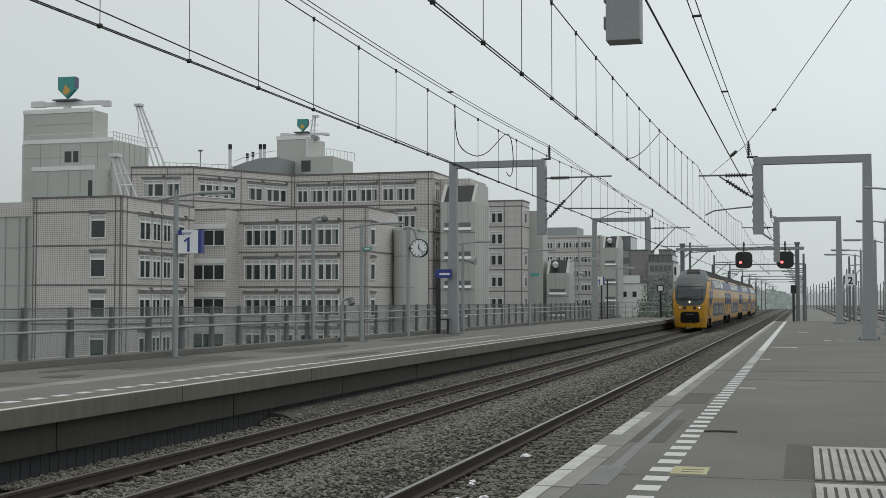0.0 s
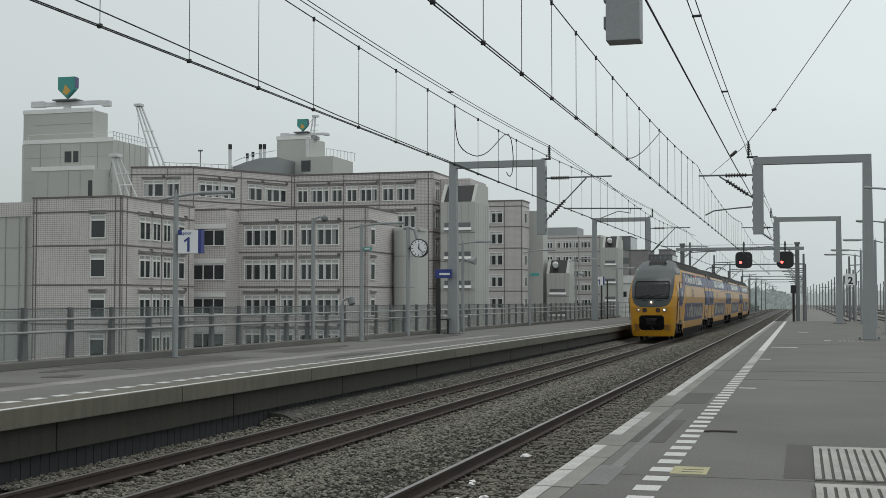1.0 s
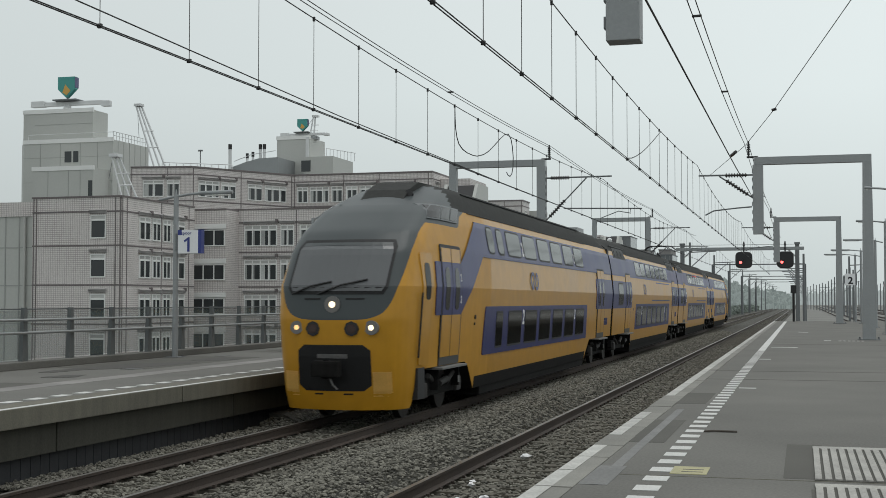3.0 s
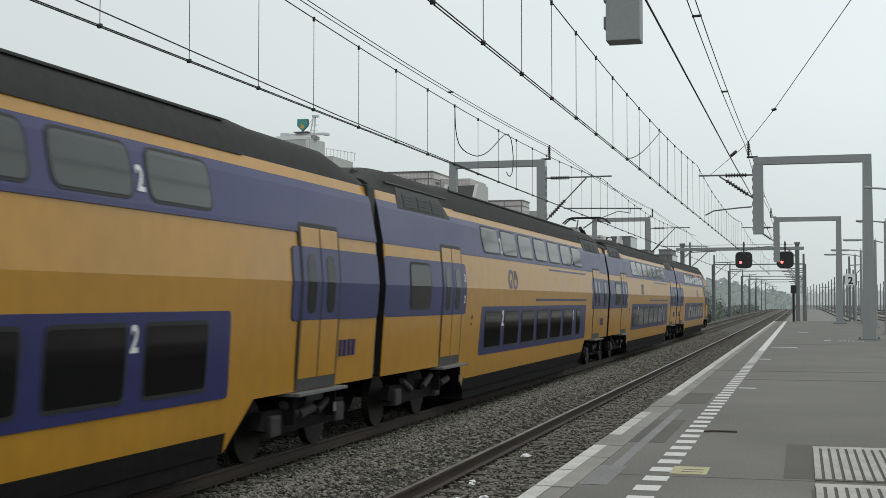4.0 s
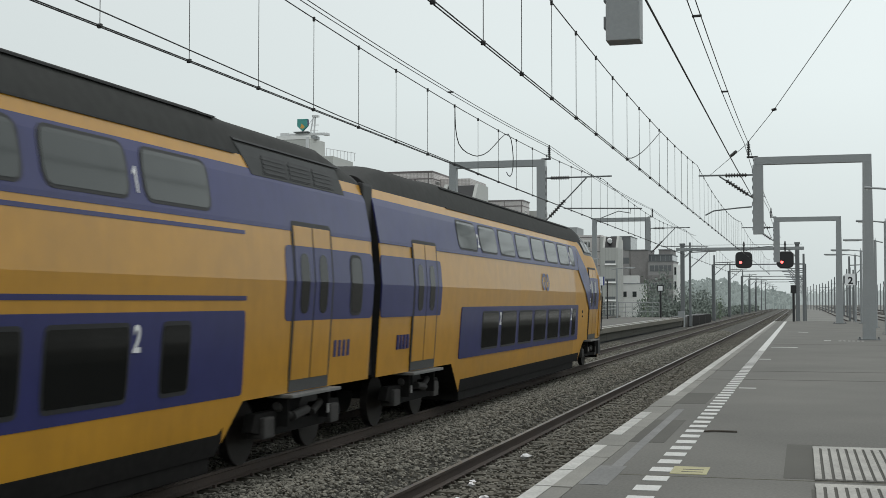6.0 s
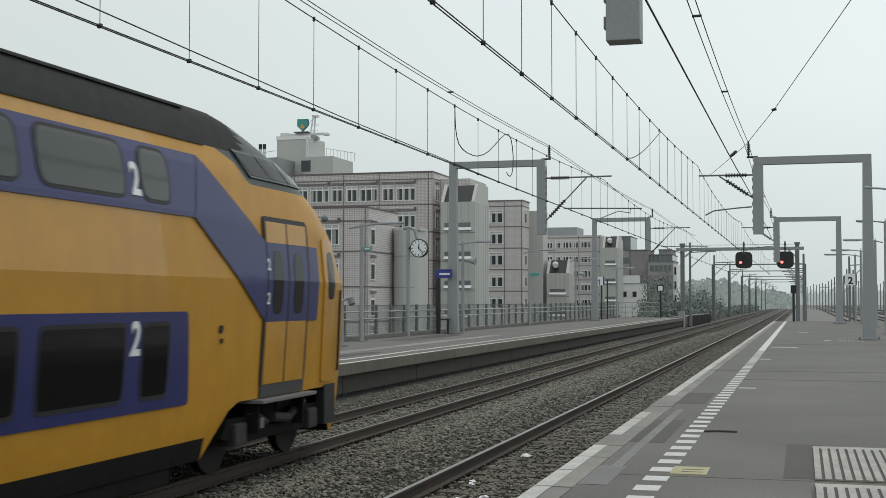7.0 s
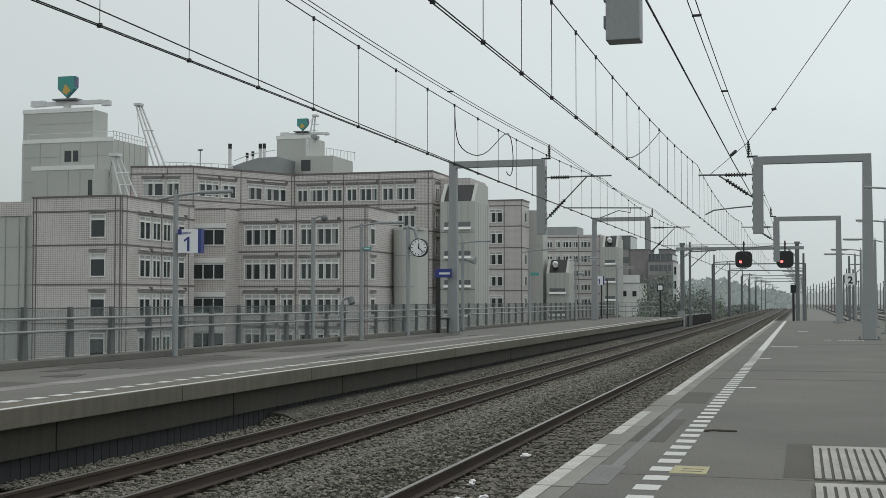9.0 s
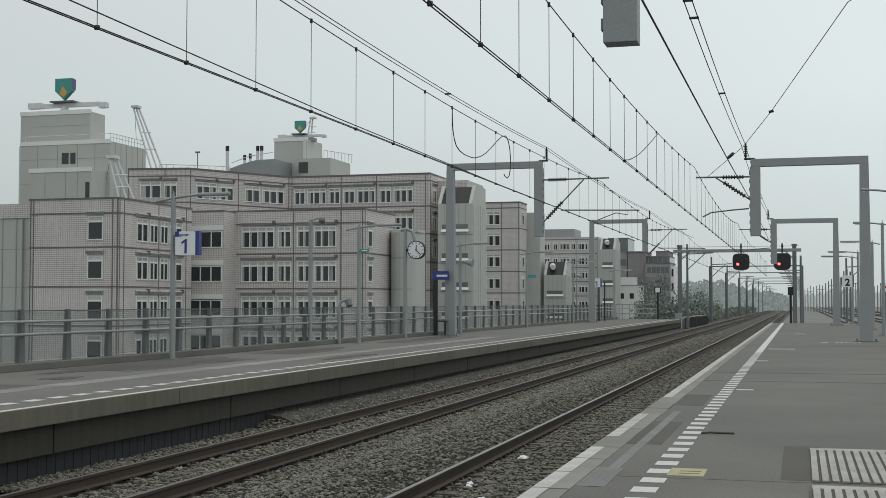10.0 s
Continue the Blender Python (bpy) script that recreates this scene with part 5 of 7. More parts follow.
def small_signs():
    th = tagged(empty("exit_sign", Matrix.Translation((-15.6, 44.1, 4.15))), "small green sign on the lamp post", "sign")
    part("board", B(0.1, 0.42, -0.03, 0.03, -0.06, 0.06), M["teal"], th)
    part("lettering_bar", B(0.16, 0.36, -0.036, -0.028, -0.02, 0.02), M["white"], th)
    part("arm", B(-0.02, 0.12, -0.02, 0.02, -0.02, 0.02), M["galv"], th)
    th = tagged(empty("exit_sign", Matrix.Translation((-16.0, 75.9, 3.85))), "small green sign on the lamp post", "sign")
    part("board", B(0.1, 0.62, -0.04, 0.04, -0.09, 0.09), M["teal"], th)
    part("arm", B(-0.02, 0.12, -0.02, 0.02, -0.02, 0.02), M["galv"], th)
    for x, y, zt in ((-12.3, 115.6, 3.7), (-0.62, 95.8, 3.4)):
        base = L_TOP if x < -5 else R_TOP
        th = tagged(empty("stop_marker", Matrix.Translation((x, y, base))), "slim black post with small white stopping board", "marker", "stop markers")
        part("post", tube(bmesh.new(), (0, 0, 0), (0, 0, zt - base), 0.09, seg=8), M["black"], th)
        part("board", B(*((-0.30, 0.30) if x < -5 else (-0.2, 0.2)), -0.16, -0.08, zt - base - 0.6, zt - base), M["black"], th)
        part("face", B(-0.2, 0.2, -0.168, -0.158, zt - base - 0.52, zt - base - 0.1), M["sign_white"] if x < -5 else M["black"], th)
    for x, y in ((-15.95, 60.3), (-15.9, 92.4)):
        th = tagged(empty("loudspeaker", Matrix.Translation((x, y, 4.1))), "grey horn loudspeaker on the lamp post", "loudspeaker")
        part("horn", tube(bmesh.new(), (0.15, -0.1, 0.15), (0.6, -0.15, 0.08), 0.06, 0.2, seg=12), M["galv"], th)
        part("bracket", tube(bmesh.new(), (0.0, 0, 0.15), (0.2, -0.1, 0.15), 0.03), M["galv_dark"], th)
    th = tagged(empty("end_railing"), "white steel railing closing the platform end", "railing")
    for i in range(7):
        part("post", tube(bmesh.new(), (-16.2 + i * 0.62, L_END - 0.6, L_TOP), (-16.2 + i * 0.62, L_END - 0.6, L_TOP + 1.35), 0.03, seg=6), M["fence_rail"], th)
    for z in (0.5, 0.95, 1.35):
        part("rail", tube(bmesh.new(), (-16.2, L_END - 0.6, L_TOP + z), (-12.4, L_END - 0.6, L_TOP + z), 0.035, seg=6), M["fence_rail"], th)


small_signs()


# ---------------------------------------------------------------- signal gantry
def rounded_board(x, z, w, h, y0, y1):
    """Upright board with well rounded corners and a softened front edge."""
    bm = bmesh.new()
    rings = []
    for y, k in ((y0, 0.94), (y0 + 0.05, 1.0), (y1, 1.0)):
        ring = []
        for i in range(40):
            a = 2 * math.pi * i / 40
            c, d = math.cos(a), math.sin(a)
            ring.append(bm.verts.new((x + k * w * math.copysign(abs(c) ** 0.5, c), y, z + k * h * math.copysign(abs(d) ** 0.5, d))))
        rings.append(ring)
    for p, q in zip(rings, rings[1:]):
        for i in range(40):
            bm.faces.new((p[i], q[i], q[(i + 1) % 40], p[(i + 1) % 40]))
    bm.faces.new(rings[0])
    bm.faces.new(rings[-1][::-1])
    bmesh.ops.recalc_face_normals(bm, faces=bm.faces[:])
    return bm


def signal_gantry(y=122.0):
    th = tagged(empty("signal_gantry", Matrix.Translation((0, y, 0))), "steel signal gantry spanning both tracks with two colour-light signals", "gantry")
    for x in (-10.9, -0.42):
        part("post", B(x - 0.19, x + 0.19, -0.18, 0.18, -0.32, 7.5), M["galv_dark"], th, "dark steel box post")
        part("post_cap", B(x - 0.25, x + 0.25, -0.22, 0.22, 7.5, 7.7), M["galv_dark"], th)
    part("cross_beam", B(-11.5, 0.2, -0.2, 0.2, 6.98, 7.28, bevel=0.04), M["galv"], th, "grey steel cross beam")
    part("service_rail", tube(bmesh.new(), (-11.0, -0.3, 7.5), (0.0, -0.3, 7.5), 0.02, seg=5), M["galv_dark"], th)
    for x in (-10.0, 0.1 - 1.3):
        part("knee_brace", tube(bmesh.new(), (-10.7 if x < -5 else -0.6, 0, 6.4), (x, 0, 7.0), 0.06, seg=6), M["galv"], th)
    for x0 in (-5.22, -1.5):
        s = part("signal_head", rounded_board(x0, 6.07, 0.77, 0.77, -0.6, -0.3), M["black"], th, "black rounded signal board")
        part("red_lamp", tube(bmesh.new(), (x0 - 0.29, -0.63, 5.85), (x0 - 0.29, -0.60, 5.85), 0.13, seg=14), M["red_lit"], s, "lit red lamp")
        part("hood", tube(bmesh.new(), (x0 - 0.25, -0.85, 6.08), (x0 - 0.25, -0.6, 6.08), 0.15, 0.15, seg=10), M["black"], s)
        part("hanger", tube(bmesh.new(), (x0, -0.35, 6.7), (x0, -0.2, 7.6), 0.07, seg=8), M["black"], th)
        part("finial", tube(bmesh.new(), (x0, -0.2, 7.4), (x0, -0.2, 7.8), 0.12, 0.05, seg=8), M["black"], th)
    part("cabinet", B(-11.3, -10.7, -0.8, -0.24, -0.32, 1.3), M["galv"], th, "grey trackside cabinet")


signal_gantry()


# ---------------------------------------------------------------- masts further along
def far_masts():
    def mast(x, y, h, arms):
        th = tagged(empty("catenary_mast", Matrix.Translation((x, y, -0.3))), "distant steel catenary mast beside the tracks", "mast", "distant masts")
        part("post", tube(bmesh.new(), (0, 0, 0), (0, 0, h), 0.14, 0.10, seg=8), M["galv_dark"], th)
        for s in arms:
            part("arm", path(bmesh.new(), [(0, 0, h - 1.0), (s * 2.6, 0, h - 0.9)], 0.06, seg=5), M["galv_dark"], th)
            part("stay", path(bmesh.new(), [(0, 0, h - 2.6), (s * 1.8, 0, h - 0.95)], 0.05, seg=5), M["galv_dark"], th)
    ys = [131, 168, 205, 249, 284, 323, 364, 405, 450, 500]
    for i, y in enumerate(ys):
        mast(-10.95, y, 8.5, (1,))
    for i, y in enumerate([130, 149, 168, 186, 205, 227, 249, 284, 323, 364, 405, 450]):
        mast(0.15, y, 7.2, (-1,))
    for y in (168.4, 205.4, 249.4, 284.4, 323.4):
        th = tagged(empty("catenary_portal", Matrix.Translation((0, y, -0.3))), "distant steel portal over the tracks", "portal", "distant portals")
        part("beam", B(-11.2, 0.4, -0.08, 0.08, 7.2, 7.34), M["galv_dark"], th)
        for x in (-11.2, 0.4):
            part("post", B(x - 0.11, x + 0.11, -0.11, 0.11, 0, 7.3), M["galv_dark"], th)
    rng = random.Random(11)
    for i in range(16):
        y = 430 - i * 17
        mast((0.003 + 0.0021 * i) * y + 0.4, y, rng.uniform(6.6, 7.8), (1,) if i % 4 == 0 else ())
    for i in range(22):
        y = 150 + i * 13
        mast((0.034 + 0.0022 * (i * 7 % 22)) * y, y, rng.uniform(6.2, 7.6), (1,) if i % 3 == 0 else ())
    for x, y0 in ((6.0, 105), (10.5, 110), (15.0, 120), (19.5, 130)):
        th = tagged(empty("yard_track", Matrix.Translation((x, 0, -0.25))), "distant yard track with rusty rails", "track", "yard tracks")
        for s in (-GAUGE, GAUGE):
            part("rail", B(s - 0.035, s + 0.035, y0, 700, 0, 0.17), M["rust"], th)
    th = tagged(empty("yard_sign", Matrix.Translation((9.2, 150, -0.3))), "red and white round yard sign on a post", "sign")
    part("post", tube(bmesh.new(), (0, 0, 0), (0, 0, 4.2), 0.08), M["galv_dark"], th)
    part("disc", tube(bmesh.new(), (0, -0.1, 4.3), (0, -0.05, 4.3), 0.5, seg=16), M["sign_white"], th)
    part("red_band", B(-0.4, 0.4, -0.13, -0.095, 4.2, 4.42), material("red_paint", (0.5, 0.04, 0.03), 0.5), th)


far_masts()


# ---------------------------------------------------------------- trees and far greenery
def tree(x, y, z0, h, r, seed, mat, n=900, label="leafy green tree growing beside the viaduct", leaf=0.22, name="tree"):
    th = tagged(empty(name, Matrix.Translation((x, y, z0))), label, "tree", "trees beside the line")
    rng = random.Random(seed)
    bm = bmesh.new()
    tube(bm, (0, 0, 0), (0.1, 0, h * 0.45), 0.02 * h + 0.04, 0.012 * h + 0.03, seg=8)
    limbs = []
    for i in range(9):
        a, e = rng.uniform(0, 6.28), rng.uniform(0.25, 1.1)
        b = Vector((0.08, 0, h * rng.uniform(0.25, 0.45)))
        t = b + Vector((math.cos(a) * math.cos(e), math.sin(a) * math.cos(e), math.sin(e))) * r * rng.uniform(0.7, 1.25)
        t.z = min(t.z, h)
        tube(bm, b, t, 0.008 * h + 0.02, 0.015, seg=5)
        limbs.append((b, t))
    limbs.append((Vector((0.1, 0, h * 0.4)), Vector((0, 0, h * 0.96))))
    part("trunk", bm, M["bark"], th)
    verts, faces = [], []
    for i in range(n):
        b, t = rng.choice(limbs)
        c = b.lerp(t, rng.uniform(0.35, 1.08)) + Vector((rng.gauss(0, r * 0.17), rng.gauss(0, r * 0.17), rng.gauss(0, r * 0.15)))
        s = leaf * rng.uniform(0.5, 1.3)
        q = Euler((rng.uniform(0, 3), rng.uniform(0, 3), rng.uniform(0, 6))).to_matrix()
        k = len(verts)
        for v in ((-s, 0, 0), (0, -s * 0.5, s * 0.12), (s, 0, 0), (0, s * 0.5, -s * 0.12)):
            verts.append(c + q @ Vector(v))
        faces.append((k, k + 1, k + 2, k + 3))
    me = bpy.data.meshes.new("crown")
    me.from_pydata([v[:] for v in verts], [], faces)
    me.materials.append(mat)
    o = new("crown", me)
    o.parent = th
    return th


tree(-15.5, 131, STREET, 10.6, 1.35, 3, M["leaf"], n=1500, leaf=0.13)
tree(-12.6, 205, STREET, 9.0, 1.5, 8, M["leaf"], n=1800, leaf=0.16)
rng = random.Random(21)
for i in range(9):
    y = 200 + i * 17
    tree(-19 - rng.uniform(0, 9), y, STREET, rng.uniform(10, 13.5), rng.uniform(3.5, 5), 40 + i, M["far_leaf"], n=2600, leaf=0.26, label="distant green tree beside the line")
# hedge and low scrub along the line
bmv, bmf = [], []
for i in range(11000):
    y = 190 + 266 * rng.random() ** 1.6
    c = Vector((-13.3 - rng.random() * 2.2, y, -0.4 + rng.random() ** 1.5 * (1.5 + y * 0.001) * (0.75 + 0.6 * noise.noise(Vector((y * 0.05, 0, 0))))))
    s = 0.10 + y * 0.0005
    q = Euler((rng.uniform(0, 3), rng.uniform(0, 3), rng.uniform(0, 6))).to_matrix()
    k = len(bmv)
    for v in ((-s, 0, 0), (0, -s * 0.6, 0), (s, 0, 0), (0, s * 0.6, 0)):
        bmv.append((c + q @ Vector(v))[:])
    bmf.append((k, k + 1, k + 2, k + 3))
me = bpy.data.meshes.new("scrub")
me.from_pydata(bmv, [], bmf)
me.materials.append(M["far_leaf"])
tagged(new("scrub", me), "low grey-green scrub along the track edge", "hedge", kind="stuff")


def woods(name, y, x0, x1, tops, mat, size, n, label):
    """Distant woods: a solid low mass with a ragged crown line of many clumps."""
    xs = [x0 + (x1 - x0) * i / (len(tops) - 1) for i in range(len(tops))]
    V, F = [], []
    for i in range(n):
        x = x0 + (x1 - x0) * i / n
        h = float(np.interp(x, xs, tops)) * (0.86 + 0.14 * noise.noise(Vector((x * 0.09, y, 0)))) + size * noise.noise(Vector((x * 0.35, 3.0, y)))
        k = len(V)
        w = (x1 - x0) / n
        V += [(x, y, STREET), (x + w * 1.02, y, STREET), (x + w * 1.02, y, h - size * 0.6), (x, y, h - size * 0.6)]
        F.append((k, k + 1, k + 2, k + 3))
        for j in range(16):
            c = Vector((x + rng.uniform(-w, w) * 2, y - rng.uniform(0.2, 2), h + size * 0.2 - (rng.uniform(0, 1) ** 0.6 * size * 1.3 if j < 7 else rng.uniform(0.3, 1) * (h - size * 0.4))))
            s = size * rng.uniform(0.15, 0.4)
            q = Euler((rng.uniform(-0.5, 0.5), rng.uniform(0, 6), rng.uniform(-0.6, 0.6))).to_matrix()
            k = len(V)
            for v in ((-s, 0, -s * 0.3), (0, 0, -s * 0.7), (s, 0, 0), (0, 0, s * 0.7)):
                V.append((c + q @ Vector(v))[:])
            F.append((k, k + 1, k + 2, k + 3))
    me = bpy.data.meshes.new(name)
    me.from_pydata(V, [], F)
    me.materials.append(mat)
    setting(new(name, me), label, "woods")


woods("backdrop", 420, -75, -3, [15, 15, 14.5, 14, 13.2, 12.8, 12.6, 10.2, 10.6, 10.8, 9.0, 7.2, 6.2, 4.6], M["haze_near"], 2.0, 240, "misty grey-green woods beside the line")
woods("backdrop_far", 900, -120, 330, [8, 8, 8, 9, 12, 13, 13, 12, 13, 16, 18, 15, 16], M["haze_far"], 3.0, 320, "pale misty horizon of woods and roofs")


# ---------------------------------------------------------------- litter and odd pieces on the track
rng = random.Random(5)
for x, y, z, sz in ((-4.05, 15.1, -0.24, 0.10), (-3.85, 15.5, -0.24, 0.07), (-4.3, 16.6, -0.24, 0.06), (-4.2, 19.6, -0.22, 0.09), (-3.4, 13.9, -0.26, 0.07), (-4.35, 16.9, -0.24, 0.05), (-3.1, 14.3, -0.26, 0.05)):
    bm = bmesh.new()
    bmesh.ops.create_icosphere(bm, subdivisions=2, radius=sz)
    for v in bm.verts:
        v.co = v.co * rng.uniform(0.55, 1.25)
        v.co.z *= 0.45
    o = part("paper_scrap", bm, M["white"])
    o.matrix_basis = Matrix.Translation((x, y, z + sz * 0.3))
    tagged(o, "crumpled white paper scrap on the ballast", "litter", "litter on the track")
for k in range(5):
    o = part("trackside_bin", B(-0.7, 0.7, -1.6, 1.6, 0, 1.25, bevel=0.05), M["insulator"])
    o.matrix_basis = Matrix.Translation((-12.6 + 0.1 * k, 137 + 7 * k, -0.62)) @ Matrix.Rotation(radians(4 * k), 4, "Z")
    tagged(o, "dark weathered trackside bin past the platform end", "bin", "trackside bins")
o = part("wooden_board", B(-0.55, 0.35, -0.14, 0.14, 0, 0.05, bevel=0.008), material("pale_raw_wood", (0.26, 0.17, 0.11), 0.85, vary=0.25, grain=14, stain=2))
o.matrix_basis = Matrix.Translation((-7.75 + 1.0, 12.0, -0.24)) @ Matrix.Rotation(radians(14), 4, "Z")
tagged(o, "pale worn wooden board lying across the ballast", "board")
# thin dark bar laid on the asphalt to draw a crack
bm = path(bmesh.new(), [(-1.08, 14.62, R_TOP + 0.008), (-0.98, 14.60, R_TOP + 0.02), (-0.9, 14.66, R_TOP + 0.012), (-0.72, 14.66, R_TOP + 0.01)], 0.012, seg=6)
tagged(part("twig", bm, M["bark"]), "thin dark line standing in for a crack in the platform", "twig")


# ---------------------------------------------------------------- double-deck train
PITCH = 26.95
END_LEN = 26.3
CREASE = 2.52
PZ = [0.30, 0.56, 1.6, CREASE, 3.3, 3.9, 4.20, 4.40, 4.62, 4.74, 4.80, 4.81]
PX = [1.26, 1.305, 1.375, 1.435, 1.375, 1.265, 1.175, 1.10, 0.99, 0.86, 0.45, 0.0]
RZ = [0.2, 0.5, 1.2, 1.9, 2.5, 3.2, 3.6, 4.1, 4.5, 4.81]
RY = [0.26, 0.12, 0.03, 0.0, 0.12, 0.60, 1.06, 2.05, 3.3, 4.4]
FADE = 9.0


def width_at(z):
    return float(np.interp(z, PZ, PX))


def rake(z):
    return float(np.interp(z, RZ, RY))


def plan(s):
    """Half-width factor of the nose, s metres behind the raked front."""
    return float(np.interp(s, [0, 0.05, 0.13, 0.26, 0.45, 0.75, 1.15, 1.7], [0.66, 0.745, 0.815, 0.88, 0.93, 0.97, 0.992, 1.0]))


def surface(nose, y, z):
    """Half-width of the body at y, z."""
    if not nose:
        return width_at(z)
    r = rake(z)
    s = (y - r) / (1 - r / FADE) if y < FADE else y
    return width_at(z) * plan(max(0.0, s))


def roof_lift(kind, y, length, low=False):
    """Roof is lower over the vestibules, where the equipment stands."""
    if kind == "end":
        return float(np.interp(y, [0, 21.2, 21.9, length - 1.6, length - 0.3, length], [1, 1, 0.92, 0.9, 0.45, 0.4]))
    a = 0.35 if low else 0.9
    return float(np.interp(y, [0, 0.3, 1.6, 4.3 if low else 5.0, 4.9 if low else 5.9, 21.2, 22.0, length - 1.6, length - 0.3, length], [0.4, 0.4 if not low else 0.35, a, a, 1, 1, 0.92, 0.9, 0.45, 0.4]))


def bottom(kind, y, length):
    if kind == "end":
        return float(np.interp(y, [0, 0.9, 1.0, 4.6, 5.3, length - 5.9, length - 5.2, length], [0.20, 0.20, 0.92, 0.92, 0.28, 0.28, 0.92, 0.92]))
    return float(np.interp(y, [0, 5.3, 6.0, length - 5.9, length - 5.2, length], [0.92, 0.92, 0.28, 0.28, 0.92, 0.92]))


def coach_body(kind, length, low=False):
    nose = kind == "end"
    zs = [0.30, 0.56, 0.75, 0.95, 1.2, 1.45, 1.7] + ([1.8 + 0.055 * i for i in range(13)] if nose else [1.9, 2.2]) + [CREASE, 2.60]
    zs += [2.66 + 0.07 * i for i in range(21)] if nose else [2.8, 3.0, 3.3, 3.5, 3.7, 3.9]
    zs += [4.20, 4.28, 4.36, 4.46, 4.56, 4.64, 4.71, 4.77, 4.80, 4.81]
    if nose:
        st = [0, 0.03, 0.06, 0.09, 0.13, 0.17, 0.21, 0.26, 0.31, 0.36, 0.42, 0.48, 0.55, 0.63, 0.72, 0.82, 0.92, 1.05, 1.2, 1.4, 1.6, 1.8, 2.0, 2.3, 2.6, 3.0, 3.4, 3.8, 4.3, 4.6, 5.3, 5.9, 6.5, 7.2, 8, 9, 12, 16, 20.4, 21.2, 21.9, 24, length - 1.6, length - 0.9, length - 0.3, length - 0.2]
    else:
        st = [0.2, 0.35, 0.9, 1.6, 3, 4.3, 4.6, 4.9, 5.0, 5.3, 5.9, 6.0, 8, 12, 16, 20, 20.95, 21.05, 21.2, 21.75, 22.0, 24, length - 1.6, length - 0.9, length - 0.3, length - 0.2]
    bm = bmesh.new()
    rows = []
    for s in st:
        ring = []
        for z in zs:
            yy = s
            if nose and s < FADE:
                yy = s + rake(z) * (1 - s / FADE)
            zb = bottom(kind, yy, length)
            zz = zb + (z - 0.30) * (0.95 - zb) / 0.65 if z < 0.95 else z
            if zb >= 0.9 and z < 0.95:
                zz = 0.92 + (z - 0.30) * 0.03 / 0.65
            if zz > 4.2:
                zz = 4.2 + (zz - 4.2) * roof_lift(kind, yy, length, low)
            w = width_at(z if z >= 0.95 else max(zz, 0.3)) * (plan(s) if nose else 1.0)
            ring.append((w, yy, zz))
        rows.append(ring)
    lay = bm.verts.layers.float.new("livery")
    vr = [[bm.verts.new((w, y, z)) for w, y, z in ring] for ring in rows]
    vl = [[(vr[i][j] if w < 1e-5 else bm.verts.new((-w, y, z))) for j, (w, y, z) in enumerate(ring)] for i, ring in enumerate(rows)]

    def index(y, z, x):
        if nose and y < 6.5 and not (y > 4.0 and z > 4.2) and (z > 0.34 and y < 1.2 or z > 0.5):
            return 2
        # lowest row is coloured near-black for the shaded band below the yellow
        if z < (0.34 if nose and y < 1.2 else 0.5):
            return 4 if nose and y < 1.2 else 3
        return 1 if z > 4.2 else 0

    for side in (vr, vl):
        for i in range(len(st) - 1):
            for j in range(len(zs) - 1):
                q = [side[i][j], side[i + 1][j], side[i + 1][j + 1], side[i][j + 1]]
                q = list(dict.fromkeys(q))
                if len(q) < 3:
                    continue
                try:
                    f = bm.faces.new(q)
                except ValueError:
                    continue
                c = f.calc_center_median()
                f.material_index = index(c.y, c.z, c.x)
                f.smooth = True
    # front and rear caps
    for i, is_front in ((0, True), (len(st) - 1, False)):
        n = 26 if (nose and is_front) else 1
        grid = []
        for j in range(len(zs)):
            a, b = vl[i][j], vr[i][j]
            if a is b:
                grid.append([a] * (n + 1))
                continue
            line = [a]
            for k in range(1, n):
                u = -1 + 2 * k / n
                line.append(bm.verts.new((b.co.x * u, b.co.y - 0.20 * (1 - u * u), b.co.z)))
            grid.append(line + [b])
        for j in range(len(zs) - 1):
            for k in range(n):
                q = list(dict.fromkeys([grid[j][k], grid[j][k + 1], grid[j + 1][k + 1], grid[j + 1][k]]))
                if len(q) < 3:
                    continue
                try:
                    f = bm.faces.new(q)
                except ValueError:
                    continue
                c = f.calc_center_median()
                f.smooth = True
                if nose and is_front:
                    f.material_index = 2 if c.z > 0.34 else 4
                else:
                    f.material_index = 3
    # floor
    for i in range(len(st) - 1):
        f = bm.faces.new((vr[i][0], vr[i + 1][0], vl[i + 1][0], vl[i][0]))
        f.material_index = 3
    if nose:
        for v in bm.verts:
            x, y, z = v.co
            r = rake(min(z, 4.81))
            s = max(0.0, (y - r) / (1 - r / FADE))
            a = abs(x) + 0.85 * s
            v[lay] = max(z - (1.88 + 0.32 * (a / 1.1) ** 5), min((z - 3.80) * 2, 4.3 - y + 1.2 * (z - 4.0)), (z - 4.2) * 2)
    for e in bm.edges:
        if all(abs(v.co.z - CREASE) < 1e-4 for v in e.verts) or all(abs(v.co.z - 4.20) < 1e-4 for v in e.verts):
            e.smooth = False
    return bm


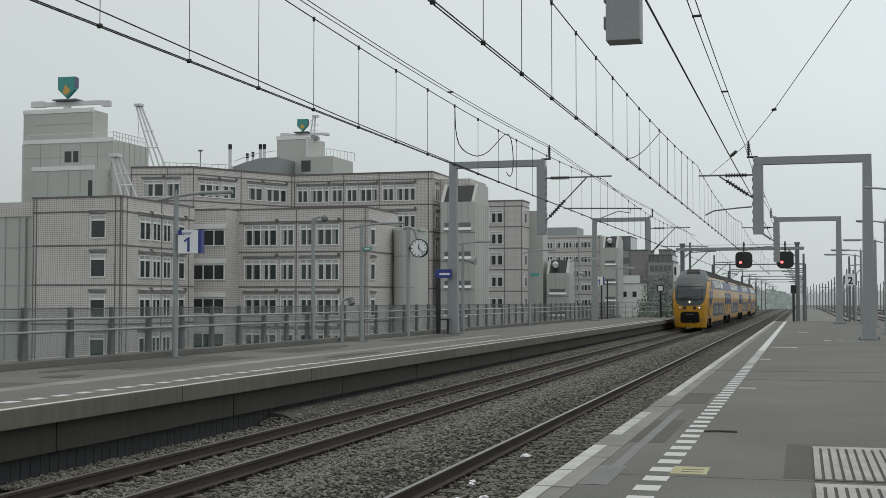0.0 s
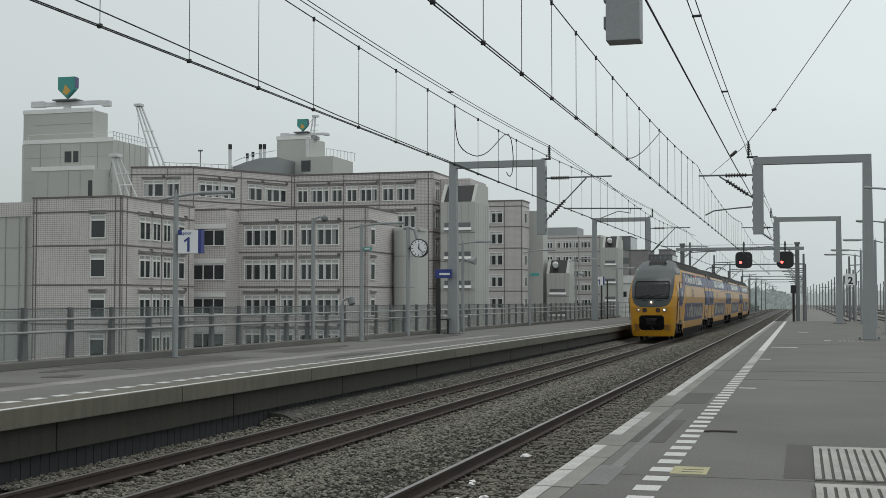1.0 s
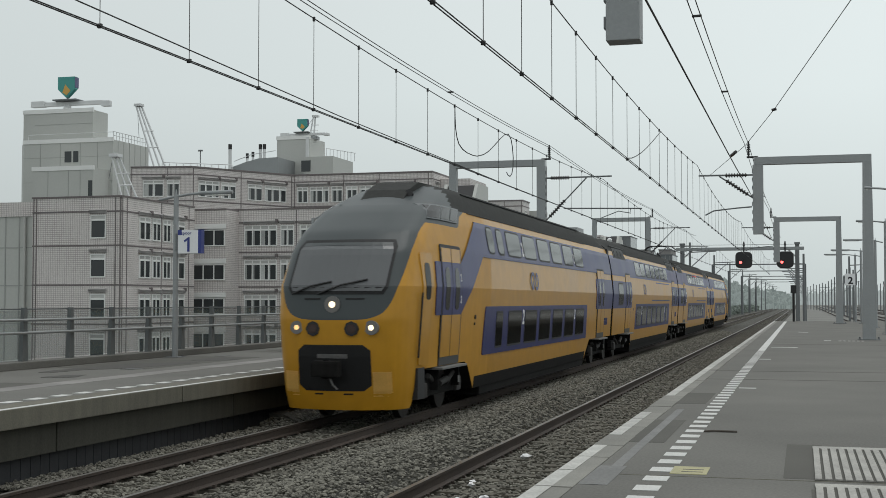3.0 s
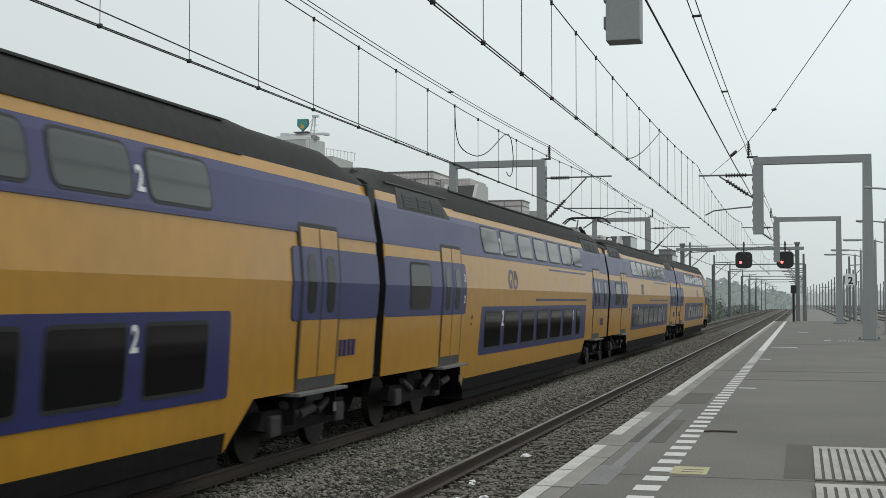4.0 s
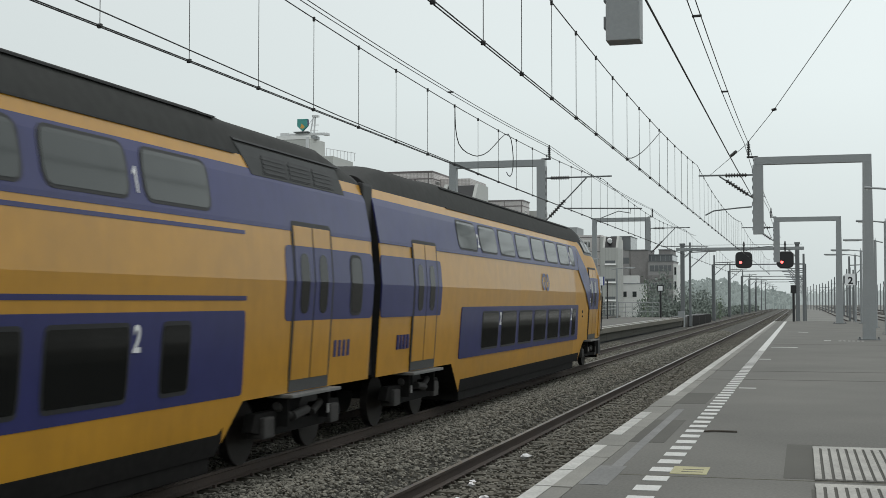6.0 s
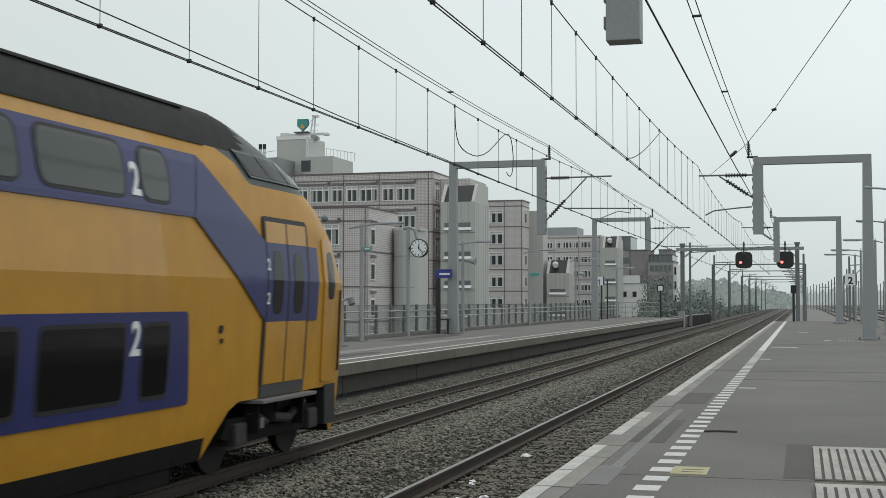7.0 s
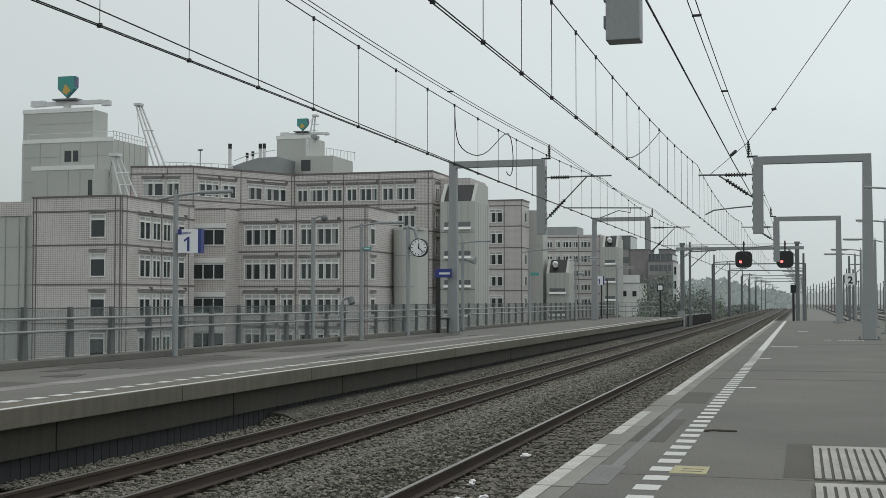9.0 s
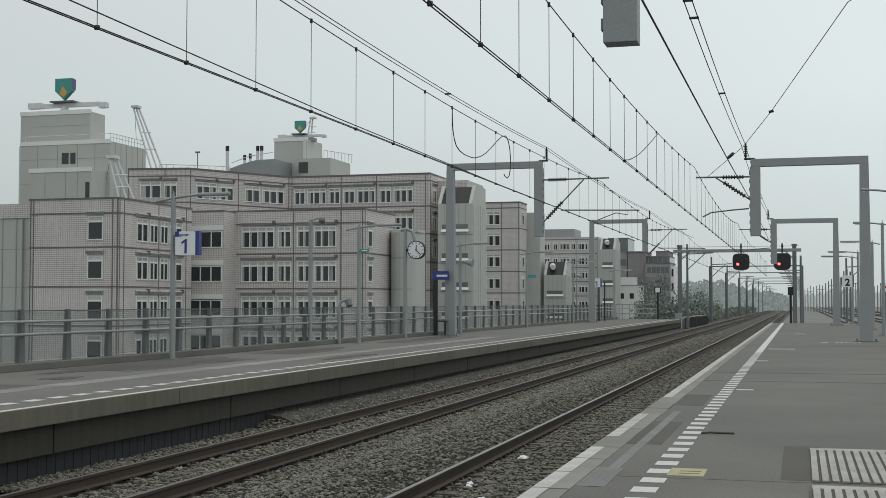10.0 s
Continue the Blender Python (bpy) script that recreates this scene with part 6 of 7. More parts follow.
def patch(bm, nose, side, y0, y1, z0, z1, r=0.0, off=0.006, ny=1, slant0=0.0, slant1=0.0, mi=0, top=None):
    """A thin skin laid on the body side; r rounds its corners, slants lean its ends; top gives the end heights of a sloping band."""
    nz = max(2, int((z1 - z0) / 0.16))
    off += 0.014 if nose else 0.0
    fr = sorted({i / nz for i in range(nz + 1)} | ({min(1, r * k / (z1 - z0)) for k in (0.12, 0.4)} | {1 - min(1, r * k / (z1 - z0)) for k in (0.12, 0.4)} if r else set()))
    fr = sorted(set(fr) | {(q - z0) / (z1 - z0) for q in PZ if z0 + 0.01 < q < z1 - 0.01})
    grid = []
    for u in fr:
        z = z0 + (z1 - z0) * u
        dz = min(z - z0, z1 - z)
        ins = r - math.sqrt(max(0.0, r * r - (r - dz) ** 2)) if r and dz < r else 0.0
        a, b = y0 + slant0 * u + ins, y1 + slant1 * u - ins
        line = []
        for k in range(ny + 1):
            y = a + (b - a) * k / ny
            line.append(bm.verts.new((side * (surface(nose, y, z) + off), y, z)))
        grid.append(line)
    fs = []
    for i in range(len(grid) - 1):
        for k in range(ny):
            fs.append(bm.faces.new((grid[i][k], grid[i][k + 1], grid[i + 1][k + 1], grid[i + 1][k])))
    # rim back to the body
    rim = [g[0] for g in grid] + grid[-1][1:] + [g[-1] for g in grid[::-1]][1:] + grid[0][::-1][1:-1]
    inner = [bm.verts.new((v.co.x - side * (off + 0.01), v.co.y, v.co.z)) for v in rim]
    n = len(rim)
    for i in range(n):
        fs.append(bm.faces.new((rim[i], rim[(i + 1) % n], inner[(i + 1) % n], inner[i])))
    for f in fs:
        f.material_index = mi
    return bm


def quad_patch(bm, nose, side, c, off=0.012, n=16, mi=0):
    """A skin over the four corners c in (y, z): lower start, lower end, upper end, upper start."""
    g = []
    off += 0.014 if nose else 0.0
    for i in range(n + 1):
        v = i / n
        line = []
        for k in range(n + 1):
            u = k / n
            y = (c[0][0] * (1 - u) + c[1][0] * u) * (1 - v) + (c[3][0] * (1 - u) + c[2][0] * u) * v
            z = (c[0][1] * (1 - u) + c[1][1] * u) * (1 - v) + (c[3][1] * (1 - u) + c[2][1] * u) * v
            line.append(bm.verts.new((side * (surface(nose, y, z) + off), y, z)))
        g.append(line)
    for i in range(n):
        for k in range(n):
            bm.faces.new((g[i][k], g[i][k + 1], g[i + 1][k + 1], g[i + 1][k])).material_index = mi
    return bm


def side_matrix(nose, side, y, z, off=0.012):
    t = Matrix(((0, 0, side), (side, 0, 0), (0, 1, 0))).to_4x4()
    lean = math.atan2(surface(nose, y, z + 0.2) - surface(nose, y, z - 0.2), 0.4)
    return Matrix.Translation((side * (surface(nose, y, z) + off), y, z)) @ Matrix.Rotation(side * lean, 4, "Y") @ t


def coach_side(th, kind, side, length, cls, shift=0.0):
    nose = kind == "end"
    P = lambda name, bm, mat, par=th, lab="": part(name, bm, mat, par, lab)
    win_z = (3.38, 3.95)
    # blue livery
    if nose:
        P("upper_band", patch(bmesh.new(), nose, side, 5.82, length - 0.2, 3.24, 4.03, ny=30, slant0=-0.29), M["blue"], lab="blue upper livery band")
        P("slanted_band", quad_patch(bmesh.new(), nose, side, [(3.79, 1.96), (5.825, 3.24), (5.535, 4.03), (3.79, 3.04)]), M["blue"])
        P("vestibule_band", patch(bmesh.new(), nose, side, 1.86, 3.80, 1.95, 3.03, r=0.06, ny=8), M["blue"])
        P("vestibule_band", patch(bmesh.new(), nose, side, length - 4.0, length - 0.2, 1.95, 3.03, r=0.1, ny=4), M["blue"])
        p0, p1 = 5.87, length - 5.6
        uw = [(6.40, 7.03)] + [(7.42 + 1.95 * k, 9.02 + 1.95 * k) for k in range(7)]
        lw = [(6.48, 7.05)] + [(7.47 + 1.95 * k, 9.04 + 1.95 * k) for k in range(6)]
        if side > 0:
            p1 = length - 5.95
            uw = [(6.5, 7.1), (7.5, 8.1)] + [(8.53 + 1.95 * k, 10.08 + 1.95 * k) for k in range(6)]
            lw = [(7.1, 7.75)] + [(8.4 + 1.95 * k, 9.9 + 1.95 * k) for k in range(6)]
        doors = [(2.32, 3.75), (length - 3.65, length - 2.15)]
        stripes = []
    else:
        P("upper_band", patch(bmesh.new(), nose, side, 0.2, length - 0.2, 3.24, 4.03, ny=2), M["blue"], lab="blue upper livery band")
        P("vestibule_band", patch(bmesh.new(), nose, side, 0.2, 5.35 + shift, 1.95, 3.03, r=0.12), M["blue"])
        P("vestibule_band", patch(bmesh.new(), nose, side, length - 4.0, length - 0.2, 1.95, 3.03, r=0.12), M["blue"])
        p0, p1 = 6.66 + shift, length - 5.25
        uw = [(7.15 + shift + 1.99 * k, 8.76 + shift + 1.99 * k) for k in range(7)]
        lw = [(7.15 + shift + 1.99 * k, 8.72 + shift + 1.99 * k) for k in range(6)] + [(19.45 + shift, 20.1 + shift)]
        doors = [(3.5 + shift, 4.95 + shift), (length - 3.65, length - 2.2)]
        stripes = [(13.3, length - 5.3)]
        for a, b, z0, z1 in ((1.7, 3.0, 2.12, 2.92), (length - 1.3, length - 0.82, 2.05, 2.93)):
            f = P("side_window", patch(bmesh.new(), nose, side, a - 0.05, b + 0.05, z0 - 0.05, z1 + 0.05, r=0.16, off=0.012), M["rubber"])
            P("pane", patch(bmesh.new(), nose, side, a, b, z0, z1, r=0.13, off=0.016), M["train_glass"], f)
    P("lower_band", patch(bmesh.new(), nose, side, p0, p1, 1.0, 2.11, r=0.08, ny=6, slant0=0.14, slant1=-0.05), M["blue"], lab="blue lower livery panel")
    for a, b in stripes:
        P("thin_stripe", patch(bmesh.new(), nose, side, a, b, 2.24, 2.30, ny=2), M["blue"])
        P("thin_stripe", patch(bmesh.new(), nose, side, a + 2.0, b, 3.11, 3.16, ny=2), M["blue"])
    for a, b in uw:
        f = P("upper_window", patch(bmesh.new(), nose, side, a - 0.04, b + 0.04, win_z[0] - 0.04, win_z[1] + 0.04, r=0.17, off=0.012, ny=2), M["rubber"])
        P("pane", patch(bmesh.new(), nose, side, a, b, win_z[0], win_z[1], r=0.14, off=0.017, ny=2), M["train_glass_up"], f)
    for a, b in lw:
        f = P("lower_window", patch(bmesh.new(), nose, side, a - 0.04, b + 0.04, 1.12, 2.0, r=0.10, off=0.012), M["rubber"])
        P("pane", patch(bmesh.new(), nose, side, a, b, 1.17, 1.95, r=0.07, off=0.016), M["train_glass"], f)
    for a, b in doors:
        d = P("door", patch(bmesh.new(), nose, side, a - 0.075, b + 0.075, 1.06, 3.39, r=0.08, off=0.010, ny=3), M["rubber"], lab="double sliding door with dark seals")
        m = (a + b) / 2
        for q0, q1 in ((a, m - 0.025), (m + 0.025, b)):
            lf = bmesh.new()
            patch(lf, nose, side, q0, q1, 1.1, 1.95, off=0.015, ny=2, mi=0)
            patch(lf, nose, side, q0, q1, 1.952, 3.03, off=0.015, ny=2, mi=1)
            patch(lf, nose, side, q0, q1, 3.032, 3.32, off=0.015, ny=2, mi=0)
            part("leaf", lf, [M["yellow"], M["blue"]], d, "yellow and blue door leaf")
            w = (q1 - q0) / 2
            part("pane", patch(bmesh.new(), nose, side, q0 + w - 0.17, q0 + w + 0.17, 2.05, 2.93, r=0.14, off=0.02), M["train_glass"], d)
        part("sill_plate", patch(bmesh.new(), nose, side, a - 0.05, b + 0.05, 0.93, 1.09, off=0.013, ny=2), M["sill_grey"], d, "dark grey door sill")
        part("step", B(*sorted((side * 1.1, side * 1.5)), a - 0.25, b + 0.25, 0.86, 0.91, bevel=0.012), M["step_grey"], d, "worn grey step board")
        for q in (a - 0.1, b + 0.05):
            P("step_hanger", B(*sorted((side * 1.18, side * 1.36)), q, q + 0.06, 0.45, 0.86), M["underframe"])
        P("data_plate", B(*sorted((side * 1.365, side * 1.38)), b - 0.04, b + 0.06, 0.52, 0.66), M["skirt"], lab="small pale data plate")
        P("brake_cylinder", tube(bmesh.new(), (side * 1.26, a + 0.3, 0.56), (side * 1.26, a + 0.85, 0.62), 0.07, seg=10), M["bogie_grey"])
    if nose:
        c = P("cab_door", patch(bmesh.new(), nose, side, 0.95, 1.55, 1.0, 3.18, r=0.08, off=0.01, ny=4, slant0=0.1, slant1=0.1), M["yellow"], lab="narrow yellow cab door")
        P("pane", patch(bmesh.new(), nose, side, 1.16, 1.46, 2.26, 2.98, r=0.1, off=0.016, ny=3), M["train_glass"], c)
        P("handrail", tube(bmesh.new(), (side * (surface(nose, 0.86, 1.2) + 0.05), 0.86, 1.15), (side * (surface(nose, 0.9, 2.4) + 0.05), 0.92, 2.4), 0.02), M["rubber"], c)
        P("ladder", B(*sorted((side * 1.2, side * 1.34)), 0.9, 1.35, 0.35, 0.95), M["rubber"])
        for k in range(3):
            f = P("roof_light", patch(bmesh.new(), nose, side, 2.02 + k * 0.66, 2.66 + k * 0.66, 3.90, 4.24, off=0.012, ny=3, slant0=0.42, slant1=0.42), M["mask"])
            P("pane", patch(bmesh.new(), nose, side, 2.06 + k * 0.66, 2.62 + k * 0.66, 3.93, 4.21, off=0.018, ny=3, slant0=0.42, slant1=0.42), M["train_glass"], f)
    else:
        for a in (1.0 + shift, length - 4.8):
            e = P("equipment_panel", patch(bmesh.new(), nose, side, a, a + 3.6, 3.95, 4.36, off=0.012, ny=3, slant0=0.2 if a < 5 else -0.3, slant1=-0.5 if a < 5 else -0.1), M["roof_panel"], lab="dark sloped roof equipment panel")
            for k in range(3):
                P("louvre", patch(bmesh.new(), nose, side, a + 0.4 + k * 0.95, a + 1.25 + k * 0.95, 3.99, 4.27, off=0.018, slant0=0.1, slant1=0.1), M["rubber"], e)
                for j in range(4):
                    P("slat", patch(bmesh.new(), nose, side, a + 0.45 + k * 0.95, a + 1.2 + k * 0.95, 4.01 + j * 0.065, 4.04 + j * 0.065, off=0.024, slant0=0.02, slant1=0.02), M["roof_panel"], e)
            P("roof_seam", patch(bmesh.new(), nose, side, a - 0.3, a + 3.8, 4.40, 4.43, off=0.014, ny=3), M["rubber"], e)
    # class numerals, emblem and number bar
    up_y, low_y = ((10.3, 10.12) if side > 0 else (7.18, 7.24)) if nose else (uw[0][1] + 0.2, lw[0][1] + 0.2)
    near_door = doors[0][1] + 0.24 if not nose else 3.72
    for mark, y, z, s in ((cls[0], up_y, 3.56, 0.52), (cls[1], low_y, 1.80, 0.52), (cls[2], uw[-2][1] + 0.2, 3.58, 0.42), (cls[3], lw[-2][1] + 0.18, 1.80, 0.42),
                          (cls[0], near_door, 2.72, 0.22), (cls[0], near_door, 2.26, 0.22)):
        lettering("class_numeral", mark, s, M["white"], th, side_matrix(nose, side, y, z, 0.012 + (0.016 if nose else 0)) @ Matrix.Diagonal((0.8, 1, 1, 1)), bold=0.012 * s / 0.5)
    yl = 11.0 if nose else 9.92
    strokes = ([(0, 0.5), (0.16, 0.92), (0.44, 0.92), (0.62, 0.08), (0.84, 0.08), (1, 0.5)], [(0, 0.5), (0.16, 0.1), (0.30, 0.1), (0.30, 0.5)], [(1, 0.5), (0.84, 0.9), (0.72, 0.9), (0.72, 0.5)])
    for n, pts in enumerate(strokes):
        eb = bmesh.new()
        pv = [Vector((a, b * 0.46)) for a, b in pts]
        rows = []
        for i, p in enumerate(pv):
            t0 = (p - pv[i - 1]).normalized() if i else (pv[1] - p).normalized()
            t1 = (pv[i + 1] - p).normalized() if i + 1 < len(pv) else t0
            w = Vector((-(t0 + t1).y, (t0 + t1).x)).normalized()
            w *= 0.045 / max(0.5, w.dot(Vector((-t0.y, t0.x))))
            row = []
            for e in (p + w, p - w):
                yy, zz = yl + (e.x if side > 0 else 1 - e.x), 2.54 + e.y
                row.append(eb.verts.new((side * (surface(nose, yy, zz) + 0.008 + 0.0015 * n + (0.014 if nose else 0)), yy, zz)))
            rows.append(row)
        for a, b in zip(rows, rows[1:]):
            eb.faces.new((a[0], b[0], b[1], a[1]))
        P("emblem_line", eb, M["blue"], lab="plain blue emblem line")
    for k in range(4):
        P("number_bar", patch(bmesh.new(), nose, side, length - 1.95 + k * 0.2, length - 1.84 + k * 0.2, 1.36, 1.62, off=0.008), M["blue"], lab="plain dark number bar")
    fy = 5.05 if nose else 5.9 + shift
    P("lock", patch(bmesh.new(), nose, side, fy, fy + 0.09, 1.83, 1.93, r=0.04, off=0.01), M["rubber"])
    P("lock", patch(bmesh.new(), nose, side, fy - 0.02, fy + 0.04, 1.70, 1.76, r=0.02, off=0.01), M["rubber"])


def bogie(th, y):
    b = part("bogie", B(-1.1, 1.1, y - 0.25, y + 0.25, 0.5, 0.85, bevel=0.05), M["underframe"], th, "sooty dark bogie")
    for s in (-1, 1):
        bm = bmesh.new()
        extrude_x(bm, [(y - 1.75, 0.45), (y - 1.6, 0.68), (y - 0.7, 0.68), (y - 0.5, 0.5), (y + 0.5, 0.5), (y + 0.7, 0.68), (y + 1.6, 0.68), (y + 1.75, 0.45), (y + 1.2, 0.34), (y - 1.2, 0.34)], s * 1.05, s * 1.2)
        part("side_frame", bm, M["underframe"], b)
        for k in (-1, 1):
            part("wheel", tube(bmesh.new(), (s * 0.70, y + k * 1.28, RAIL + 0.46), (s * 0.83, y + k * 1.28, RAIL + 0.46), 0.46, seg=24), M["wheel"], b, "dull steel wheel")
            part("axle_box", B(*sorted((s * 1.0, s * 1.27)), y + k * 1.28 - 0.18, y + k * 1.28 + 0.18, 0.32, 0.62, bevel=0.04), M["bogie_grey"], b)
            part("damper", tube(bmesh.new(), (s * 1.22, y + k * 0.4, 0.55), (s * 1.22, y + k * 0.95, 0.75), 0.06), M["bogie_grey"], b)




def nose_material():
    """Yellow paint with the dark grey front mask, parted along the painted outline."""
    m = material("nose_livery", (0.46, 0.225, 0.012), 0.5, vary=0.16, grain=3, stain=0.45, streak=0.45, bump=0.015, coat=0.2, spec=0.3)
    n, l = m.node_tree.nodes, m.node_tree.links
    b = n["Principled BSDF"]
    src = b.inputs["Base Color"].links[0].from_socket
    at = n.new("ShaderNodeAttribute")
    at.attribute_name = "livery"
    st = n.new("ShaderNodeMath")
    st.operation, st.inputs[1].default_value = "GREATER_THAN", 0.0
    l.new(at.outputs["Fac"], st.inputs[0])
    mx = n.new("ShaderNodeMixRGB")
    l.new(st.outputs[0], mx.inputs[0])
    l.new(src, mx.inputs[1])
    mx.inputs[2].default_value = (0.045, 0.055, 0.057, 1)
    l.new(mx.outputs[0], b.inputs["Base Color"])
    return m


M["nose"] = nose_material()
M["sill_grey"] = material("dark_door_sill", (0.045, 0.045, 0.044), 0.7, vary=0.3)
M["step_grey"] = material("worn_step_board", (0.13, 0.13, 0.125), 0.6, vary=0.3, grain=20)
M["roof_panel"] = material("dark_roof_panel", (0.036, 0.038, 0.038), 0.6, vary=0.25, grain=5, stain=0.8, spec=0.3)
M["bogie_grey"] = material("grimy_bogie_grey", (0.03, 0.028, 0.026), 0.8, vary=0.4, grain=12)
M["wheel"] = material("dull_wheel_steel", (0.025, 0.022, 0.02), 0.55, metal=0.5, vary=0.3)
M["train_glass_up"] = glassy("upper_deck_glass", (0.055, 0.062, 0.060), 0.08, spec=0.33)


def front_edge(x, z, hw):
    """Distance of the curved front behind the nose; beyond the flat part it follows the rounded corner."""
    if abs(x) <= hw:
        return rake(z) - 0.20 * (1 - (x / hw) ** 2)
    f = abs(x) / width_at(z)
    s = float(np.interp(f, [0.66, 0.745, 0.815, 0.88, 0.93, 0.97], [0, 0.05, 0.13, 0.26, 0.45, 0.75]))
    return s + rake(z) * (1 - s / FADE)


def front_y(x, z):
    hw = width_at(z) * plan(0)
    return front_edge(x, z, hw)


def front_skin(x0, x1, z0, z1, off, r=0.0, nx=10, nz=8):
    bm = bmesh.new()
    g = []
    for i in range(nz + 1):
        z = z0 + (z1 - z0) * i / nz
        dz = min(z - z0, z1 - z)
        ins = r - math.sqrt(max(0.0, r * r - (r - dz) ** 2)) if r and dz < r else 0
        g.append([bm.verts.new((x0 + ins + (x1 - x0 - 2 * ins) * k / nx, front_y(x0 + ins + (x1 - x0 - 2 * ins) * k / nx, z) - off, z)) for k in range(nx + 1)])
    for i in range(nz):
        for k in range(nx):
            bm.faces.new((g[i][k], g[i][k + 1], g[i + 1][k + 1], g[i + 1][k]))
    bmesh.ops.solidify(bm, geom=bm.faces[:], thickness=0.02)
    return bm


def cab_front(th, lit):
    w = part("windscreen", front_skin(-1.0, 1.0, 2.36, 3.42, 0.012, r=0.08), M["rubber"], th, "wide dark windscreen")
    part("pane", front_skin(-0.95, 0.95, 2.42, 3.34, 0.022, r=0.06), M["windscreen"], w)
    part("destination_box", front_skin(-0.9, 0.9, 3.30, 3.36, 0.03), M["mask"], w)
    for x0, x1, z1 in ((-0.88, -0.05, 2.60), (-0.30, 0.62, 2.64)):
        z0 = 2.37
        part("wiper", path(bmesh.new(), [(x0, front_y(x0, z0) - 0.05, z0), ((x0 + x1) / 2, front_y((x0 + x1) / 2, (z0 + z1) / 2) - 0.06, (z0 + z1) / 2 + 0.03), (x1, front_y(x1, z1) - 0.05, z1)], 0.018, seg=5), M["rubber"], w)
    for x in (-0.14, -0.08):
        part("sun_blind_rod", path(bmesh.new(), [(x, front_y(x, 2.55) - 0.03, 2.5), (x, front_y(x, 3.25) - 0.03, 3.2)], 0.012, seg=5), M["rubber"], w)
    for x, z, r, mat, lab in ((0.0, 2.17, 0.13, "lamp_lit", "lit top headlamp"), (-0.74, 1.74, 0.10, "lamp_low", "amber lit headlamp"), (0.74, 1.74, 0.11, "lamp_lit", "lit headlamp")):
        y = front_y(x, z)
        h = part("headlamp", tube(bmesh.new(), (x, y - 0.035, z), (x, y + 0.05, z), r + 0.025, seg=18), M["skirt"], th, "round headlamp housing")
        part("lens", tube(bmesh.new(), (x, y - 0.042, z), (x, y - 0.03, z), r * 0.45, seg=16), M[mat] if lit else M["lamp_glass"], h, lab if lit else "unlit lamp lens")
    for x in (-0.38, 0.38):
        y = front_y(x, 1.72)
        h = part("tail_lamp", tube(bmesh.new(), (x, y - 0.03, 1.72), (x, y + 0.05, 1.72), 0.14, seg=8), M["rubber"], th, "dark tail lamp housing")
        part("lens", tube(bmesh.new(), (x, y - 0.036, 1.72), (x, y - 0.02, 1.72), 0.09, seg=12), M["tail_glass"], h)
    c = part("coupler_recess", front_skin(-0.72, 0.72, 0.56, 1.42, 0.012, r=0.14), M["rubber"], th, "black coupler recess")
    part("coupler", tube(bmesh.new(), (0, front_y(0, 1) - 0.35, 0.98), (0, front_y(0, 1), 0.98), 0.18, 0.14, seg=12), M["underframe"], c)
    part("coupler_head", B(-0.26, 0.26, front_y(0, 1) - 0.45, front_y(0, 1) - 0.2, 0.84, 1.14, bevel=0.05), M["underframe"], c)
    part("pale_scrawl", front_skin(-0.3, 0.3, 1.17, 1.25, 0.016, nx=4, nz=2), M["skirt"], c)
    part("hose", path(bmesh.new(), [(-0.05, front_y(0, .7) - 0.1, 0.85), (0.05, front_y(0, .7) - 0.14, 0.68), (0.12, front_y(0, .7) - 0.1, 0.6)], 0.02), M["skirt"], c)
    for s in (-1, 1):
        part("bumper", front_skin(*sorted((s * 0.74, s * 1.06)), 0.46, 0.92, 0.015, nx=4, nz=4), M["yellow_pale"], th, "faded yellow bumper panel")
        part("vent_slot", front_skin(*sorted((s * 0.25, s * 0.6)), 2.26, 2.29, 0.012, nx=4, nz=2), M["rubber"], th)
        part("foot_slot", front_skin(*sorted((s * 0.2, s * 0.38)), 0.49, 0.52, 0.014, nx=3, nz=2), M["rubber"], th)
    # roof cap over the cab
    part("roof_cap", extrude_x(bmesh.new(), [(2.6, 4.28), (3.1, 4.58), (3.8, 4.80), (5.2, 4.825), (5.2, 4.4)], -0.47, 0.47), M["roof"], th, "raised dark roof cap")
    for s in (-1, 1):
        part("roof_hatch", B(*sorted((s * 0.35, s * 0.85)), 2.55, 3.1, 4.05, 4.27, bevel=0.08), M["roof"], th)
    part("horn", tube(bmesh.new(), (0.5, 3.3, 4.4), (0.5, 3.0, 4.5), 0.05, 0.09, seg=8), M["rubber"], th)


# pale base: sky reflection and dim cab interior put into the pane colour
M["windscreen"] = glassy("sky_paled_windscreen", (0.13, 0.135, 0.14), 0.06)
M["tail_glass"] = material("dark_red_lens", (0.05, 0.028, 0.024), 0.2, vary=0.05)
M["yellow_pale"] = material("faded_yellow_paint", (0.74, 0.44, 0.11), 0.5, vary=0.12, stain=2.0, streak=0.4)


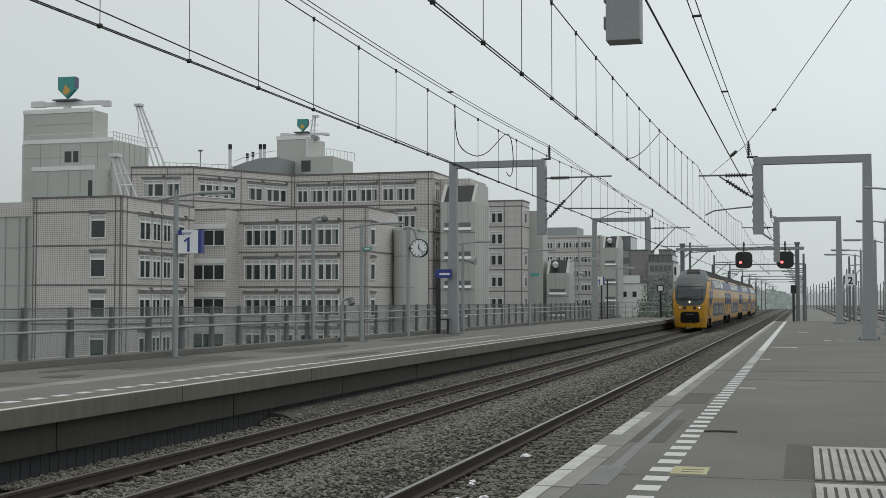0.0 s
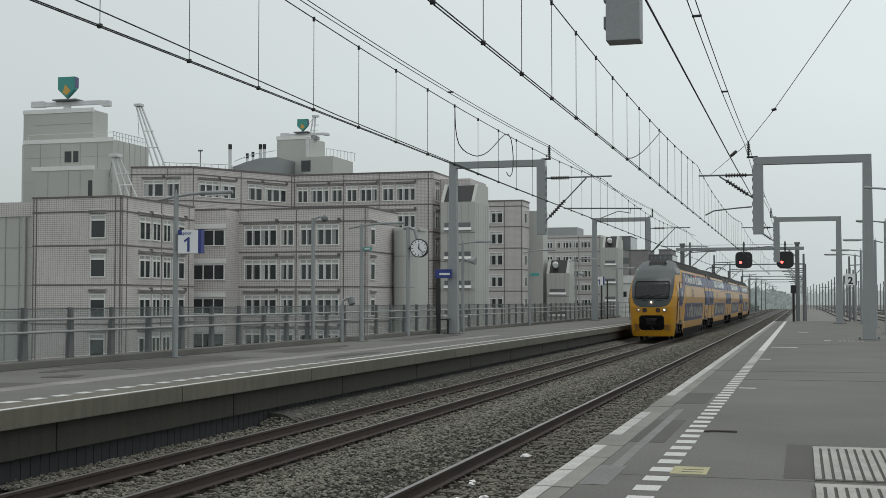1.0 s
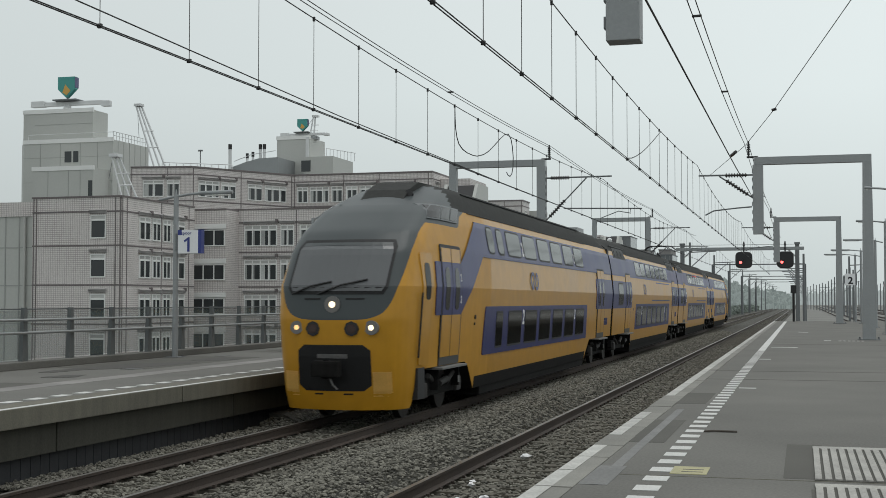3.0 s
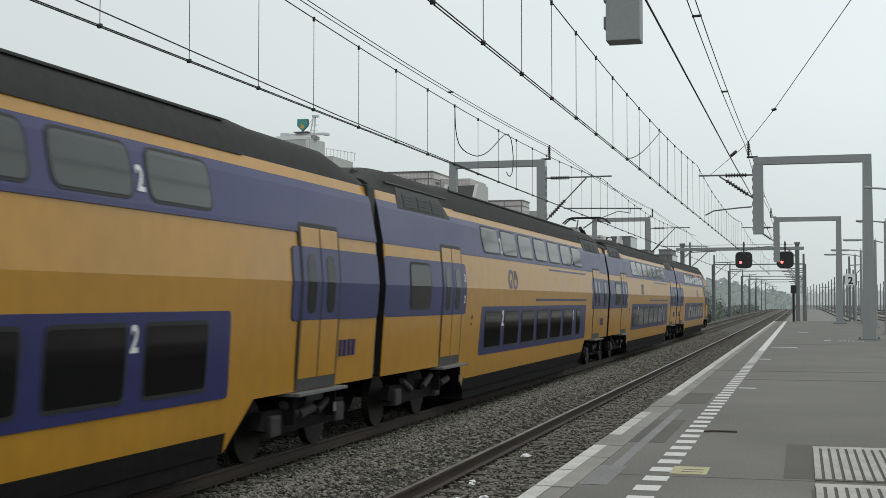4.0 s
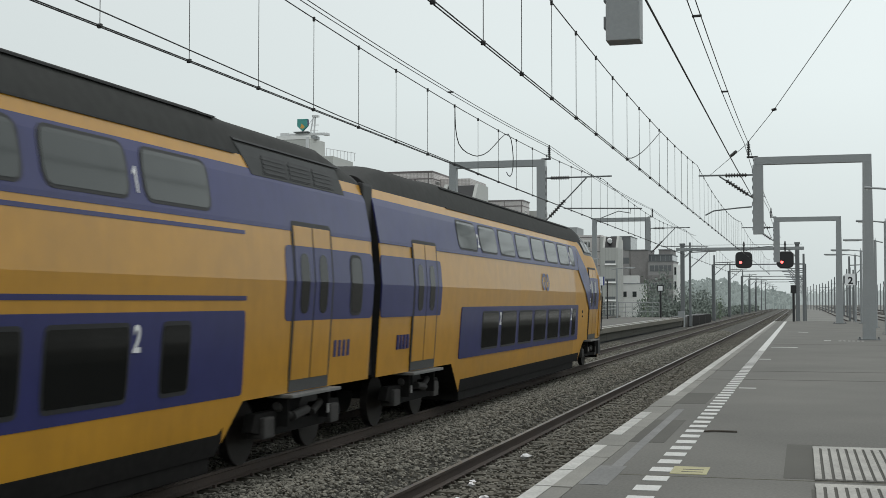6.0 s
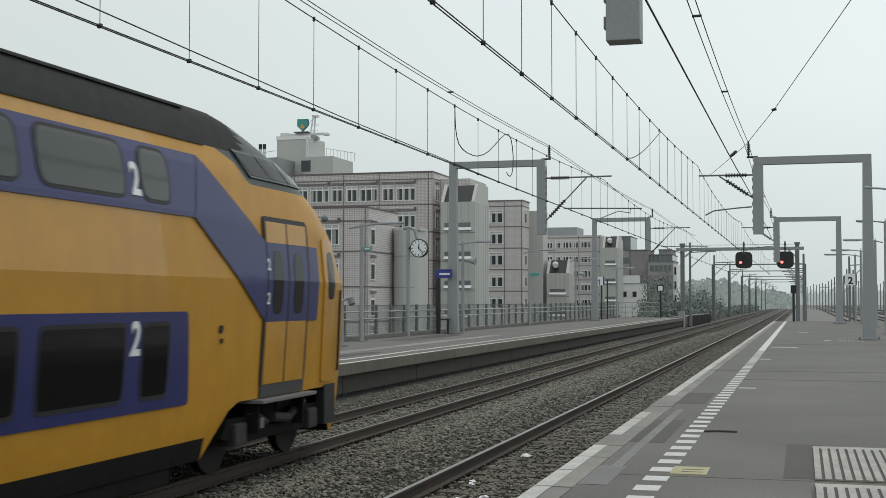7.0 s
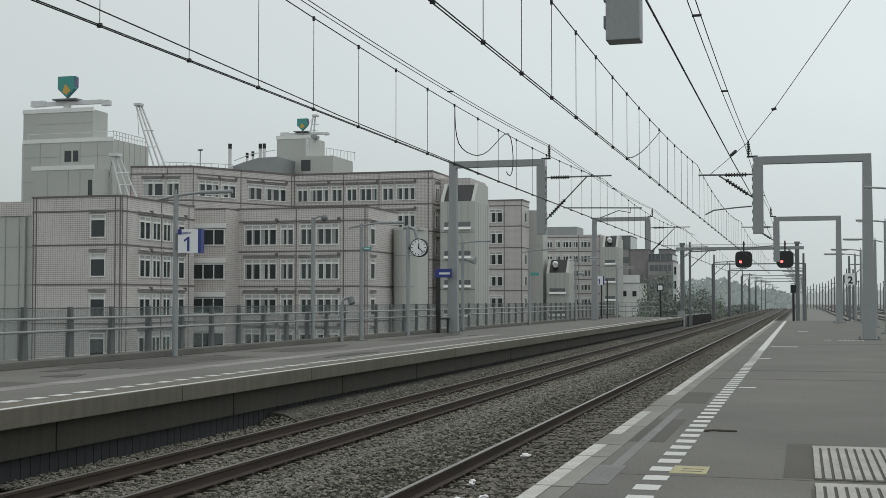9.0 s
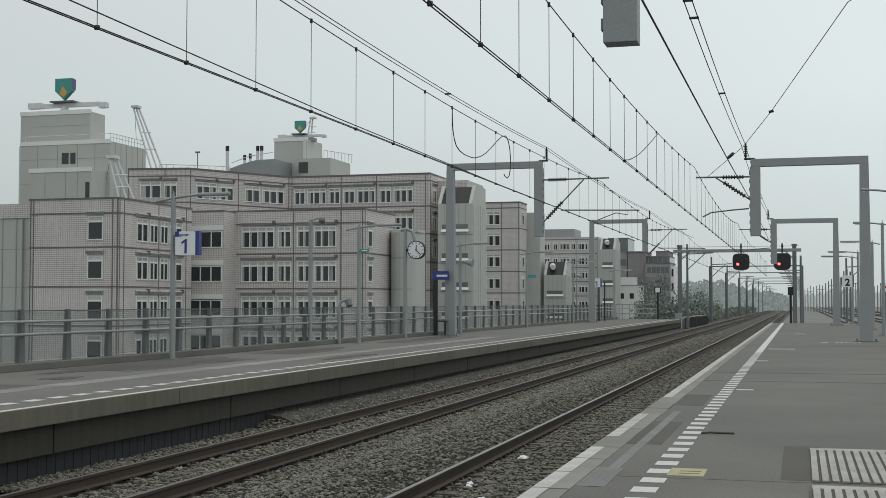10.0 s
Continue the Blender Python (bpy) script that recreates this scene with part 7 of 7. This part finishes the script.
def roof_gear(th, kind, length):
    spans = [] if kind == "end" else [(0.5, 4.6)]
    for a, b in spans:
        part("roof_unit", B(-0.7, 0.7, a + 0.3, b - 0.5, 4.3, 4.52, bevel=0.08), M["roof"], th, "low dark roof equipment case")
        for k in range(4):
            y = a + 0.4 + k * (b - a - 0.8) / 3
            part("roof_insulator", tube(bmesh.new(), (0.55, y, 4.3), (0.55, y, 4.62), 0.05, seg=8), M["insulator"], th)
        part("roof_cable", path(bmesh.new(), [(0.55, a + 0.4, 4.62), (0.55, b - 0.4, 4.62)], 0.025), M["rubber"], th)
    for sx in (-1, 1):
        part("gutter", B(*sorted((sx * 1.165, sx * 1.195)), 5.6 if kind == "mid" else 5.2, length - 5.2, 4.19, 4.215), M["rubber"], th)
        part("roof_ledge", B(*sorted((sx * 0.93, sx * 1.0)), 5.9 if kind == "mid" else 5.4, length - 5.4, 4.64, 4.665), M["rubber"], th, "dark ledge along the roof")


def pantograph(th, y):
    p = part("pantograph", B(-0.7, 0.7, y - 0.7, y + 0.7, 4.50, 4.58), M["underframe"], th, "raised dark pantograph")
    for s in (-0.6, 0.6):
        part("insulator", tube(bmesh.new(), (s, y, 4.4), (s, y, 4.62), 0.08, seg=8), M["insulator"], p)
    part("lower_arm", tube(bmesh.new(), (0, y + 0.5, 4.65), (0, y - 1.25, 5.12), 0.07, seg=8), M["rubber"], p)
    part("pull_rod", tube(bmesh.new(), (0.12, y + 0.2, 4.62), (0.12, y - 1.1, 5.02), 0.03, seg=6), M["rubber"], p)
    for s in (-0.35, 0.35):
        part("upper_arm", tube(bmesh.new(), (s * 0.4, y - 1.25, 5.12), (s, y + 0.25, 5.52), 0.03, seg=6), M["rubber"], p)
    for yy in (y + 0.05, y + 0.5):
        part("contact_strip", path(bmesh.new(), [(-0.95, yy, 5.38), (-0.75, yy, 5.56), (-0.55, yy, 5.62), (0.55, yy, 5.62), (0.75, yy, 5.56), (0.95, yy, 5.38)], 0.03, seg=6), M["rubber"], p, "curved contact strip")
    for s in (-0.5, 0.5):
        part("head_spring", B(s - 0.03, s + 0.03, y + 0.02, y + 0.52, 5.50, 5.55), M["rubber"], p)


def coach(kind, cls, sides, label, front=False, lit=False, panto=None, shift=0.0):
    length = END_LEN if kind == "end" else PITCH
    th = tagged(empty("train_coach"), label, "train coach", "coaches of the train")
    part("body", coach_body(kind, length, panto is not None), [M["yellow"], M["roof"], M["nose"], M["underframe"], M["skirt"]], th, "weathered yellow coach body with sooty roof")
    for s in sides:
        coach_side(th, kind, s, length, cls, shift)
    roof_gear(th, kind, length)
    bogie(th, 2.9 if kind == "end" else 2.75)
    bogie(th, length - 2.9)
    part("bellows", B(-1.25, 1.25, length - 0.25, length + 0.15, 0.95, 4.25, bevel=0.05), M["rubber"], th, "black gangway bellows")
    # Dark box fills in the band of shade between sill and ballast.
    part("underfloor_case", B(-1.24, 1.24, 6.1, length - 6.0, 0.08, 0.30, bevel=0.03), M["underframe"], th, "dark box standing in for the shade below the sill")
    if front:
        cab_front(th, lit)
    if panto is not None:
        pantograph(th, panto)
    return th


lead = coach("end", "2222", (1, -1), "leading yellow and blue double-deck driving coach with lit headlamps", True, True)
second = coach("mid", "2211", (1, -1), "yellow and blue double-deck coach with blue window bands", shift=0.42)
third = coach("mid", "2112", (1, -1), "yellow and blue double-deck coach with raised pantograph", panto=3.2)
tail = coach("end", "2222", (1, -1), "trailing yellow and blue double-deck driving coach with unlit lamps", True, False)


def motions():
    """The train runs towards and past the camera on the far track."""
    run = [(0.0, 100.2), (1.35, 65.7), (2.7, 30.5), (4.5, -19.25), (5.3, -40.7), (7.0, -86.8), (10.0, -167.6)]
    total = 2 * END_LEN + 2 * PITCH
    walk(lead, [(t, pose(T1, y, 0)) for t, y in run])
    walk(second, [(t, pose(T1, y + END_LEN, 0)) for t, y in run])
    walk(third, [(t, pose(T1, y + END_LEN + PITCH, 0)) for t, y in run])
    walk(tail, [(t, pose(T1, y + total, 0, 0, 0, 180)) for t, y in run])


motions()
